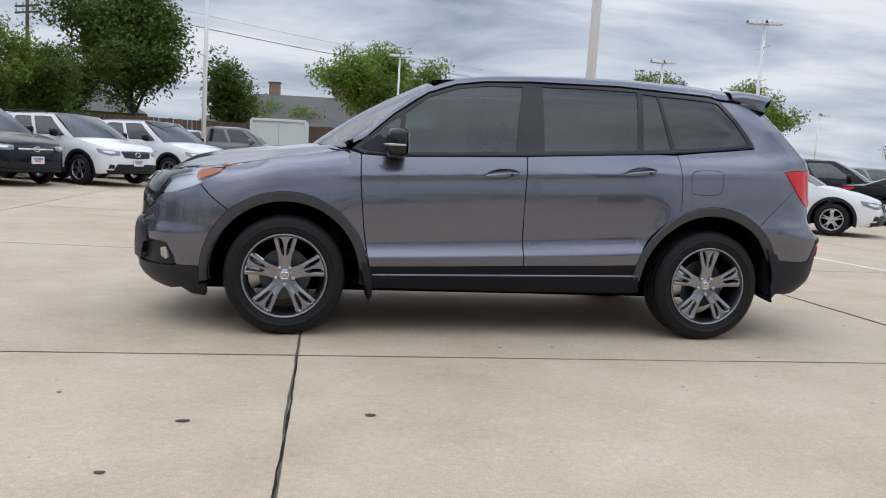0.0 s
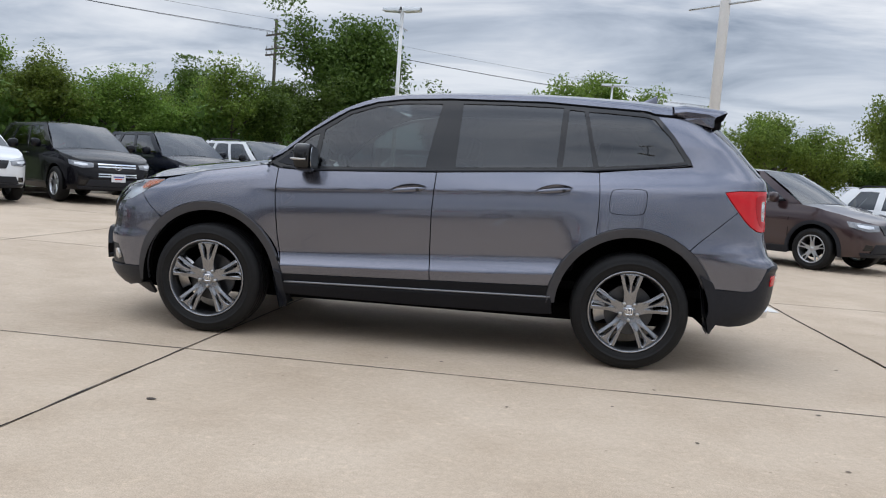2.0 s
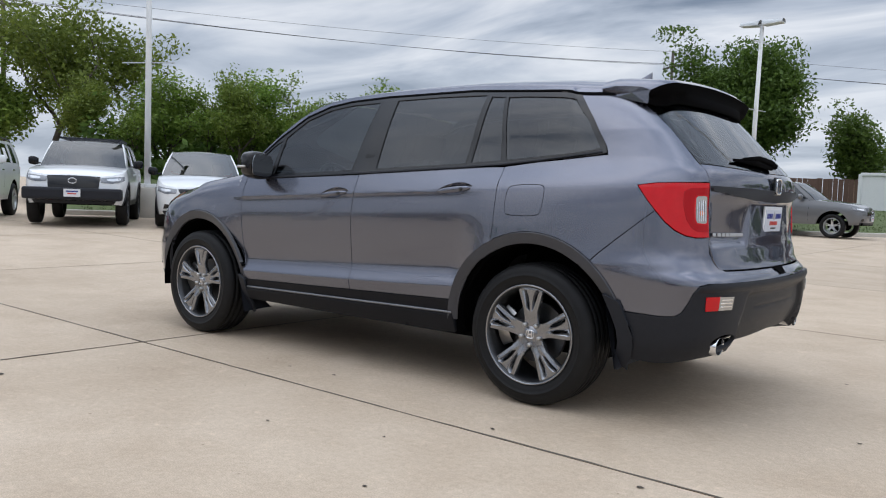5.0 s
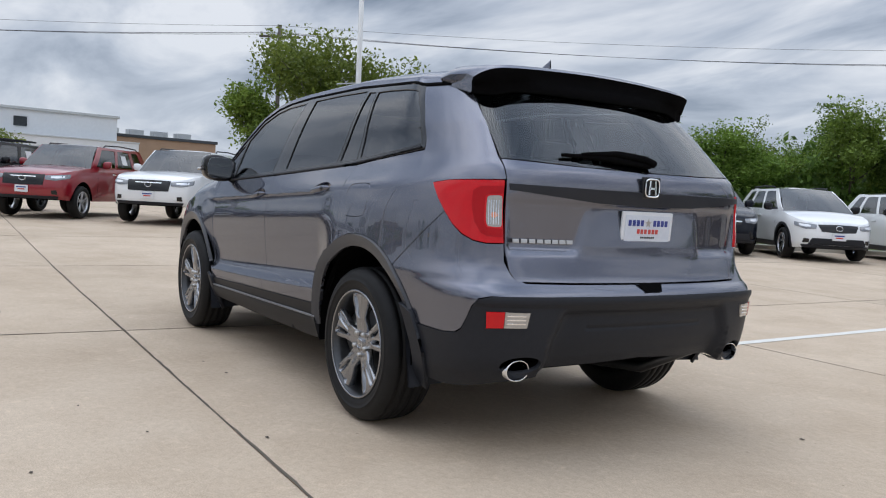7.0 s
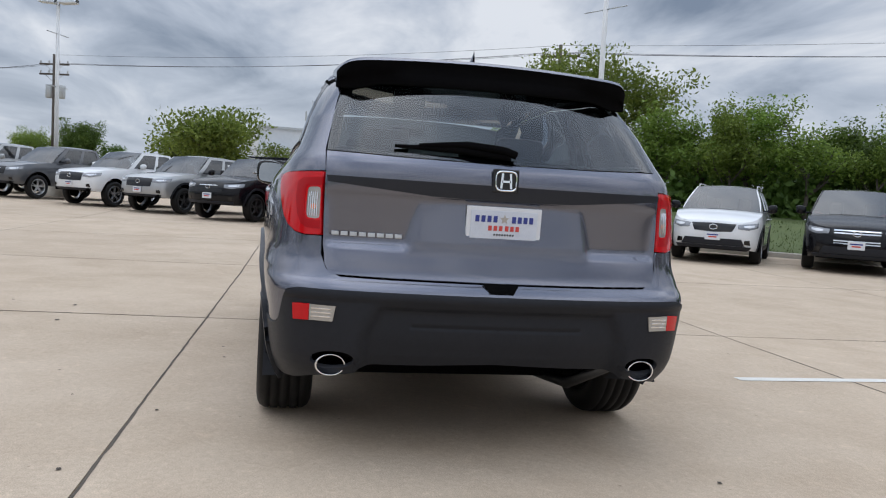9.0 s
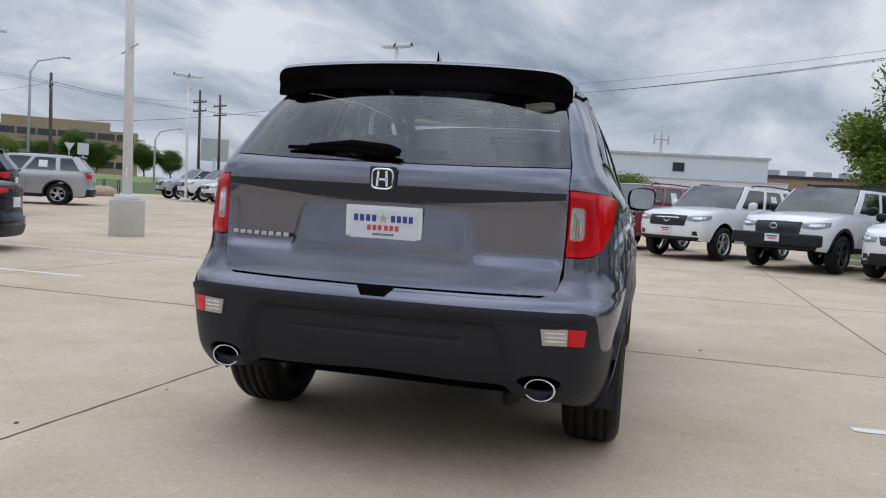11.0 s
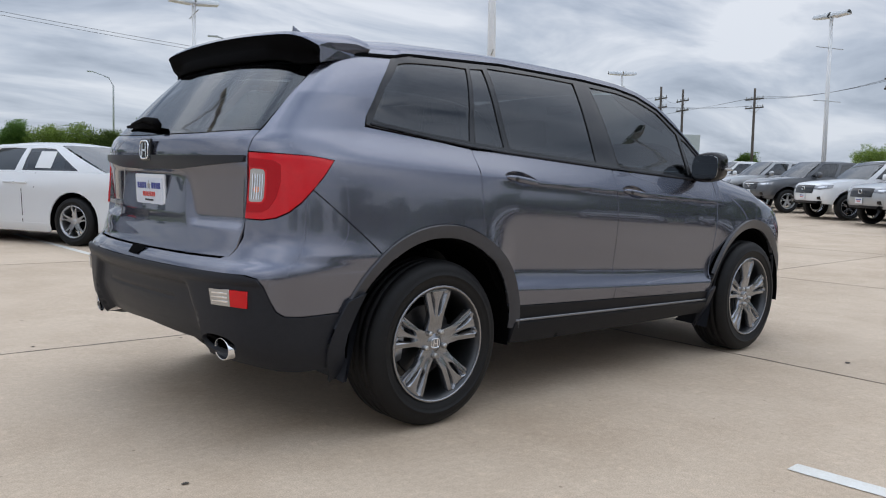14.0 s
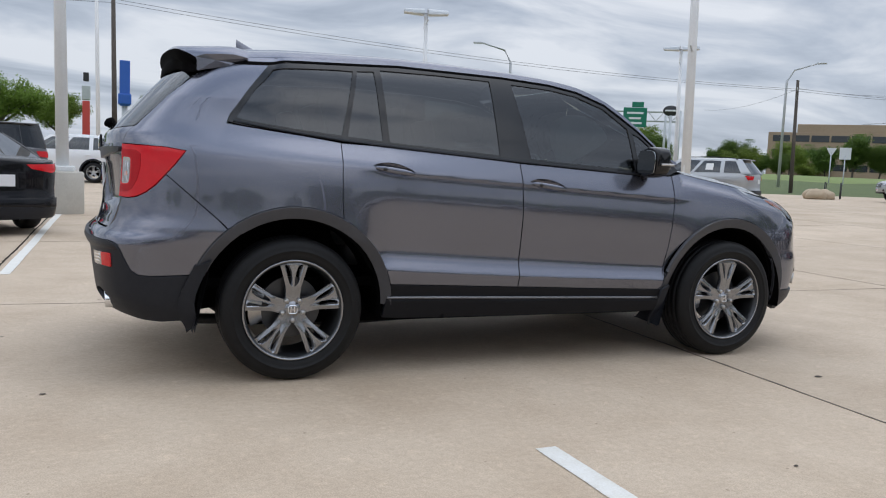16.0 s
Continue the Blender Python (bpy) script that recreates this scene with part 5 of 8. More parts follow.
def lay_ground():
    ticks = [-900, -250, -90, -60, -45] + list(range(-36, 37, 2)) + [45, 60, 90, 250, 900]
    v = [(x, y, lot_z(x, y) - .010) for x in ticks for y in ticks]
    n = len(ticks)
    f = [(i * n + j, (i + 1) * n + j, (i + 1) * n + j + 1, i * n + j + 1) for i in range(n - 1) for j in range(n - 1)]
    tagged(add_mesh("ground", v, f, M_CONCFAR), "open sandy concrete lot round the slabs", "ground", kind="structure")
    lot = thing("pavement", "sandy concrete slabs with dark joints", "pavement", kind="structure")
    ix0, ix1, iy0, iy1 = -5, 5, -5, 6
    half, m = (PITCH - GAP) / 2, 6
    for i in range(ix0, ix1):
        for j in range(iy0, iy1):
            ca, cb = PITCH * (i + .5), PITCH * (j + .5)
            vs = []
            for p in range(m + 1):
                for q in range(m + 1):
                    x, y = joint_place(ca - half + 2 * half * p / m, cb - half + 2 * half * q / m)
                    vs.append((x, y, lot_z(x, y)))
            fs = [(p * (m + 1) + q, (p + 1) * (m + 1) + q, (p + 1) * (m + 1) + q + 1, p * (m + 1) + q + 1) for p in range(m) for q in range(m)]
            edge = [q for q in range(m)] + [p * (m + 1) + m for p in range(m)] + [m * (m + 1) + q for q in range(m, 0, -1)] + [p * (m + 1) for p in range(m, 0, -1)]
            base = len(vs)
            vs += [(vs[e][0], vs[e][1], vs[e][2] - .06) for e in edge]
            fs += [(edge[e], edge[(e + 1) % len(edge)], base + (e + 1) % len(edge), base + e) for e in range(len(edge))]
            add_mesh("slab", vs, fs, M_CONC, lot, smooth=False)
    rnd = random.Random(5)
    def strip(name, a, b, width, z, material, wobble=.002):
        d = (Vector(b) - Vector(a)); n = int(d.length / .12); w = Vector((-d.y, d.x)).normalized()
        vs, fs = [], []
        drift = 0.0
        for k in range(n + 1):
            p = Vector(a) + d * k / n
            drift = drift * .85 + rnd.uniform(-wobble, wobble) * .8
            for s in (-1, 1):
                o = w * (s * width / 2 + rnd.uniform(-wobble, wobble) + drift)
                x, y = p.x + o.x, p.y + o.y
                vs.append((x, y, lot_z(x, y) + z))
        fs = [(2 * k, 2 * k + 2, 2 * k + 3, 2 * k + 1) for k in range(n)]
        return add_mesh(name, vs, fs, material, lot, smooth=False)
    a0, a1, b0, b1 = PITCH * ix0, PITCH * ix1, PITCH * iy0, PITCH * iy1
    for i in range(ix0, ix1 + 1):
        p, q = joint_place(PITCH * i, b0), joint_place(PITCH * i, b1)
        if i == 1:
            strip("sealed_joint", p, q, .022, .0022, M_SEAL, .005)
        else:
            strip("joint", p, q, .012, .0018, M_JOINT, .0035)
    for j in range(iy0, iy1 + 1):
        strip("joint", joint_place(a0, PITCH * j), joint_place(a1, PITCH * j), .013, .0014, M_JOINT, .0035)
    strip("sealed_joint", joint_place(0, -4.6), joint_place(0, 0), .0080, .0026, M_SEAL, .004)
    # painted bay lines
    for a, b in (((.60, 2.235), (.45, 7.6)), ((3.22, 2.3), (3.22, 4.75)), ((3.20, 8.6), (3.20, 12.4)), ((6.0, 4.7), (6.45, 0.0)), ((3.20, -3.2), (3.20, -14.0)), ((.275, -5.39), (.275, -10.5)), ((-2.70, -5.33), (-2.78, -10.5)), ((-5.6, -5.4), (-5.7, -10.4)), ((9.0, 4.7), (9.4, .2))):
        ob = strip("bay_line", a, b, .10, .0034, M_LINE, .003)
    # small dark spots and dead leaves
    vs, fs = [], []
    for x, y, r in ((-1.80, -2.61, .030), (-1.01, -2.55, .026), (-2.0, -3.16, .022), (1.53, -1.45, .014), (2.37, -1.68, .016), (-1.63, 1.575, .028), (2.58, .95, .016), (-.1, -1.25, .014), (.25, -1.22, .014), (1.6, -2.4, .012), (2.9, -.4, .014), (-.3, 2.7, .012),
                    (.7, -2.1, .010), (1.25, -1.9, .010), (3.0, 1.2, .018), (2.2, -2.6, .012), (-2.4, -2.2, .012), (-3.6, 1.2, .016), (3.7, -1.0, .014), (4.2, .6, .012)):
        n0 = len(vs)
        for k in range(9):
            t = 2 * math.pi * k / 9
            q = r * rnd.uniform(.62, .92)
            vs.append((x + q * math.cos(t) * 1.25, y + q * math.sin(t) * .8, .0035 + rnd.uniform(0, .0015)))
        fs.append(tuple(range(n0, n0 + 9)))
    tagged(add_mesh("dead_leaves", vs, fs, M_SPOT, None, smooth=False), "small dark dead leaves and gum spots on concrete", "debris", kind="stuff")


lay_ground()

# the kerb and the grass behind the long row of cars
ROW = Vector((.575, .818)).normalized()      # along the row
OUT = Vector((-.818, .575))                  # from the lot towards the trees


def along(s, o):
    """A place by metres along the row (0 beside the red off-roader) and metres behind its front axles."""
    p = Vector((-16.3, -0.2)) + ROW * s + OUT * o
    return p.x, p.y


def bank_z(o):
    return float(np.interp(o, [4.2, 6, 9, 14, 60], [.24, .55, 1.0, 1.2, 1.35]))


def grass_bank():
    def kerb(a, b):
        s = 4.5 + 34 * a
        o, z = [(4.0, .08), (4.02, .26), (4.05, .28), (4.18, .28), (4.20, .22)][round(b * 4)]
        x, y = along(s, o)
        return (x, y, z)
    tagged(add_mesh("kerb", *grid(kerb, 40, 4), M_BASE, None, smooth=False), "pale concrete kerb edging the grass", "kerb", kind="structure")
    rnd = random.Random(3)
    def field(a, b):
        s, o = 4.5 + 44 * a - 2 * b, 4.16 + 45 * b ** 1.6
        x, y = along(s, o)
        return (x, y, bank_z(o) + .05 * math.sin(3 * x) * math.sin(2.3 * y))
    tagged(add_mesh("grass", *grid(field, 50, 30), M_GRASS), "mown green grass bank behind the kerb", "grass", kind="structure")
    # tufts along the near edge
    vs, fs = [], []
    for _ in range(9000):
        s, o = rnd.uniform(5, 40), 4.2 + 5.5 * rnd.random() ** 1.4
        x, y = along(s, o)
        z, h, t = bank_z(o), rnd.uniform(.04, .11), rnd.uniform(0, math.pi)
        n0 = len(vs)
        dx, dy = .012 * math.cos(t), .012 * math.sin(t)
        lx, ly = rnd.uniform(-.04, .04), rnd.uniform(-.04, .04)
        vs += [(x - dx, y - dy, z), (x + dx, y + dy, z), (x + lx, y + ly, z + h)]
        fs.append((n0, n0 + 1, n0 + 2))
    tagged(add_mesh("grass_tufts", vs, fs, M_GRASS, None, smooth=False), "short uneven grass blades on the bank", "grass", kind="stuff")


grass_bank()


def far_field():
    """The green verge and the low embankment beyond the far side of the lot."""
    near = curve((-140, -8), (-95, -22), (-72, -31), (-53, -35), (-30, -40), (0, -38), (40, -34), (90, -40), (160, -60))
    def fn(a, b):
        x = -140 + 300 * a
        d = 130 * b ** 1.8
        return (x - d * .35, float(near(x)) - d, .10 + float(np.interp(d, [0, 1, 8, 26, 34, 60, 130], [0, .05, .35, 1.55, 2.0, 2.2, 2.6])))
    tagged(add_mesh("verge", *grid(fn, 60, 24), M_GRASSLIT), "bright green grass verge and low embankment", "grass", kind="structure")
    def front(a, b):
        x = -140 + 300 * a
        return (x - 1.2 * b * 12 * .35, float(near(x)) + .4 - 19.0 * b, .30 + 1.05 * b + .10 * math.sin(x * .7) * b)
    tagged(add_mesh("rough_grass", *grid(front, 80, 6), M_GRASS), "darker rough grass along the lot's edge", "grass", kind="structure")


far_field()


# ---------------------------------------------------------------- parked cars
P_WHITE = paint("white paint", (0.78, 0.79, 0.80), 0.0, 0.3)
P_PEARL = paint("pearl white paint", (0.72, 0.73, 0.74), 0.0, 0.3)
P_BLACK = paint("black paint", (0.006, 0.006, 0.008), 0.0, 0.25)
P_NAVY = paint("blue black paint", (0.006, 0.008, 0.014), 0.0, 0.25)
for m_dark in (P_BLACK, P_NAVY):
    m_dark.node_tree.nodes["Principled BSDF"].inputs["Specular IOR Level"].default_value = 0.1
    m_dark.node_tree.nodes["Principled BSDF"].inputs["Coat Weight"].default_value = 0.38
P_RED = paint("dark red paint", (0.25, 0.006, 0.016), 0.2, 0.3)
P_SILVER = paint("silver paint", (0.42, 0.43, 0.44), 0.6, 0.35)
P_GRAPH = paint("graphite paint", (0.085, 0.09, 0.10), 0.5, 0.35)
P_BROWN = paint("plum brown paint", (0.036, 0.016, 0.018), 0.35, 0.28)
P_GREY = paint("mid grey paint", (0.16, 0.165, 0.175), 0.5, 0.35)
M_HOLO = surface("headlamp silver", (0.55, 0.57, 0.60), (0.75, 0.77, 0.80), 30.0, 0.12, 0.5, coat=1.0)
M_PARKLENS = surface("smoked headlamp lens", (0.10, 0.105, 0.115), (0.30, 0.31, 0.33), 26.0, 0.08, 0.5, coat=1.0)
M_PAPER = surface("white window sticker", (0.75, 0.75, 0.74), None, 20.0, 0.7)

# half width, overhangs, wheelbase, waist at nose, cowl and tail, roof, cabin corners (share of length), wheel radius, sill
KINDS = dict(
    crossover=dict(w=.925, fo=.93, wb=2.69, ro=.98, nose=.86, cowl=1.08, tail=1.12, roof=1.68, cab=(.26, .455, .89, .985), r=.355, sill=.27, back="hatch"),
    family=dict(w=.965, fo=.96, wb=2.79, ro=1.12, nose=.90, cowl=1.12, tail=1.16, roof=1.73, cab=(.26, .44, .90, .985), r=.37, sill=.27, back="hatch"),
    offroad=dict(w=.962, fo=.92, wb=2.79, ro=1.12, nose=1.02, cowl=1.20, tail=1.22, roof=1.80, cab=(.30, .425, .93, .985), r=.385, sill=.42, back="hatch"),
    pickup=dict(w=.955, fo=.92, wb=3.24, ro=1.24, nose=1.02, cowl=1.19, tail=1.16, roof=1.79, cab=(.275, .40, .635, .665), r=.39, sill=.44, back="bed"),
    bigpickup=dict(w=1.01, fo=1.0, wb=3.7, ro=1.25, nose=1.12, cowl=1.30, tail=1.25, roof=1.93, cab=(.27, .38, .60, .63), r=.41, sill=.48, back="bed"),
    sedan=dict(w=.92, fo=.96, wb=2.80, ro=1.10, nose=.72, cowl=.98, tail=1.02, roof=1.44, cab=(.27, .465, .69, .875), r=.34, sill=.20, back="boot"),
    wagon=dict(w=.90, fo=.90, wb=2.63, ro=1.04, nose=.74, cowl=.98, tail=1.02, roof=1.50, cab=(.27, .45, .90, .985), r=.335, sill=.22, back="hatch"),
    jeep=dict(w=.93, fo=.75, wb=2.95, ro=.90, nose=1.08, cowl=1.16, tail=1.18, roof=1.84, cab=(.345, .40, .93, .95), r=.41, sill=.50, back="hatch"),
)
WHEEL_STOCK = {}


def stock_wheel(parent, kind, x, y, side, r, material):
    key = (kind, round(r, 3), material.name)
    if key not in WHEEL_STOCK:
        WHEEL_STOCK[key] = wheel(parent, x, y, side, r, .22, r * .66, material, M_RIMDARK, 5, simple=True)
        return
    w = copy_thing(WHEEL_STOCK[key], pose(x, y, r, 0, 0, 0 if side > 0 else 180))
    w.parent = parent
    w.matrix_parent_inverse = Matrix()
    w.matrix_basis = pose(x, y, r, 0, 0, 0 if side > 0 else 180)


def parked_car(kind, label, material, x, y, heading, name="parked_car", rims=None, cladding=True, rails=False, rack=False, bars=0, sticker=False, bumper=None, plate=True, mark=0.0, category="car"):
    """A parked car with its front axle's middle at x, y and its nose towards heading (degrees from +x)."""
    k = KINDS[kind]
    w, fo, wb, ro, R = k["w"], k["fo"], k["wb"], k["ro"], k["r"]
    L = fo + wb + ro
    h = radians(heading)
    cx, cy = x - math.cos(h) * wb / 2, y - math.sin(h) * wb / 2
    car = thing(name, label, category, pose(cx, cy, lot_z(cx, cy), 0, 0, heading + 180), group="cars parked round the lot")
    xf, xr = -wb / 2 - fo, wb / 2 + ro
    def at(s):
        return xf + s * L
    boxy = kind in ("pickup", "bigpickup", "offroad", "jeep")
    c = .30 if boxy else .42
    plan = [(xf, 0), (xf + .01, .28 * w), (xf + .04, .52 * w), (xf + .10, .70 * w), (xf + .6 * c, .86 * w), (xf + 1.25 * c, .955 * w), (xf + .95, .99 * w), (0, w), (xr - .95, .995 * w), (xr - 1.2 * c, .965 * w), (xr - .55 * c, .88 * w), (xr - .10, .72 * w), (xr - .03, .5 * w), (xr, .25 * w), (xr + .004, 0)]
    zn, zc, zt = k["nose"], k["cowl"], k["tail"]
    waist = curve((xf, zn - .06), (xf + .12, zn), (xf + .5, zn + .45 * (zc - zn)), (at(k["cab"][0]), zc), (0, zc + .02), (xr - .3, zt), (xr, zt - (.05 if k["back"] == "boot" else .0)))
    sill = k["sill"]
    shell = Shell(plan, width=[(.1, .88), (sill, .945), (sill + .12, .975), (.55 * zc, .985), (zc - .22, 1.0), (zc - .10, .985), (zc + .02, .945), (zc + .2, .90)],
                  rear=[(.1, -.12), (sill, -.06), (sill + .12, .0), (sill + .26, .01), (sill + .36, -.02), (zt - .1, -.03), (zt + .1, -.06)], front=[(.1, .14), (sill, .05), (sill + .12, -.01), (sill + .26, -.02), (zn - .12, .01), (zn, .08), (zn + .2, .2)], shear=.03)
    A = R + (.10 if boxy else .07)
    axf, axr = -wb / 2, wb / 2
    P = shell.path
    a_lo = math.degrees(math.asin(max(-.9, min(.9, (sill - R) / A))))
    for side in (-1, 1):
        def fn(a, z, side=side):
            return shell.point(a, z, side)
        zl = sill + .03
        top = [("r", 0, float(waist(xr))), ("r", .6 * w, float(waist(xr - .05))), (xr - .5, float(waist(xr - .5))), (axr - .3, float(waist(axr - .3))), (0, float(waist(0))), (at(k["cab"][0]), zc), (axf, float(waist(axf))), (xf + .55, float(waist(xf + .55))), ("n", .66 * w, float(waist(xf + .1))), ("n", 0, float(waist(xf)) + .0)]
        out = P(("n", 0, zl), ("n", .6 * w, zl), *[q for q in arc(axf, R, A, 180 - a_lo, a_lo, 14)], *[q for q in arc(axr, R, A, 180 - a_lo, a_lo, 14)], ("r", .6 * w, zl + .04), ("r", 0, zl + .04), *top)
        body = skin("body_side", fn, out, material, car, step=.11, depth=.03, out_from=(0, 0, .6))
        bot = P((axf + A + .02, sill - .02), (axr - A - .02, sill - .02), (axr - A - .02, sill + .10), (axf + A + .02, sill + .10))
        skin("sill_panel", fn, bot, M_BLACKPL if cladding else material, car, step=.12, off=.006, depth=.02, out_from=(0, 0, .6))
        if cladding:
            for ax in (axf, axr):
                skin("arch_trim", fn, P(*arc(ax, R, A + .055, 180 - a_lo, a_lo, 16), *arc(ax, R, A - .005, a_lo, 180 - a_lo, 16)), M_BLACKPL, car, step=.09, off=.012, depth=.03, out_from=(0, 0, .6))
        # door seams and handles
        d0, d1, d2 = at(k["cab"][0]) + .18, at(k["cab"][1]) + .62, min(axr + .02, at(k["cab"][2]) - .25)
        for dx, zlo in ((d0, sill + .1), (d1, sill + .1), (d2, .5 * zc + .3)):
            skin("door_seam", fn, P((dx - .006, zlo), (dx + .006, zlo), (dx + .006, float(waist(dx)) - .01), (dx - .006, float(waist(dx)) - .01)), M_DARK, car, step=.2, off=.0015, depth=0, out_from=(0, 0, .6))
        for dx in (d1 - .22, d2 - .22):
            q = fn(np.array([shell.at_x(dx, zc - .12)]), np.array([zc - .12]))[0]
            part("door_handle", box_bm(.20, .03, .03, (q[0], q[1] + side * .016, q[2]), .01), M_CHROME if mark > .5 else material, car)
        # wheels and dark wells
        for ax in (axf, axr):
            stock_wheel(car, kind, ax, side * (w - .125), side, R, rims or M_ALLOY)
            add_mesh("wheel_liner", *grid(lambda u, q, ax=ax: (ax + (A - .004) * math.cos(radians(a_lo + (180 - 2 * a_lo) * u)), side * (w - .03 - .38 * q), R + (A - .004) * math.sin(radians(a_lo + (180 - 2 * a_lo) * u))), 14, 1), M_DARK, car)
        # cabin side
        b0, t0, t1, b1 = (at(s) for s in k["cab"])
        zr = k["roof"] - .05
        yb, yr = .945 * w - .015, (.76 if boxy else .70) * w
        xm, hx = (b0 + b1) / 2, (b1 - b0) / 2
        def cab(u, z, side=side):
            zb = np.asarray(waist(u))
            g = np.clip((z - zb) / (zr - zb), -.1, 1.1)
            yy = (yb - (yb - yr) * np.sign(g) * np.abs(g) ** 1.25) * (1 - .05 * np.abs((u - xm) / hx) ** 4)
            return np.stack([u, side * yy, z], -1)
        def post(s, g):
            """A place on the cabin side: s from front to rear along the slanted ends, g from waist to roof."""
            u0, u1 = b0 + (t0 - b0) * g, b1 + (t1 - b1) * g
            uu = u0 + (u1 - u0) * s
            zz = float(waist(uu))
            return (uu, zz + (zr - zz) * g)
        edge = [post(0, 0), post(.33, 0), post(.66, 0), post(1, 0), post(1, .5), post(1, 1), post(.66, 1), post(.33, 1), post(0, 1), post(0, .5)]
        edge[5] = (edge[5][0], zr); edge[8] = (edge[8][0], zr)
        cuts = dict(hatch=((.07, .37), (.40, .68), (.72, .90)), bed=((.09, .50), (.56, .93)), boot=((.10, .47), (.51, .86)))[k["back"]]
        panes = [[post(a, .06), post((a + b) / 2, .06), post(b, .06), post(b - .01, .88), post((a + b) / 2, .90), post(a + .01, .88)] for a, b in cuts]
        skin("cabin_side", cab, edge, material, car, holes=panes, step=.12, depth=.03, out_from=(xm, 0, 1))
        for i, pane in enumerate(panes):
            ob = skin("side_window", cab, pane, M_PARKGLASS, car, step=.15, off=-.012, depth=0, out_from=(xm, 0, 1))
            if sticker and i == 1:
                mx, mz = np.mean(pane, 0)
                st = skin("window_sticker", cab, [(mx - .14, mz - .12), (mx + .14, mz - .12), (mx + .14, mz + .12), (mx - .14, mz + .12)], M_PAPER, car, step=.2, off=-.006, depth=0, out_from=(xm, 0, 1))
        # mirror
        mz = zc + .10
        mm = new("door_mirror"); mm.parent = car
        mm.matrix_local = pose(b0 + .42, side * (w + .10), mz)
        v, f = grid(lambda u, q: mirror_point(u, q, side), 12, 8)
        add_mesh("mirror_shell", v, f, P_BLACK if (cladding and mark < .3) else material, mm)
        part("mirror_arm", box_bm(.07, .14, .03, (0, side * -.13, -.05), .01), M_BLACKPL, mm)
        # head and tail lamps
        hz = zn - .10
        hl = P(("n", .50 * w, hz + .045), ("n", .70 * w, hz + .065), (xf + .42, hz + .10), (xf + .36, hz + .01), ("n", .74 * w, hz - .055), ("n", .52 * w, hz - .04))
        lamp = skin("headlamp", fn, hl, M_PARKLENS, car, step=.06, off=.012, depth=.03, out_from=(0, 0, .6))
        inner = [(p[0] * .5 + np.mean(hl, 0)[0] * .5, p[1] * .42 + np.mean(hl, 0)[1] * .58) for p in hl]
        skin("lamp_core", fn, inner, M_HOLO, lamp, step=.06, off=.0145, depth=.002, out_from=(0, 0, .6))
        fz = sill + .18
        skin("fog_lamp", fn, P(("n", .66 * w, fz + .04), ("n", .76 * w, fz + .05), ("n", .78 * w, fz - .05), ("n", .66 * w, fz - .04)), M_GLOSSBLK, car, step=.08, off=.01, depth=.02, out_from=(0, 0, .6))
        tz = zt - .06
        if k["back"] == "boot":      # slim lamps that wrap round the corner
            tl = P(("r", .34 * w, tz - .01), ("r", .74 * w, tz), (xr - .40, tz + .015), (xr - .34, tz - .05), ("r", .76 * w, tz - .12), ("r", .42 * w, tz - .07))
        elif k["back"] == "bed":
            tl = P(("r", .78 * w, tz), (xr - .12, tz), (xr - .12, tz - .34), ("r", .80 * w, tz - .34))
        else:
            tl = P(("r", .52 * w, tz), (xr - .30, tz), (xr - .20, tz - .16), ("r", .60 * w, tz - .14))
        skin("tail_lamp", fn, tl, M_REDLENS, car, step=.07, off=.012, depth=.02, out_from=(0, 0, .6))
        if rails:
            pts = [(post(s, 1)[0], side * yr * .98, k["roof"] - .055 + .085 * math.sin(math.pi * min(1, max(0, t))) ** .35) for s, t in ((.12, 0), (.16, .12), (.5, .5), (.88, .88), (.93, 1))]
            add_mesh("roof_rail", *tube(pts, .017, 6), M_BLACKPL if material is not P_PEARL else M_STEEL, car)
    # top deck of the lower body
    stations = [shell.end * i / 44 for i in range(45)]
    cab_end = b1 + .03
    edge_a, edge_z = np.array(sorted(P(*top))).T
    def deck(i, u):
        a = stations[i]
        xx = float(shell.point(a, zc)[0])
        e = shell.point(a, float(np.interp(a, edge_a, edge_z)))
        crown = .05 * min(1, abs(e[1]) / .5)
        z = e[2] + crown * (1 - u * u)
        if k["back"] == "bed" and xx > cab_end and xx < xr - .06 and abs(u) < .93:
            z = e[2] - .45
        return (e[0], e[1] * u, z)
    us = [-1, -.94, -.92, -.7, -.35, 0, .35, .7, .92, .94, 1]
    n = len(us)
    v = [deck(i, u) for i in range(45) for u in us]
    f = [(i * n + j, (i + 1) * n + j, (i + 1) * n + j + 1, i * n + j + 1) for i in range(44) for j in range(n - 1)]
    add_mesh("bonnet_and_deck", v, f, material, car)
    # roof, screens
    zr = k["roof"] - .05
    def roof(a, b):
        u = -1 + 2 * b
        xx = t0 + (t1 - t0) * a
        yy = yr * (1 - .05 * abs((xx - xm) / hx) ** 4)
        return (xx - (.05 * (1 - u * u) if a < .01 else 0), yy * u, zr + (.05 * (1 - (2 * a - 1) ** 4) + .012) * (1 - abs(u) ** 2.5))
    add_mesh("roof", *grid(roof, 10, 10), material, car)
    def ws(a, b):
        u = -1 + 2 * a
        p0 = np.array((b0 - .10 * (1 - u * u) , yb * .95 * u, zc + .045 * (1 - u * u)))
        p1 = np.array((t0 - .05 * (1 - u * u), yr * .95 * u, zr + .012 * (1 - abs(u) ** 2.5)))
        return tuple(p0 + (p1 - p0) * b + np.array((-.02, 0, .02)) * math.sin(math.pi * b))
    add_mesh("windscreen", *grid(ws, 10, 6), M_PARKGLASS, car, outward=(xm, 0, zc))
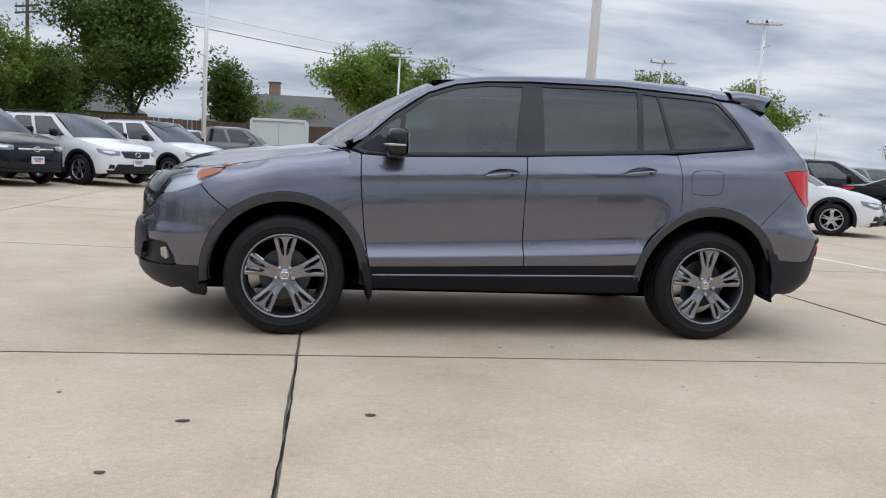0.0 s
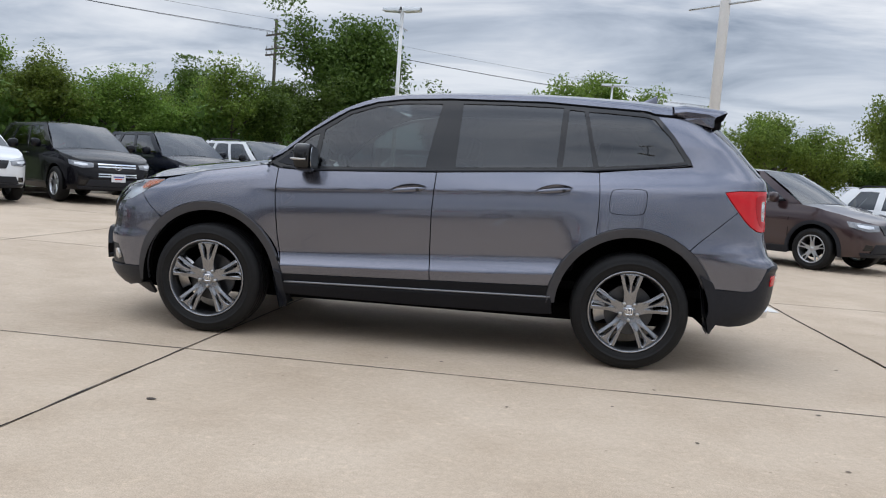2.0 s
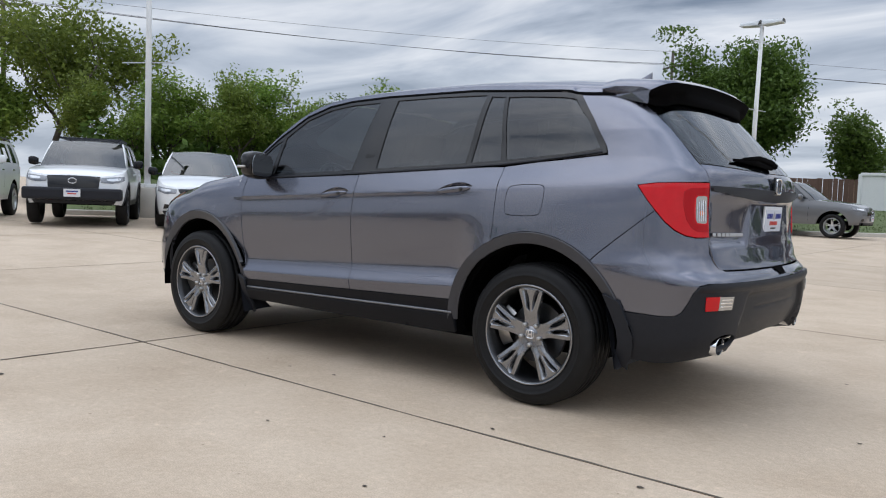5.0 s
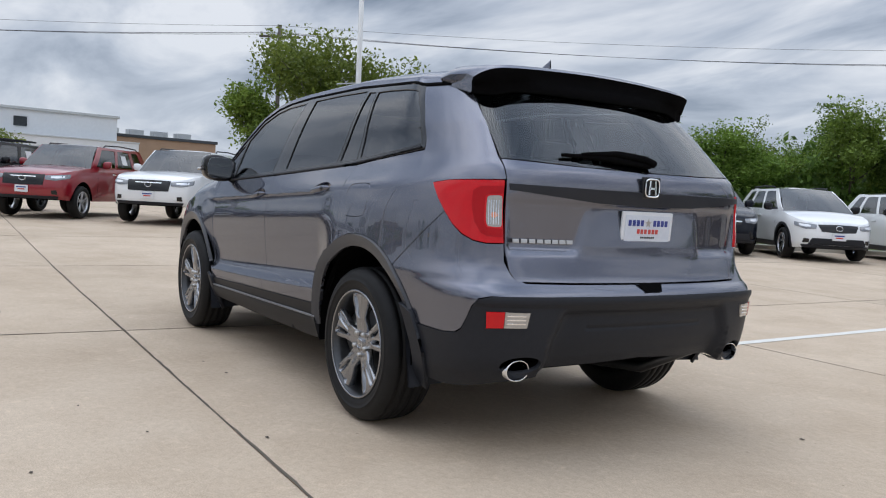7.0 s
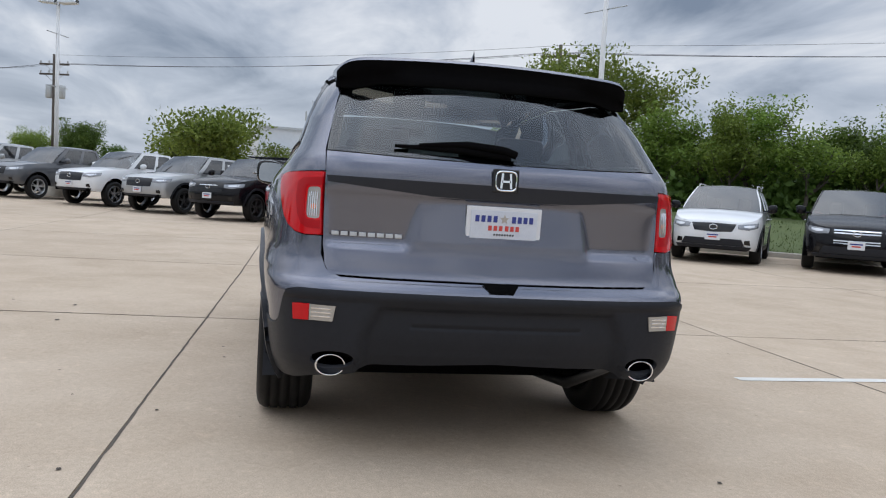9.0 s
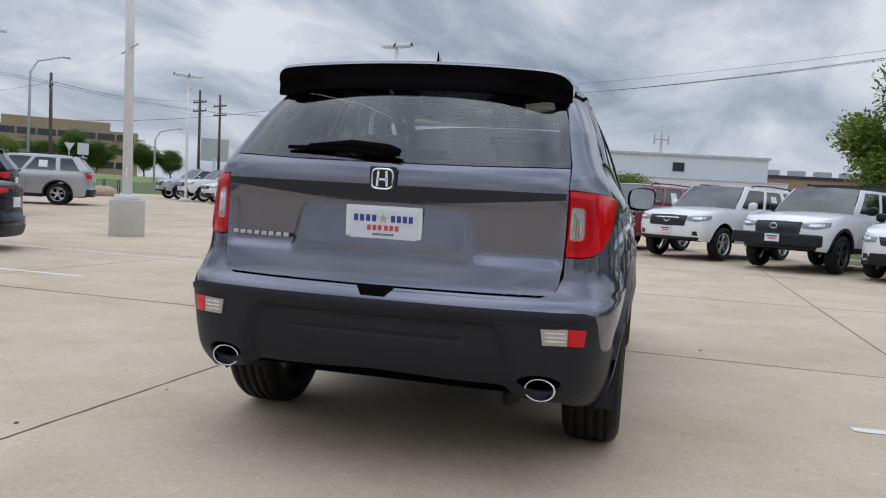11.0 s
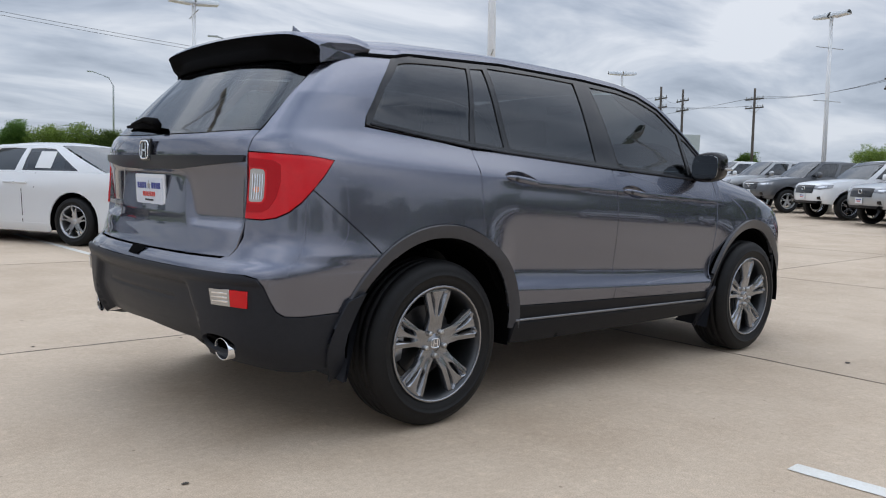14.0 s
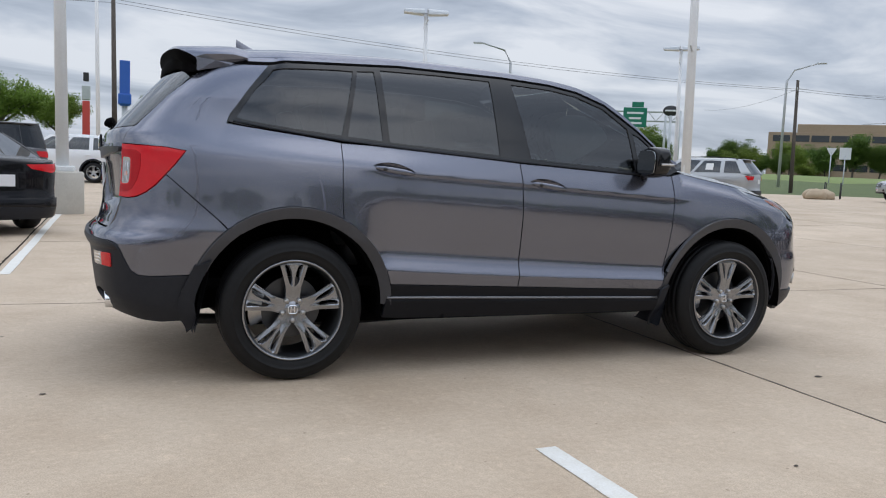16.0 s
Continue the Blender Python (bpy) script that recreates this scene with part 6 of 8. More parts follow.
    zb1 = float(waist(b1))
    def rs(a, b):
        u = -1 + 2 * a
        p0 = np.array((b1 + .04 * (1 - u * u), yb * .92 * u, zb1 + .03 * (1 - u * u)))
        p1 = np.array((t1 + .04 * (1 - u * u), yr * .94 * u, zr + .012 * (1 - abs(u) ** 2.5)))
        return tuple(p0 + (p1 - p0) * b)
    add_mesh("rear_screen", *grid(rs, 8, 5), M_PARKGLASS, car, outward=(xm, 0, zc))
    if k["back"] == "hatch":
        part("rear_spoiler", box_bm(.20, yr * 1.7, .03, (t1 + .06, 0, zr + .015), .012), material, car)
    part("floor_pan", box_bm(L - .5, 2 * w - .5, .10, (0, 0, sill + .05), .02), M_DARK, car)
    # added near-black plate: the dim cabin's shade is put into its colour
    part("cabin_shade_plate", box_bm((b1 - b0) * .8, 1.5 * w, .06, (xm, 0, zc - .12), .02), M_DARK, car)
    for sx in (t0 + .35, t0 + 1.15):
        if sx < t1 - .1:
            for sy in (-.36, .36):
                part("headrest", box_bm(.12, .26, .40, (sx, sy, zc + .12), .05, Matrix.Rotation(radians(12), 4, "Y")), M_SEAT, car)
    def fn(a, z):
        return shell.point(a, z, 1)
    def nose(name, pts, m, off, depth=.02, parent=None):
        return skin(name, fn, P(*[("n", p, q) for p, q in pts]), m, parent or car, step=.07, off=off, depth=depth, out_from=(0, 0, .6))
    hz = zn - .10
    gw = .50 * w
    if boxy:
        g = nose("grille", [(-gw, hz + .07), (0, hz + .08), (gw, hz + .07), (gw * .96, hz - .16), (0, hz - .17), (-gw * .96, hz - .16)], M_GLOSSBLK, .010)
        if bars:
            nose("grille_bar", [(-gw * .62, hz + .022), (gw * .62, hz + .022), (gw * .62, hz + .008), (-gw * .62, hz + .008)], M_CHROME, .018, .006, g)
    else:
        g = nose("grille", [(-gw * .95, hz + .05), (0, hz + .06), (gw * .95, hz + .05), (gw * .8, hz - .10), (0, hz - .12), (-gw * .8, hz - .10)], M_GLOSSBLK, .008)
        for b in range(bars):
            zb = hz - .02 - .055 * b if bars < 3 else hz + .03 - .05 * b - (.10 if b > 1 else 0)
            nose("grille_bar", [(-gw * .85, zb + .012), (gw * .85, zb + .012), (gw * .85, zb - .012), (-gw * .85, zb - .012)], M_CHROME, .016, .006, g)
    low = sill + .16
    iw = .46 if boxy else .60
    if not boxy or bumper:
        nose("lower_intake", [(-iw * w, low + .08), (iw * w, low + .08), (iw * 1.12 * w, low - .06), (-iw * 1.12 * w, low - .06)], bumper or M_BLACKPL, .010)
    nose("chin", [(-.80 * w, low - .07), (.80 * w, low - .07), (.76 * w, sill + .03), (-.76 * w, sill + .03)], M_BLACKPL, .014)
    if bumper:
        part("steel_bumper", box_bm(.24, 1.9 * w, .24, (xf - .02, 0, sill + .22), .05), bumper, car, "black steel off-road bumper")
    bx = xf - (.16 if bumper else .028)
    ring = [(bx + .015, .075 * math.cos(t), hz - .02 + .052 * math.sin(t)) for t in np.linspace(0, 2 * math.pi, 17)]
    add_mesh("badge", *tube(ring, .008, 5, False), M_CHROME, car)
    if plate:
        pz = low + .12 if not boxy else hz - .26
        fp = new("front_plate"); fp.parent = car
        fp.matrix_local = pose(bx - .008, 0, pz)
        part("plate_panel", box_bm(.014, .305, .155, (0, 0, 0), .004), M_PLATE, fp)
        for dz, ww, m in ((.03, .22, M_BLUE), (-.015, .16, M_RED)):
            part("print_bar", box_bm(.004, ww, .026, (-.0085, 0, dz), .0005), m, fp)
    rp = new("rear_plate"); rp.parent = car
    rp.matrix_local = pose(xr - .012, 0, .78 * zt if k["back"] != "boot" else .72 * zt)
    part("plate_panel", box_bm(.02, .305, .155, (0, 0, 0), .004), M_PLATE, rp)
    nose_r = P(("r", .86 * w, .30 + sill), ("r", 0, .30 + sill), ("r", -.86 * w, .30 + sill), ("r", -.84 * w, sill + .05), ("r", 0, sill + .05), ("r", .84 * w, sill + .05))
    skin("rear_bumper", fn, nose_r, M_BLACKPL if cladding else material, car, step=.1, off=.02, depth=.03, out_from=(0, 0, .6))
    if not cladding:
        skin("rear_diffuser", fn, P(("r", .80 * w, sill + .17), ("r", 0, sill + .19), ("r", -.80 * w, sill + .17), ("r", -.78 * w, sill + .04), ("r", 0, sill + .03), ("r", .78 * w, sill + .04)), M_BLACKPL, car, step=.1, off=.026, depth=.02, out_from=(0, 0, .6))
    if rack:
        rk = new("roof_rack"); rk.parent = car
        zk = k["roof"] + .05
        for sy in (-1, 1):
            part("rack_rail", box_bm(1.5, .04, .05, (xm + .1, sy * yr * .85, zk), .01), M_BLACKPL, rk)
        for i in range(6):
            part("rack_bar", box_bm(.04, yr * 1.7, .03, (xm - .6 + .28 * i, 0, zk), .008), M_BLACKPL, rk)
    return car


HEAD = -36
row = (
    ("pickup", "graphite double-cab pickup truck with alloy wheels", P_GRAPH, -23.45, -9.5, dict(bars=1, rims=M_ALLOY, cladding=False)),
    ("pickup", "white double-cab pickup truck with dark wheels", P_WHITE, -21.5, -6.75, dict(rims=M_RIM, cladding=False)),
    ("pickup", "silver double-cab pickup truck with black wheels", P_SILVER, -19.9, -4.5, dict(rims=M_RIMDARK, sticker=True)),
    ("offroad", "black boxy off-road SUV with roof rack", P_BLACK, -17.75, -2.35, dict(rims=M_RIMDARK, rack=True, bars=1, sticker=True)),
    ("offroad", "dark red boxy off-road SUV with silver wheels", P_RED, -16.3, -.25, dict(bars=1, cladding=False, sticker=True, mark=.6, rails=True)),
    ("offroad", "white boxy off-road SUV with chrome grille bar", P_WHITE, -14.65, 2.1, dict(bars=1, cladding=False, sticker=True, mark=.6, rails=True)),
    ("offroad", "white off-road SUV with black steel bumper and rack", P_WHITE, -12.75, 4.2, dict(rims=M_RIMDARK, rack=True, bumper=M_BLACKPL)),
    ("crossover", "white crossover with a wide black lower grille", P_PEARL, -11.25, 6.1, dict()),
    ("crossover", "white compact SUV with silver roof rails", P_PEARL, -10.35, 8.35, dict(rails=True)),
    ("family", "black family SUV with chrome barred grille", P_BLACK, -9.0, 10.65, dict(bars=4, mark=.6, cladding=False)),
    ("family", "black family SUV with a chrome rimmed grille", P_NAVY, -7.75, 13.15, dict(bars=1, mark=.6, cladding=False)),
    ("crossover", "white compact SUV with black roof rails", P_WHITE, -6.0, 14.85, dict(rails=True, rims=M_RIM)),
    ("crossover", "white compact SUV with grey wheels beside the grass", P_WHITE, -4.35, 17.15, dict(rims=M_RIM)),
    ("pickup", "silver double-cab pickup truck at the row's far end", P_SILVER, -25.6, -12.2, dict(bars=1, cladding=False)),
    ("pickup", "white double-cab pickup truck at the row's far end", P_WHITE, -27.5, -14.7, dict(cladding=False, sticker=True)),
    ("pickup", "silver pickup truck with silver wheels", P_SILVER, -29.6, -17.0, dict(cladding=False, sticker=True)),
    ("family", "white SUV in the far end of the row", P_PEARL, -31.6, -19.7, dict(cladding=False)),
    ("pickup", "white pickup truck near the sand bags", P_WHITE, -33.5, -22.3, dict(cladding=False, rims=M_ALLOY)),
    ("pickup", "silver pickup truck closing the row", P_SILVER, -35.4, -24.9, dict(cladding=False, bars=1)),
)
for kind, label, material, x, y, extra in row:
    parked_car(kind, label, material, x, y, HEAD, name="pickup_truck" if kind == "pickup" else "suv_parked", category="pickup truck" if kind == "pickup" else "car", **extra)
parked_car("crossover", "plum brown compact SUV with chrome trim", P_BROWN, 5.95, 8.55, -46, name="suv_parked", mark=.6)
parked_car("wagon", "white estate car with black cladding and rails", P_WHITE, 9.8, 9.4, -40, name="estate_car", rails=True)
parked_car("family", "black SUV parked behind the white estate car", P_BLACK, 15.5, 15.5, -40, name="suv_parked", cladding=False)
parked_car("sedan", "black saloon car with chrome window trim", P_BLACK, 16.4, 11.8, -40, name="saloon_car", cladding=False)
parked_car("family", "dark grey SUV standing far off", P_GREY, 24.0, 24.0, -40, name="suv_parked", cladding=False)
parked_car("family", "white SUV standing far off under trees", P_WHITE, 19.0, 27.0, -40, name="suv_parked", cladding=False)
parked_car("bigpickup", "white full-size pickup truck with black grille", P_WHITE, 5.0, 38.0, -25, name="pickup_truck", category="pickup truck", cladding=False, rims=M_ALLOY)
parked_car("bigpickup", "white full-size pickup truck beside its twin", P_WHITE, 3.0, 36.6, -25, name="pickup_truck", category="pickup truck", cladding=False, rims=M_ALLOY)
parked_car("pickup", "grey pickup truck seen from its tail", P_GREY, -2.2, 24.3, -3, name="pickup_truck", category="pickup truck", cladding=False)
parked_car("bigpickup", "white pickup truck standing by the fence", P_WHITE, -9.5, 39.5, 195, name="pickup_truck", category="pickup truck", cladding=False)
parked_car("sedan", "white saloon car with red tail lamps", P_WHITE, .75, -10.95, -60, name="saloon_car", cladding=False, sticker=True, rims=M_ALLOY)
parked_car("sedan", "blue-black saloon car with bright multi-spoke wheels", P_NAVY, -3.25, -11.75, -64, name="saloon_car", cladding=False, sticker=True, rims=M_ALLOY)
parked_car("sedan", "black saloon car with red tail lamps", P_BLACK, 5.55, -10.2, -60, name="saloon_car", cladding=False, rims=M_ALLOY)
parked_car("family", "black SUV with a dark rear spoiler", P_BLACK, -4.0, -19.0, -60, name="suv_parked", cladding=False)
parked_car("crossover", "white compact SUV near the grass verge", P_WHITE, 5.3, -27.6, -15, name="suv_parked")
parked_car("jeep", "dark off-roader with a spare wheel look", P_GRAPH, 6.4, -21.0, -60, name="suv_parked")
parked_car("family", "silver SUV with black roof rails by the verge", P_SILVER, -17.7, -21.5, -57, name="suv_parked", rails=True, sticker=True)
parked_car("family", "black SUV parked behind the saloon cars", P_BLACK, -11.0, -18.8, -60, name="suv_parked", cladding=False)


# ---------------------------------------------------------------- trees
def leaf_material(name, dark, light):
    m = bpy.data.materials.new(name)
    m.use_nodes = True
    n, l = m.node_tree.nodes, m.node_tree.links
    n.clear()
    out = n.new("ShaderNodeOutputMaterial")
    geo = n.new("ShaderNodeNewGeometry")
    tc = n.new("ShaderNodeTexCoord")
    wide = node(n, "ShaderNodeTexNoise", Scale=0.7, Detail=3.0)
    l.new(tc.outputs["Object"], wide.inputs["Vector"])
    add = n.new("ShaderNodeMath"); add.operation = "MULTIPLY_ADD"; add.inputs[1].default_value = 0.55
    l.new(geo.outputs["Random Per Island"], add.inputs[0])
    sc = n.new("ShaderNodeMath"); sc.operation = "MULTIPLY"; sc.inputs[1].default_value = 0.6
    l.new(wide.outputs["Fac"], sc.inputs[0]); l.new(sc.outputs[0], add.inputs[2])
    mix = n.new("ShaderNodeMixRGB")
    mix.inputs[1].default_value, mix.inputs[2].default_value = (*dark, 1), (*light, 1)
    l.new(add.outputs[0], mix.inputs[0])
    info = n.new("ShaderNodeObjectInfo")
    hsv = n.new("ShaderNodeHueSaturation")
    sp = n.new("ShaderNodeMapRange"); sp.inputs["To Min"].default_value, sp.inputs["To Max"].default_value = 0.80, 1.2
    hu = n.new("ShaderNodeMapRange"); hu.inputs["To Min"].default_value, hu.inputs["To Max"].default_value = 0.485, 0.515
    l.new(info.outputs["Random"], sp.inputs["Value"]); l.new(sp.outputs[0], hsv.inputs["Value"])
    l.new(info.outputs["Random"], hu.inputs["Value"]); l.new(hu.outputs[0], hsv.inputs["Hue"])
    l.new(mix.outputs[0], hsv.inputs["Color"])
    d = n.new("ShaderNodeBsdfPrincipled"); d.inputs["Roughness"].default_value = 0.55; d.inputs["Specular IOR Level"].default_value = 0.3
    t = n.new("ShaderNodeBsdfTranslucent")
    l.new(hsv.outputs[0], d.inputs["Base Color"]); l.new(hsv.outputs[0], t.inputs["Color"])
    ms = n.new("ShaderNodeMixShader"); ms.inputs[0].default_value = 0.42
    l.new(d.outputs[0], ms.inputs[1]); l.new(t.outputs[0], ms.inputs[2]); l.new(ms.outputs[0], out.inputs[0])
    return m


M_LEAF = leaf_material("spring leaves", (0.064, 0.112, 0.021), (0.255, 0.345, 0.062))
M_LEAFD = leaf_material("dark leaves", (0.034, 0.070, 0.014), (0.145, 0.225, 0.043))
M_BARK = surface("grey brown bark", (0.06, 0.048, 0.038), (0.12, 0.10, 0.085), 5.0, 0.9, bump=0.05, bump_scale=24)


def tree(seed, height, spread, leaves, leaf=.13, bare=0.0, low=.22, trunk_r=.14, material=None, name="tree", label="leafy green tree", clump=.42, puff=.55):
    """A tapered trunk with forking limbs and a loose crown of small leaves in clumps round the twigs."""
    rnd = random.Random(seed)
    root = thing(name, label, "tree")
    pieces, tips = [], []

    def limb(p, d, length, r, depth):
        pts, rad = [p], [r]
        n = 4
        for i in range(n):
            d = (d + Vector((rnd.uniform(-.22, .22), rnd.uniform(-.22, .22), rnd.uniform(-.05, .16)))).normalized()
            p = p + d * length / n
            pts.append(p); rad.append(r * (1 - .5 * (i + 1) / n))
            if depth >= 2 or (depth == 1 and i >= 1):
                tips.append((p, r))
        pieces.append(tube(pts, rad, 6 if depth else 9))
        if depth < 3:
            for k in range(rnd.choice((2, 3, 3)) + (2 if depth == 0 else 0)):
                t = rnd.uniform(.45, 1)
                q = pts[min(n, max(1, round(t * n)))]
                az = rnd.uniform(0, 2 * math.pi)
                out = Vector((math.cos(az), math.sin(az), rnd.uniform(.15, .95)))
                limb(q, (d * .5 + out * .9).normalized(), length * rnd.uniform(.55, .78), r * .5, depth + 1)
    limb(Vector((0, 0, -.1)), Vector((rnd.uniform(-.06, .06), rnd.uniform(-.06, .06), 1)), height * .42, trunk_r, 0)
    pts = np.array([tuple(p) for p, _ in tips])
    top = pts[:, 2].max()
    reach = np.hypot(pts[:, 0], pts[:, 1]).max()
    fz, fr = (height - puff * .8) / top, (spread - puff * .6) / max(reach, .1)
    scale = np.array((fr, fr, fz))
    v, f = join(*pieces)
    v = [Vector((p[0] * (1 + (fr - 1) * min(1, max(0, p[2] / (height * .3)))), p[1] * (1 + (fr - 1) * min(1, max(0, p[2] / (height * .3)))), p[2] * fz)) for p in v]
    add_mesh("trunk", v, f, M_BARK, root)
    pts = pts * scale
    pts = pts[pts[:, 2] > height * low]
    vs, fs = [], []
    centres = []
    for p in pts:
        for _ in range(2):
            centres.append(p + np.array([rnd.gauss(0, puff * .5) for _ in range(3)]) * (1, 1, .8))
    g = np.random.default_rng(seed)
    n = leaves
    c = np.array(centres)[g.integers(0, len(centres), n)]
    o = g.normal(0, 1, (n, 3))
    o *= (1.75 * g.uniform(0, 1, (n, 1)) ** .45 / np.linalg.norm(o, axis=1, keepdims=True)) * clump * (1, 1, .75)      # no stray leaves in the air
    pos = c + o
    pos[:, 2] = np.clip(pos[:, 2], height * low * .75, height * 1.02)
    nrm = g.normal(0, 1, (n, 3)) + (0, 0, .7)
    nrm /= np.linalg.norm(nrm, axis=1, keepdims=True)
    a = np.cross(nrm, g.normal(0, 1, (n, 3)))
    a /= np.linalg.norm(a, axis=1, keepdims=True) + 1e-9
    b = np.cross(nrm, a)
    s = leaf * g.uniform(.6, 1.3, (n, 1))
    quad = np.stack([pos - a * s, pos - b * s * .5 + nrm * s * .12, pos + a * s, pos + b * s * .5 + nrm * s * .12], 1).reshape(-1, 3)
    me = bpy.data.meshes.new("crown")
    me.vertices.add(4 * n); me.loops.add(4 * n); me.polygons.add(n)
    me.vertices.foreach_set("co", quad.ravel())
    me.loops.foreach_set("vertex_index", np.arange(4 * n))
    me.polygons.foreach_set("loop_start", np.arange(0, 4 * n, 4))
    me.update(); me.validate()
    me.materials.append(material or M_LEAF)
    ob = new("crown", me)
    ob.parent = root
    return root


def plant(proto, x, y, z=0.0, turn=0.0, size=1.0, tall=1.0):
    t = copy_thing(proto, pose(x, y, z, 0, 0, turn))
    t.scale = (size, size, size * tall)
    return t


W1 = tree(11, 6.8, 2.5, 9000, .10, clump=.36, label="young spring-green tree in the wood edge")
W2 = tree(12, 6.2, 2.2, 8000, .10, clump=.34, low=.15, label="bushy spring-green tree in the wood edge")
W3 = tree(13, 7.2, 2.1, 4200, .095, clump=.32, low=.35, label="thin light-leaved tree in the wood edge")
W4 = tree(14, 5.6, 2.6, 9000, .10, clump=.40, low=.12, material=M_LEAFD, label="dense dark-leaved tree in the wood edge")
rnd = random.Random(21)
firsts = dict(zip((W1, W2, W3, W4), [False] * 4))
spots = []
for i in range(19):
    s = 4.5 + 1.26 * i
    spots.append((s + rnd.uniform(-.5, .5), 13.4 + rnd.uniform(-.7, 1.0) - .02 * i))
for i in range(17):
    s = 5.0 + 1.35 * i
    spots.append((s + rnd.uniform(-.7, .7), 17.2 + rnd.uniform(-1, 1.4)))
for s, o in spots:
    proto = rnd.choice((W1, W2, W3, W3, W4, W1))
    x, y = along(s, o)
    turn, size, tall = rnd.uniform(0, 360), rnd.uniform(.50, .80), rnd.uniform(.74, .98)
    if not firsts[proto]:
        firsts[proto] = True
        proto.matrix_world = pose(x, y, bank_z(o) - .1, 0, 0, turn)
        proto.scale = (size, size, size * tall)
    else:
        plant(proto, x, y, bank_z(o) - .1, turn, size, tall)


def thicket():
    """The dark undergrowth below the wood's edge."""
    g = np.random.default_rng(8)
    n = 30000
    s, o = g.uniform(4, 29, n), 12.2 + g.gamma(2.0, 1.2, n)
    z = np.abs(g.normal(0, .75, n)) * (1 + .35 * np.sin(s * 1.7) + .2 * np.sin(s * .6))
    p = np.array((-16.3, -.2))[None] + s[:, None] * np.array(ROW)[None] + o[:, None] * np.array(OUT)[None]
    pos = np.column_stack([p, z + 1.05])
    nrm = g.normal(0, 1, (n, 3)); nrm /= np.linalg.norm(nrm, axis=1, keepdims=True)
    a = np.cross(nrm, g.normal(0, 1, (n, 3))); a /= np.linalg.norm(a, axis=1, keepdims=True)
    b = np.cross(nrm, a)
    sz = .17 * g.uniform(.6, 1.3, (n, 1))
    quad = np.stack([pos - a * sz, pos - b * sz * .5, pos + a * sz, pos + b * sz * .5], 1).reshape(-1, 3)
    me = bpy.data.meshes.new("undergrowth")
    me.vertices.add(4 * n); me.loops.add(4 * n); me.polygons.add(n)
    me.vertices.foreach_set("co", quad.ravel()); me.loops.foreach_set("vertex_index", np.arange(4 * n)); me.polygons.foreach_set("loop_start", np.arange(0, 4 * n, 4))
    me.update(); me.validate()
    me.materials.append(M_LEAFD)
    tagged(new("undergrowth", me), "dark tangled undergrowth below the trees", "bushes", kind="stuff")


thicket()
BIG = tree(31, 11.0, 5.1, 38000, .135, clump=.62, low=.14, trunk_r=.25, material=M_LEAFD, puff=1.0, label="large dark green spreading tree behind the cars")
BIG.matrix_world = pose(-11.0, 44.8, .3)
ROUND = tree(32, 9.0, 5.0, 24000, .13, clump=.6, low=.25, trunk_r=.25, puff=.8, label="broad round green tree by the fence")
ROUND.matrix_world = pose(4.2, 55, .5)
OPENT = tree(33, 8.6, 5.4, 15000, .11, clump=.50, low=.06, trunk_r=.16, puff=.9, label="loose feathery green tree beside the lamp post")
OPENT.matrix_world = pose(-30.0, 12.0, .3)
LOWT = tree(34, 5.2, 4.2, 15000, .115, clump=.5, low=.1, puff=.8, label="low wide green tree near the store")
LOWT.matrix_world = pose(-39.2, -6.4, 0)
for proto, x, y, z, turn, size, tall in (
        (LOWT, -39.5, -1.6, 0, 80, .72, .95), (BIG, -55.5, -14.9, 0, 30, .46, 1.0), (BIG, -56.5, -12.6, 0, 130, .36, .9), (OPENT, -57.9, -19.2, 0, 30, .55, .95), (BIG, -39, -97, 1.5, 10, .8, .85), (BIG, -43.5, -95, 1.5, 70, .9, .85), (BIG, -47, -93, 1.5, 140, .72, .85), (LOWT, -53, -89, 1.5, 20, .8, .9), (W2, -25.0, 17.5, .9, 50, .7, .8), (W2, -30.6, 10.2, .3, 40, 1.08, .86), (BIG, -18, -84, .6, 40, .55, .8), (LOWT, -22.5, -83, .6, 10, .9, 1.0), (BIG, -26.5, -81, .6, 140, .5, .8), (LOWT, -14, -86, .6, 190, .9, .95),
        (ROUND, 19.8, 39.8, .1, 60, .64, 1.18), (ROUND, 23.9, 38.2, .1, 160, .66, 1.05), (LOWT, 31, 52, .2, 20, 1.0, 1.2), (BIG, 46, 50, .2, 20, .6, .75), (ROUND, 12.0, 59, .2, 200, .74, 1.1), (ROUND, 17.8, 58, .2, 20, .82, 1.0), (W4, -4.6, 47, .4, 100, 1.35, .88), (BIG, -18.5, 38, .5, 77, .75, .72), (BIG, -15.0, 41, .5, 150, .72, .75),
        (LOWT, -3.5, 62, .2, 10, .9, 1.1), (LOWT, 13.5, 64, .2, 30, 1.0, 1.0), (BIG, 18.0, 66, .2, 100, .62, .72), (LOWT, 22.0, 63, .2, 200, 1.05, 1.1), (BIG, 26.5, 62, .2, 250, .6, .74), (LOWT, 30.5, 60, .2, 300, 1.0, 1.05), (LOWT, 35.0, 57, .2, 70, 1.1, 1.0)):
    plant(proto, x, y, z, turn, size, tall)
BARE = tree(35, 5.5, 1.8, 1, .02, clump=.1, label="bare leafless tree far off")
BARE.matrix_world = pose(33, 37, 0)
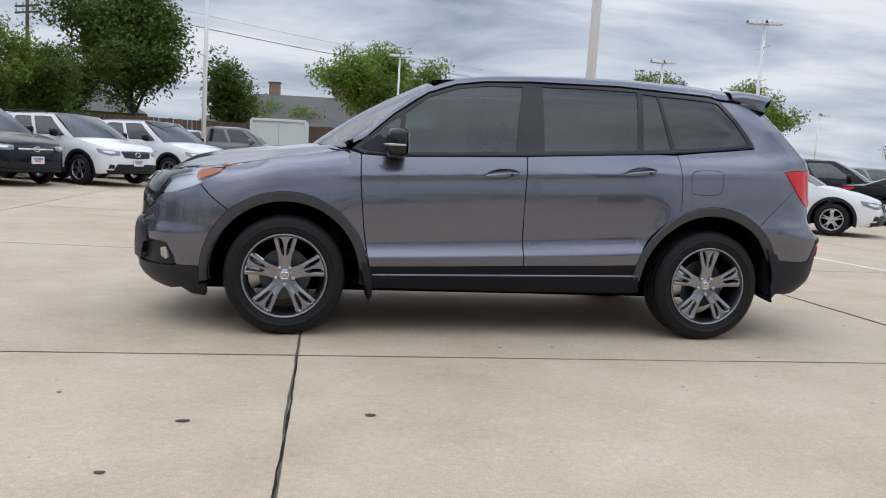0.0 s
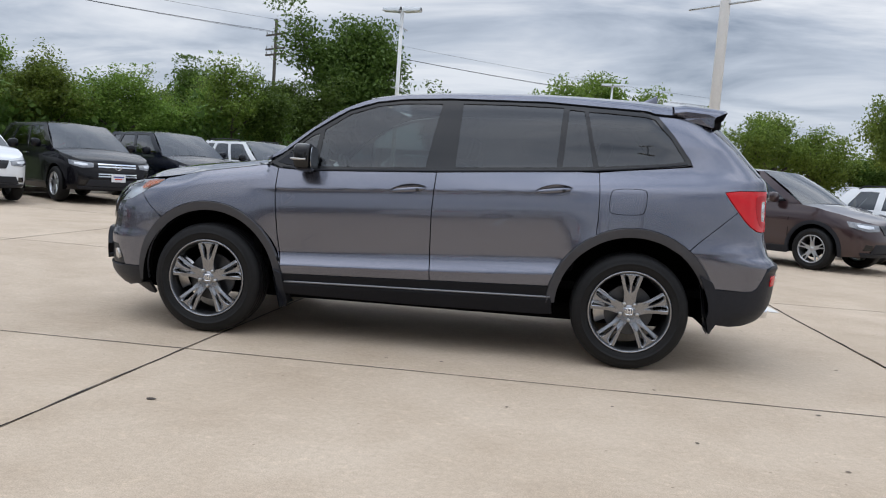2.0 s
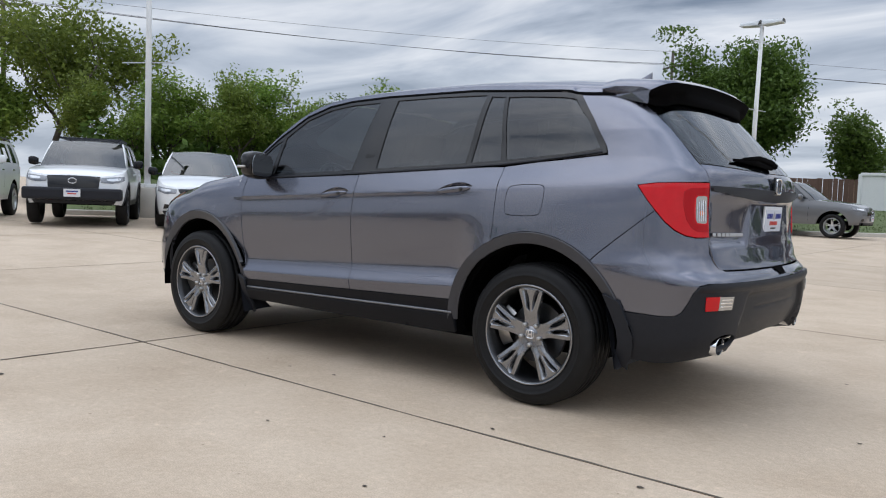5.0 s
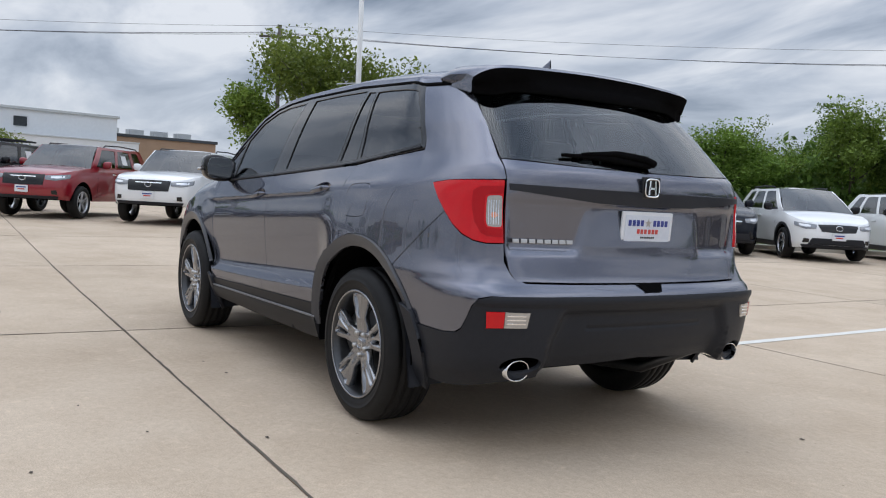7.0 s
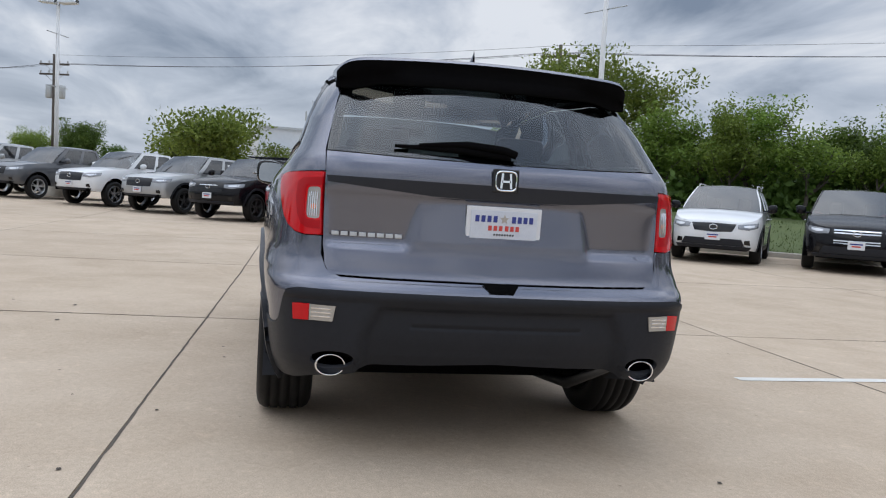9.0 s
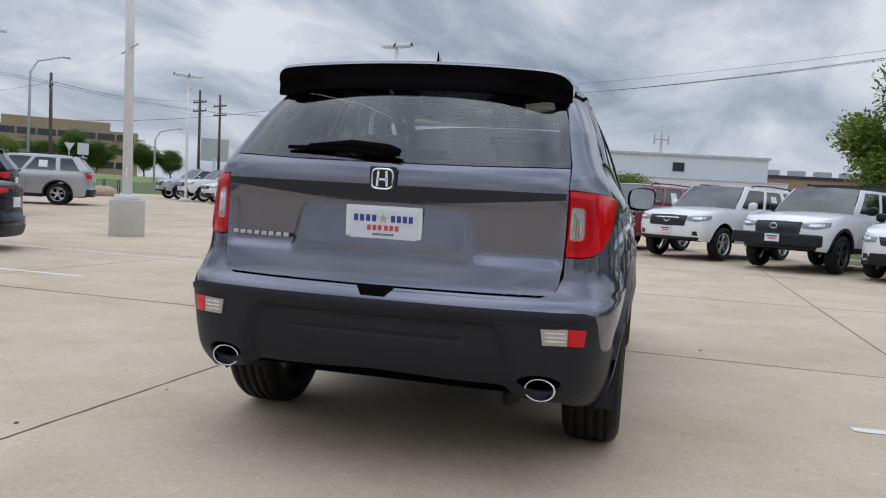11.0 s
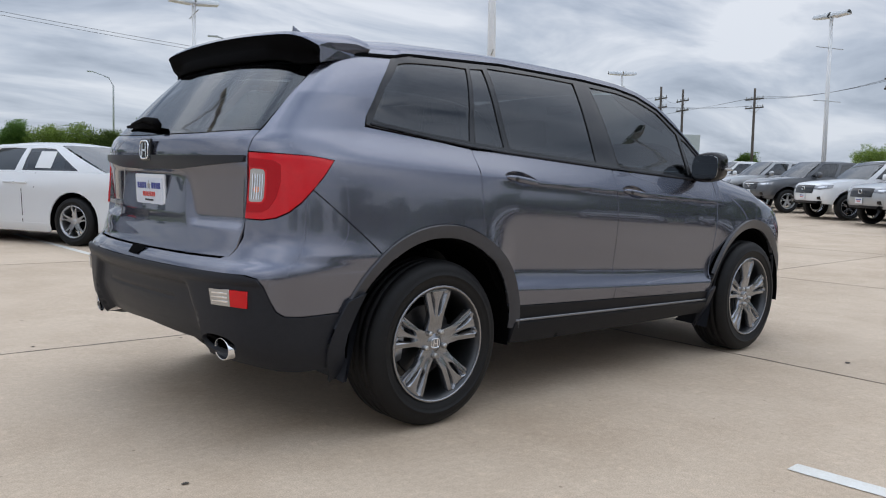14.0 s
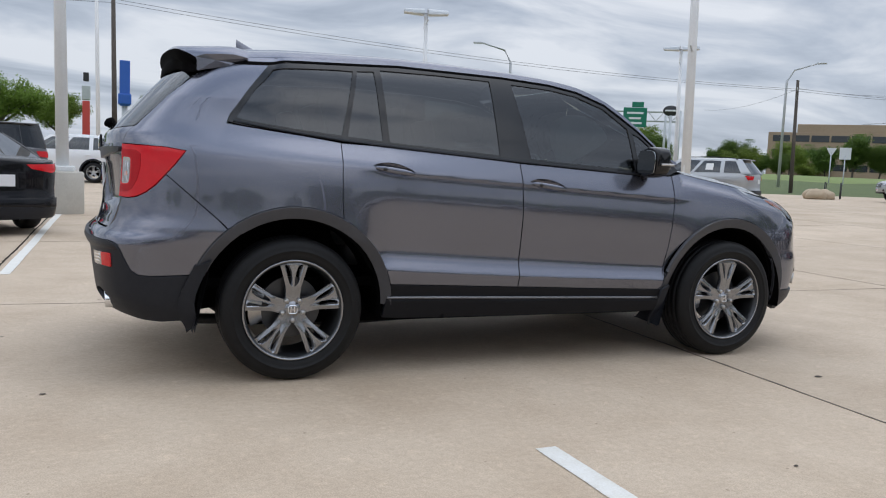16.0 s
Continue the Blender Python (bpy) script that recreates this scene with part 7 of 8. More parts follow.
# the far woods on the embankment
for i in range(30):
    x = -150 + 9.2 * i + rnd.uniform(-3, 3)
    plant(rnd.choice((LOWT, BIG, ROUND)), x, -100 - .12 * abs(x + 30) + rnd.uniform(-9, 9), 1.2, rnd.uniform(0, 360), rnd.uniform(.65, 1.1), rnd.uniform(.7, .9))
for x, y, s in ((-95.6, -80.3, .82), (-97.5, -77.5, .66), (-93.5, -83, .62), (-102, -72.3, .68), (-104, -69, .6), (-96.2, -94.3, .5), (-92, -90.5, .46), (-102, -116, .62), (-108, -111.5, .55), (-78, -101, .75), (-121, -62, .6)):
    plant(BIG, x, y, 1.5, 30 * x, s, .78)


# ---------------------------------------------------------------- poles, wires and signs
M_POLE = surface("white painted steel pole", (0.70, 0.71, 0.71), (0.78, 0.79, 0.79), 2.0, 0.45)
M_GALV = surface("galvanised steel", (0.42, 0.44, 0.45), (0.52, 0.54, 0.55), 3.0, 0.5, 0.4)
M_WOOD = surface("weathered pole timber", (0.055, 0.045, 0.038), (0.11, 0.095, 0.08), 2.0, 0.9, bump=0.04, bump_scale=12)
M_CABLE = surface("grey power cable", (0.05, 0.05, 0.055), None, 2.0, 0.6)
M_GREENSIGN = surface("green road sign", (0.0, 0.14, 0.085), (0.0, 0.17, 0.10), 1.0, 0.4)
M_YELLOW = surface("yellow sign panel", (0.75, 0.48, 0.02), None, 1.0, 0.4)
M_BLUESIGN = surface("blue sign panel", (0.02, 0.10, 0.42), (0.03, 0.12, 0.48), 1.0, 0.4)
M_LAMPGLASS = surface("lamp diffuser", (0.55, 0.56, 0.55), (0.65, 0.66, 0.65), 3.0, 0.3)
LEAN = (.012, -.012)      # the whole lot's posts lean a touch


def upright(x, y, z):
    return (x + LEAN[0] * z, y + LEAN[1] * z, z)


def light_pole(x, y, top, heads=2, base=.78, arms=(), turn=0.0, r=.085, label="white steel lot lamp post with shoebox heads", bracket=0):
    p = thing("street_lamp", label, "lamp post", pose(x, y, lot_z(x, y)), group="lamp posts of the lot")
    if base:
        v, f = lathe([(.0, base), (.33, base), (.36, base - .03), (.36, .0)], 22, "z")
        add_mesh("concrete_base", v, f, M_BASE, p)
        part("base_plate", box_bm(.40, .40, .10, (0, 0, base + .05), .02), M_POLE, p)
    def up(z):
        return (LEAN[0] * z, LEAN[1] * z, z)
    add_mesh("pole", *tube([up(base), up((base + top) / 2), up(top)], [r, r * .86, r * .7], 14), M_POLE, p)
    part("hand_hole", box_bm(.02, .10, .20, (r, 0, base + .55), .01), M_POLE, p)
    for z in arms:
        c, s = math.cos(radians(turn + 90)), math.sin(radians(turn + 90))
        o = Vector(up(z))
        for sg in (-1, 1):
            add_mesh("banner_arm", *tube([o, o + Vector((c, s, .02)) * sg * .72], .017, 6), M_GALV, p)
    for i in range(heads):
        a = radians(turn + 180 * i)
        o = Vector(up(top - .04))
        hd = new("lamp_head"); hd.parent = p
        hd.matrix_local = Matrix.Translation(o) @ Matrix.Rotation(a, 4, "Z") @ Matrix.Rotation(radians(-4), 4, "Y")
        v, f = grid(lambda u, w: (.06 + .66 * u, (.19 - .06 * u) * math.cos(math.pi * (1 - w)), .03 + (.19 - .07 * u) * math.sin(math.pi * w)), 5, 8)
        add_mesh("housing", v, f, M_GALV, hd)
        part("diffuser", box_bm(.62, .33, .03, (.40, 0, .02), .01), M_LAMPGLASS, hd)
        part("mount", box_bm(.16, .08, .07, (.03, 0, .05), .01), M_POLE, hd)
    return p


light_pole(3.38, 7.32, 9.4, arms=(4.15,), r=.088, turn=40)
light_pole(3.14, -11.5, 9.4, arms=(4.35,), r=.115, turn=40)
light_pole(-9.53, -9.57, 8.6, arms=(3.92,), r=.105, turn=-42)
light_pole(-15.5, 7.5, 8.6, arms=(6.35, 4.0), r=.085, turn=-60)
light_pole(-4.8, 23.1, 6.85, arms=(4.1, 6.3), r=.085, turn=-8)
light_pole(4.7, 49.0, 7.70, r=.09, turn=0)
light_pole(18.4, 37.8, 7.15, r=.09, turn=0)
light_pole(16.4, 24.2, 7.1, arms=(6.2, 4.9), r=.085, turn=-10)
light_pole(-26.5, -9.15, 7.0, arms=(5.9, 4.0), r=.085, turn=75)
light_pole(-19.6, -22.8, 6.2, arms=(5.6, 3.4), r=.085, turn=-42)
light_pole(-7.05, -19.6, 5.9, arms=(5.6, 3.4), r=.085, turn=-15)
light_pole(-31.1, -21.5, 6.25, arms=(5.6,), heads=2, base=.1, r=.075, turn=-42)
light_pole(2.9, -35, 10.2, heads=0, base=.1, r=.10, arms=())
light_pole(30, 40, 5.0, heads=1, base=.3, r=.07)
light_pole(24.5, 47, 4.6, heads=0, base=.2, r=.10)


def utility_pole(x, y, top, arms=(), turn=0, transformers=0, r=.15):
    p = thing("utility_pole", "weathered wooden utility pole with crossarms", "utility pole", pose(x, y, 0), group="utility poles")
    add_mesh("shaft", *tube([(0, 0, 0), (LEAN[0] * top, LEAN[1] * top, top)], [r, r * .68], 9), M_WOOD, p)
    c, s = math.cos(radians(turn)), math.sin(radians(turn))
    for z in arms:
        o = Vector((LEAN[0] * z, LEAN[1] * z, z))
        bm = box_bm(2.3, .10, .12, o, .01, Matrix.Rotation(radians(turn), 4, "Z"))
        part("crossarm", bm, M_WOOD, p)
        for k in (-1.05, -.4, .4, 1.05):
            v, f = lathe([(.0, .22), (.045, .20), (.06, .12), (.035, .1), (.05, .04), (.02, .0)], 8, "z")
            add_mesh("insulator", [(a + o.x + c * k, b + o.y + s * k, d + o.z + .06) for a, b, d in v], f, M_GALV, p)
        for sg in (-1, 1):
            add_mesh("brace", *tube([o + Vector((c, s, 0)) * .75 * sg, o + Vector((0, 0, -.6))], .02, 5), M_GALV, p)
    for i in range(transformers):
        z = top - 2.6
        sg = -1 if i else 1
        v, f = lathe([(.0, .5), (.26, .46), (.28, .40), (.28, -.42), (.24, -.48), (.0, -.5)], 14, "z")
        add_mesh("transformer", [(a + c * .45 * sg, b + s * .45 * sg, d + z) for a, b, d in v], f, M_GALV, p)
    return p


utility_pole(-19.2, 50.9, 11.7, (10.6, 9.6, 9.2), -35)
utility_pole(-39.0, 14.3, 10.25, (9.6,), 55, 1)
utility_pole(-57.0, -17.2, 9.6, (8.9, 8.2), 70, 2)
utility_pole(-68.5, -33.5, 10.2, (9.2, 8.4), 70)
utility_pole(-43.2, -39.7, 8.5, (7.6,), 45)
utility_pole(-61.5, -39.0, 10.0, (8.9, 8.1), 60)
utility_pole(-66.0, -39.5, 10.2, (9.1, 8.2), 60)
utility_pole(2.2, -40.5, 9.2, (), 0)


def wire(name, points, sag=.35, r=.014):
    pieces = []
    for a, b in zip(points, points[1:]):
        a, b = Vector(a), Vector(b)
        pts = [a.lerp(b, t / 14) - Vector((0, 0, sag * 4 * (t / 14) * (1 - t / 14))) for t in range(15)]
        pieces.append(tube(pts, r, 4, False))
    v, f = join(*pieces)
    return tagged(add_mesh(name, v, f, M_CABLE), "thin dark overhead power line", "cable", group="overhead power lines")


for k, off in enumerate((-1.0, -.3, .9)):
    ux, uy = off * .57, off * .82
    wire("power_line", [(16 + ux, 74 + uy, 9.4), (-19.2 + ux, 50.9 + uy, 10.8), (-39.0 + ux, 14.3 + uy, 9.85), (-57.0 + ux, -17.2 + uy, 9.0), (-68.5 + ux, -33.5 + uy, 9.4), (-92 + ux, -76 + uy, 9.5)], .5, .010)
wire("power_line", [(16, 74, 10.2), (-19.2, 50.9, 11.7), (-39.0, 14.3, 10.25), (-57.0, -17.2, 9.6)], .4, .009)
for off in (-.5, .5):
    wire("power_line", [(-68.5, -33.5 + off, 8.6), (-43.2, -39.7 + off, 7.8), (2.2, -40.5 + off, 8.9), (60, -46 + off, 9.0)], .6, .010)
wire("power_line", [(-66, -39.5, 9.3), (-61.5, -39.0, 9.1), (-43.2, -39.7, 7.9), (-60, -70, 9.0)], .5, .010)


def arm_light(x, y, top, turn):
    p = thing("street_lamp", "tall grey highway lamp with a curved arm", "lamp post", pose(x, y, 0), group="highway lamps")
    c, s = math.cos(radians(turn)), math.sin(radians(turn))
    add_mesh("pole", *tube([(0, 0, 0), (0, 0, top - 1.4), (c * .5, s * .5, top - .5), (c * 2.2, s * 2.2, top)], [.13, .09, .07, .05], 9), M_GALV, p)
    part("lamp_head", box_bm(.7, .28, .12, (c * 2.5, s * 2.5, top), .04, Matrix.Rotation(radians(turn), 4, "Z")), M_GALV, p)


arm_light(-48.2, -46.0, 10.7, 130)
arm_light(-25.2, -50.0, 10.6, -29)
arm_light(-30.0, -90, 11.5, 0)
arm_light(-74.0, -52.0, 7.5, 130)


def gantry():
    g = thing("sign_gantry", "grey highway truss gantry with green signs", "road sign", pose(-58.9, -86.3, 1.5, 0, 0, 145))
    for x in (-7.8, 6.6, 8.4):
        for y in (-.5, .5):
            add_mesh("post", *tube([(x, y, -1), (x, y, 8.3)], .14, 8), M_GALV, g)
    for z in (6.9, 8.1):
        for y in (-.5, .5):
            add_mesh("chord", *tube([(-7.8, y, z), (8.4, y, z)], .08, 6), M_GALV, g)
    for i in range(16):
        x = -7.8 + 1.0125 * i
        add_mesh("lattice_bar", *tube([(x, -.5, 6.9 if i % 2 else 8.1), (x + 1.0125, -.5, 8.1 if i % 2 else 6.9)], .05, 5), M_GALV, g)
    for x, w, h in ((-5.8, 2.0, 2.7), (2.7, 3.0, 2.5)):
        sg = new("sign_panel"); sg.parent = g
        sg.matrix_local = pose(x, -.85, 7.3)
        part("panel", box_bm(w, .10, h, (0, 0, 0), .04), M_GREENSIGN, sg)
        for bw, z in ((.7, .22), (.5, -.05), (.6, -.3)):
            part("print_bar", box_bm(w * bw, .03, .26, (0, -.06, z * h), .01), M_PLATE, sg)
        part("tab", box_bm(w * .5, .08, .7, (w * .1, 0, h / 2 + .38), .02), M_GREENSIGN if x > 0 else M_PLATE, sg)
        if x < 0:
            part("yellow_tab", box_bm(w, .09, .9, (0, -.01, -h / 2 - .45), .02), M_YELLOW, sg)


gantry()


def post_sign(name, label, x, y, z, pole_r, build):
    s = thing(name, label, "sign", pose(x, y, 0))
    add_mesh("pole", *tube([(0, 0, 0), (0, 0, z)], pole_r, 8), M_GALV, s)
    build(s, z)
    return s


def oval(s, z):
    v, f = lathe([(.0, .14), (1.25, .12), (1.4, .0), (1.25, -.12), (.0, -.14)], 20)
    add_mesh("panel", [Matrix.Rotation(radians(-35), 4, "Z") @ Vector((a * .62, b * .7, c * .42 + z + .5)) for a, b, c in v], f, M_INK, s)
    part("print_bar", box_bm(1.25, .26, .18, (0, 0, z + .52), .03, Matrix.Rotation(radians(-35), 4, "Z")), M_PLATE, s)


post_sign("pole_sign", "dark and white oval sign on a tall pole", -54.7, -69, 8.0, .16, oval)
post_sign("pole_sign", "slim blue pylon sign by the road", 1.5, -62, 5.2, .22, lambda s, z: (part("panel", box_bm(.75, .75, 3.4, (0, 0, z + 1.3), .08), M_BLUESIGN, s), part("collar", box_bm(.95, .95, .8, (0, 0, z + .1), .08), M_BLUESIGN, s)))
post_sign("pole_sign", "slim red and grey pylon sign far off", 5.2, -97, 6.5, .28, lambda s, z: (part("panel", box_bm(.8, .8, 4.0, (0, 0, z - 1.5), .08), M_RED, s), part("top_box", box_bm(.9, .9, 1.6, (0, 0, z + 1.4), .08), M_GALV, s), part("cap", box_bm(.6, .6, 1.0, (0, 0, z + 3.2), .08), M_INK, s)))


def triangle(s, z):
    pts = [(-.45, .4), (.45, .4), (0, -.4)]
    v = [(a * .74, a * -.67 + .02 * k, b + z) for k in (0, 1) for a, b in pts]
    add_mesh("panel", v, [(0, 1, 2), (5, 4, 3), (0, 3, 4, 1), (1, 4, 5, 2), (2, 5, 3, 0)], M_PLATE, s, smooth=False)


post_sign("road_sign", "white yield sign on the verge", -60.4, -52.1, 4.2, .05, triangle)
post_sign("road_sign", "pale square sign board on the verge", -61.2, -51.2, 3.9, .05, lambda s, z: part("panel", box_bm(1.0, .06, 1.1, (0, 0, z + .2), .02, Matrix.Rotation(radians(-40), 4, "Z")), M_PLATE, s))
post_sign("road_sign", "grey advertising board behind the verge", -92, -55, 5.2, .2, lambda s, z: part("panel", box_bm(3.6, .3, 3.0, (0, 0, z + 1.0), .05, Matrix.Rotation(radians(-50), 4, "Z")), M_GALV, s))

# ---------------------------------------------------------------- fence, houses, store and offices
M_FENCE = surface("brown fence boards", (0.085, 0.050, 0.035), (0.14, 0.085, 0.06), 1.5, 0.9, bump=0.03, bump_scale=20, by_object=.12)
M_BRICK = surface("tan brick", (0.27, 0.18, 0.12), (0.34, 0.24, 0.165), 0.8, 0.9, bump=0.02, bump_scale=30)
M_ROOF = surface("grey shingle roof", (0.10, 0.095, 0.09), (0.15, 0.14, 0.135), 1.0, 0.9, bump=0.03, bump_scale=8)
M_STORE = surface("off-white store wall", (0.60, 0.62, 0.64), (0.68, 0.70, 0.72), 0.3, 0.8)
M_OFFICE = surface("tan precast wall", (0.32, 0.235, 0.165), (0.38, 0.285, 0.205), 0.2, 0.85)
M_WINDARK = surface("dark window band", (0.025, 0.030, 0.036), (0.045, 0.05, 0.058), 0.5, 0.15)
M_RUST = surface("dark red container steel", (0.125, 0.022, 0.022), (0.16, 0.03, 0.028), 1.0, 0.55, bump=0.01)
M_BOXWHITE = surface("white box panel", (0.66, 0.67, 0.67), (0.72, 0.73, 0.73), 1.0, 0.5)


def fence():
    fn = thing("fence", "brown wooden board fence behind the lot", "fence")
    me = bpy.data.meshes.new("board")
    bm = box_bm(.235, .03, 2.1, (0, 0, 1.05), .006, seg=1)
    bm.to_mesh(me); bm.free(); me.materials.append(M_FENCE)
    r = random.Random(2)
    n = 150
    a, b = Vector((-20.0, 38.0)), Vector((16.0, 47.0))
    d = (b - a).normalized()
    ang = math.atan2(d.y, d.x)
    for i in range(n):
        p = a.lerp(b, i / (n - 1))
        o = new("board", me); o.parent = fn
        o.location, o.rotation_euler = (p.x, p.y, .55 + r.uniform(-.02, .02)), (0, r.uniform(-.008, .008), ang)
    for i in range(0, n, 9):
        p = a.lerp(b, (i + .5) / (n - 1))
        o = part("post", box_bm(.12, .12, 2.2, (p.x, p.y + .1, 1.55), .01), M_FENCE, fn)
    return fn


fence()


def house(x, y, turn, w, d, wall, ridge, chimneys, label):
    h = thing("house", label, "house", pose(x, y, 0, 0, 0, turn))
    part("wall", box_bm(w, d, wall, (0, 0, wall / 2)), M_BRICK, h)
    v = [(-w / 2 - .4, -d / 2 - .4, wall - .1), (w / 2 + .4, -d / 2 - .4, wall - .1), (w / 2 + .4, d / 2 + .4, wall - .1), (-w / 2 - .4, d / 2 + .4, wall - .1), (-w / 2 + d * .35, 0, ridge), (w / 2 - d * .35, 0, ridge)]
    add_mesh("roof", v, [(0, 1, 5, 4), (1, 2, 5), (2, 3, 4, 5), (3, 0, 4), (3, 2, 1, 0)], M_ROOF, h, smooth=False)
    for cx in chimneys:
        ch = part("chimney", box_bm(.9, .8, 1.6, (cx, .5, ridge + .2), .03), M_BRICK, h)
        part("chimney_cap", box_bm(1.05, .95, .12, (cx, .5, ridge + 1.05), .02), M_ROOF, ch)
    for wx in (-w * .3, 0, w * .3):
        wd = new("window"); wd.parent = h
        wd.matrix_local = pose(wx, -d / 2 - .03, wall * .62)
        part("window_frame", box_bm(1.5, .08, 1.2, (0, 0, 0), .02), M_BOXWHITE, wd)
        part("pane", box_bm(1.3, .04, 1.0, (0, -.035, 0), .01), M_WINDARK, wd)


house(-1.5, 66, -6, 15, 9, 3.4, 6.0, (-2.6, 3.0), "brick house with a grey hipped roof and chimneys")
house(-20, 58, 10, 13, 9, 3.4, 5.6, (2.0,), "brick house behind the trees")


def container(name, label, x, y, turn, size, material, corrugated=True, z=0.0):
    c = thing(name, label, "container", pose(x, y, z, 0, 0, turn))
    w, d, h = size
    n = int(w / .14)
    def wall(a, b):
        k = a * n
        return (-w / 2 + w * a, -d / 2 - (.02 if corrugated and int(round(k)) % 4 in (1, 2) else 0), .15 + (h - .15) * b)
    add_mesh("side_panel", *grid(wall, n, 1), material, c, smooth=False)
    part("shell", box_bm(w - .02, d - .05, h - .15, (0, .01, .15 + (h - .15) / 2)), material, c)
    for sx in (-1, 1):
        part("corner_post", box_bm(.16, .16, h, (sx * w / 2, -d / 2, h / 2), .02), material, c)
    for z in (.12, h):
        part("rail", box_bm(w, .14, .14, (0, -d / 2, z), .02), material, c)
    for sx in (-.35, .35):
        part("runner", box_bm(.3, d * .8, .16, (sx * w, 0, .08)), M_DARK, c)
    return c


red = container("shipping_container", "dark red corrugated shipping container with yellow mark", 7.6, 46.5, -4, (9.5, 2.44, 2.6), M_RUST, z=.35)
for dx, w, h, z in ((-.9, 1.0, .34, 1.75), (-.6, 1.3, .12, 1.40), (.35, .55, 1.2, 1.6)):
    part("print_patch", box_bm(w, .03, h, (dx + .8, -1.26, z), .01), M_YELLOW, red)
part("print_bar", box_bm(1.1, .03, .14, (.6, -1.26, .75), .01), M_PLATE, red)
box = container("storage_box", "white storage box beside the fence", -2.6, 38.5, -4, (2.8, 2.4, 2.3), M_BOXWHITE, False, z=.45)
part("door_seam", box_bm(.03, .03, 1.9, (0, -1.21, 1.2)), M_GALV, box)


def store():
    s = thing("store_building", "off-white flat-roofed store building", "building", pose(-62.5, 10.0, 0, 0, 0, 97))
    part("wall", box_bm(13.4, 20, 5.9, (-6.4, 10, 2.95), .05), M_STORE, s)
    part("roof_edge", box_bm(13.7, 20.3, .22, (-6.4, 10, 5.95), .04), M_GALV, s)
    part("canopy", box_bm(15.4, 2.2, .75, (-6.4, -1.0, 3.6), .05), M_STORE, s)
    part("canopy_edge", box_bm(15.5, 2.3, .12, (-6.4, -1.0, 3.98), .02), M_GALV, s)
    part("vent", box_bm(.9, .1, .7, (-6.6, -.05, 5.0), .03), M_WINDARK, s)
    part("roof_unit", box_bm(3.0, 2.0, .5, (-6.0, 4, 6.05), .05), M_GALV, s)
    for i in range(3):
        wd = new("window"); wd.parent = s
        wd.matrix_local = pose(-10.4 + 4.0 * i, -.02, 1.7)
        part("pane", box_bm(2.6, .06, 2.4, (0, 0, 0), .02), M_WINDARK, wd)
        part("window_frame", box_bm(.12, .10, 2.5, (1.36, -.01, 0), .01), M_GALV, wd)


store()
tan = thing("store_building", "low brown brick building beside the store", "building", pose(-76, 18, 0, 0, 0, 97))
part("wall", box_bm(12, 14, 5.2, (-1.5, 7, 2.6), .05), M_BRICK, tan)
part("roof_edge", box_bm(12.3, 14.3, .3, (-1.5, 7, 5.3), .04), M_WINDARK, tan)
for i in range(4):
    part("roof_unit", box_bm(1.4, 1.2, .7, (-5 + 2.4 * i, 3, 5.75), .05), M_GALV, tan)
mast = thing("phone_mast", "slim steel mast with a ring of antennas", "mast", pose(-112, 2.7, 0))
add_mesh("pole", *tube([(0, 0, 0), (0, 0, 13.8)], [.28, .16], 8), M_GALV, mast)
for i in range(6):
    a = math.pi * i / 3
    part("antenna", box_bm(.22, .22, 1.3, (1.1 * math.cos(a), 1.1 * math.sin(a), 11.6), .04), M_GALV, mast)
    add_mesh("antenna_arm", *tube([(0, 0, 11.6), (1.1 * math.cos(a), 1.1 * math.sin(a), 11.6)], .05, 5), M_GALV, mast)


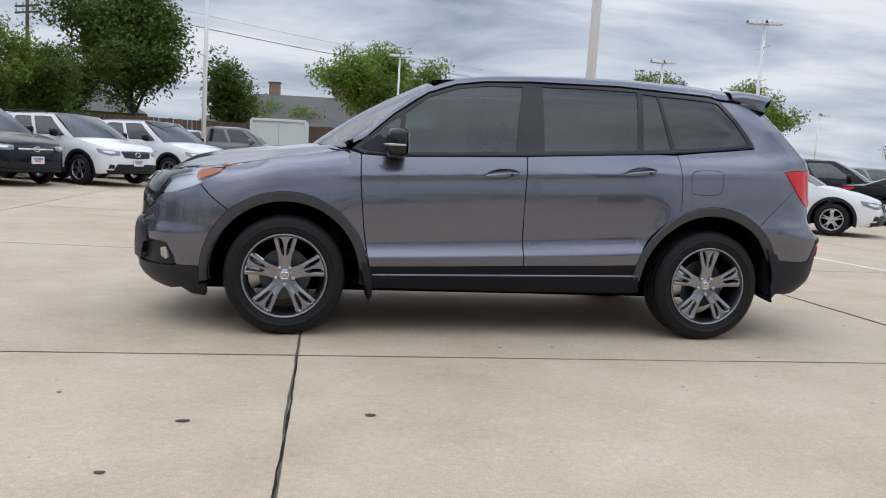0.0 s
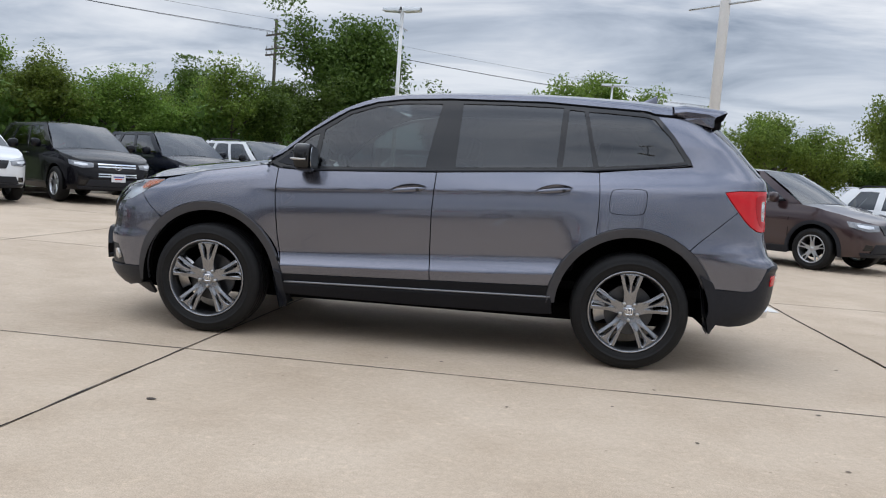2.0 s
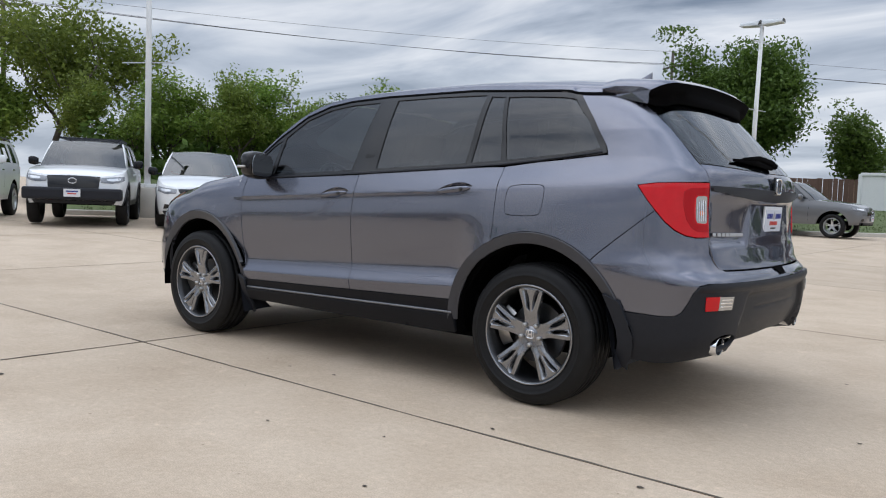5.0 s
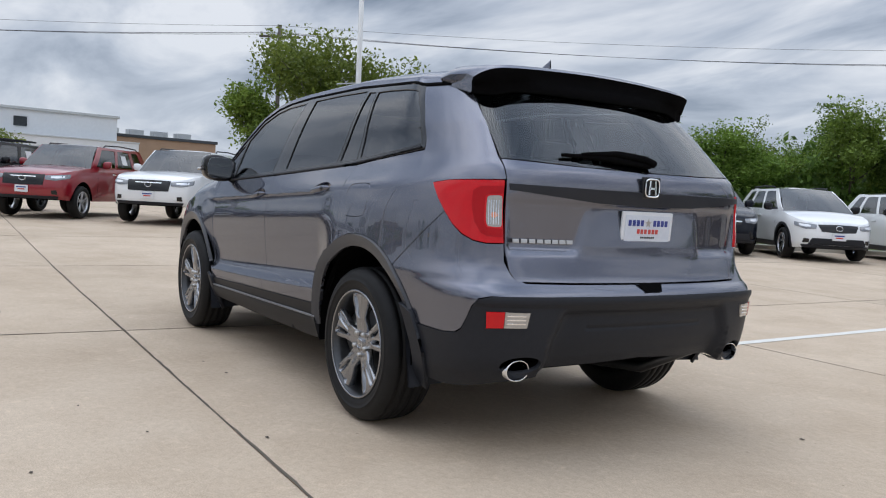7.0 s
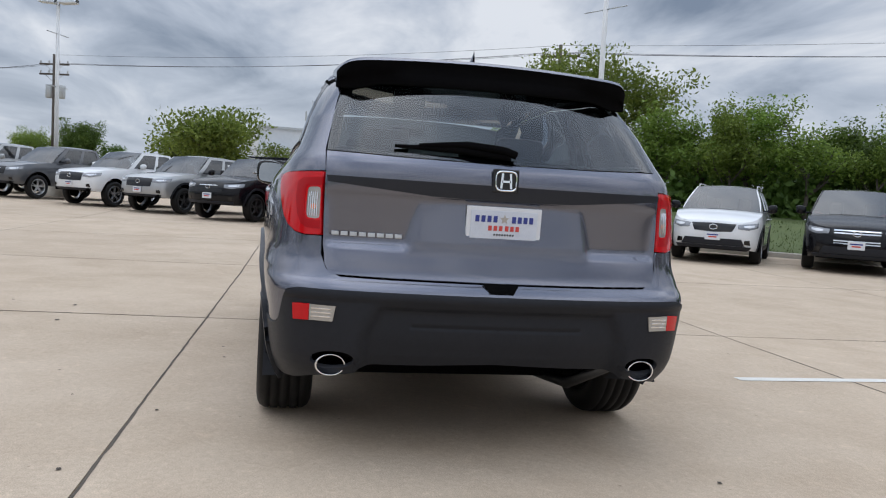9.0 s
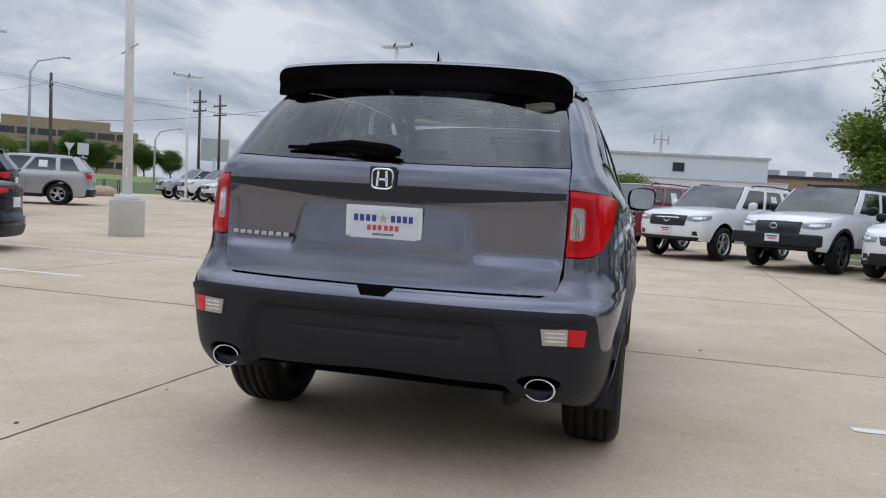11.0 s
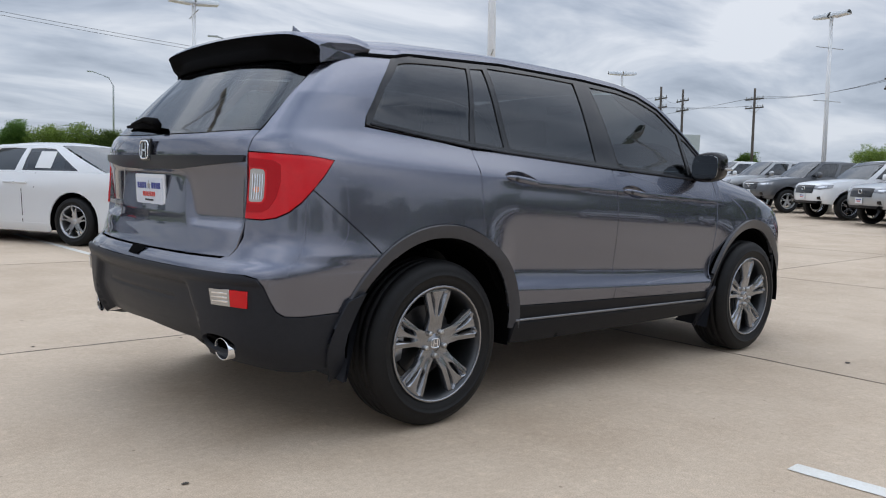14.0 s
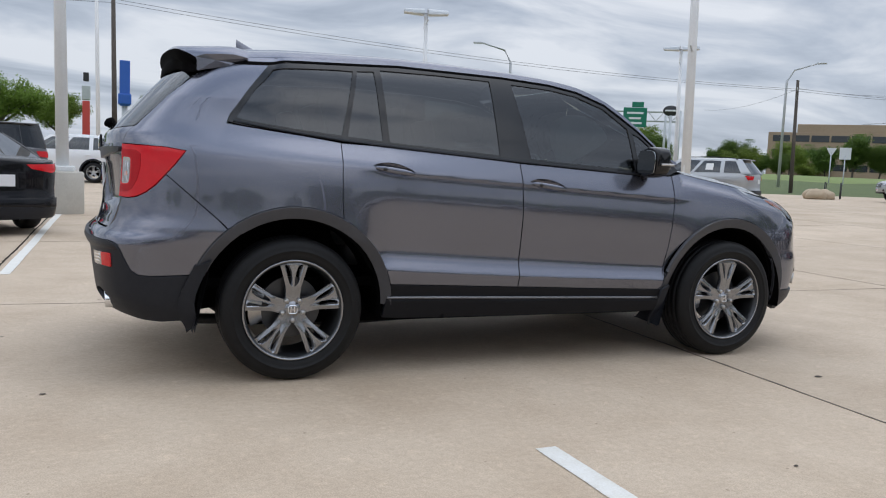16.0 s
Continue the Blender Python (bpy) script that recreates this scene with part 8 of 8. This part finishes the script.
def office():
    o = thing("office_building", "tan three-storey office block with dark window bands", "building", pose(-136.2, -116.4, 2.5, 0, 0, -50))
    # the face towards the lot is the near long side
    part("wall", box_bm(29.4, 22, 10.6, (0, 0, 3.3), .08), M_OFFICE, o)
    part("upper_wall", box_bm(19, 21.5, 1.6, (0, 0, 9.4), .08), M_OFFICE, o)
    for st in range(3):
        for i in range(8):
            wd = new("window"); wd.parent = o
            wd.matrix_local = pose(-12.25 + 3.5 * i, 11.02, 1.9 + 2.75 * st)
            part("pane", box_bm(3.15, .10, 1.25, (0, 0, 0), .02), M_WINDARK, wd)
        for i in range(5):
            wd = new("window"); wd.parent = o
            wd.matrix_local = pose(14.72, -8.4 + 4.2 * i, 1.9 + 2.75 * st)
            part("pane", box_bm(.10, 3.9, 1.25, (0, 0, 0), .02), M_WINDARK, wd)


office()
# rail and rubble at the lot's far corner
rk = thing("pipe_rack", "low black pipe frame beside sand bags", "frame", pose(-35.8, -29.3, lot_z(-35.8, -29.3), 0, 0, 40))
for x in (-.8, .8):
    for y in (-.4, .4):
        add_mesh("leg", *tube([(x, y, 0), (x, y, .9)], .03, 6), M_INK, rk)
for y in (-.4, .4):
    for z in (.45, .9):
        add_mesh("bar", *tube([(-.8, y, z), (.8, y, z)], .03, 6), M_INK, rk)
M_SAND = surface("sand bag cloth", (0.36, 0.28, 0.19), (0.46, 0.37, 0.26), 3.0, 0.95, bump=0.05, bump_scale=14)
for i, (dx, dy, sz) in enumerate(((0, 0, .5), (.75, .15, .42), (.35, -.5, .38))):
    bm = bmesh.new()
    bmesh.ops.create_icosphere(bm, subdivisions=3, radius=1)
    for vtx in bm.verts:
        nn = noise.noise(vtx.co * 1.7 + Vector((i * 7, 0, 0)))
        vtx.co = Vector((vtx.co.x * .62, vtx.co.y * .45, max(-.4, vtx.co.z) * .40)) * (1 + .18 * nn)
    ob = part("sand_bag", bm, M_SAND, None, smooth=True)
    ob.location = (-34.0 + dx, -28.2 + dy, lot_z(-34.0, -28.2) + .15)
    tagged(ob, "slumped tan sand bag beside the pipe frame", "sand bag", group="sand bags")
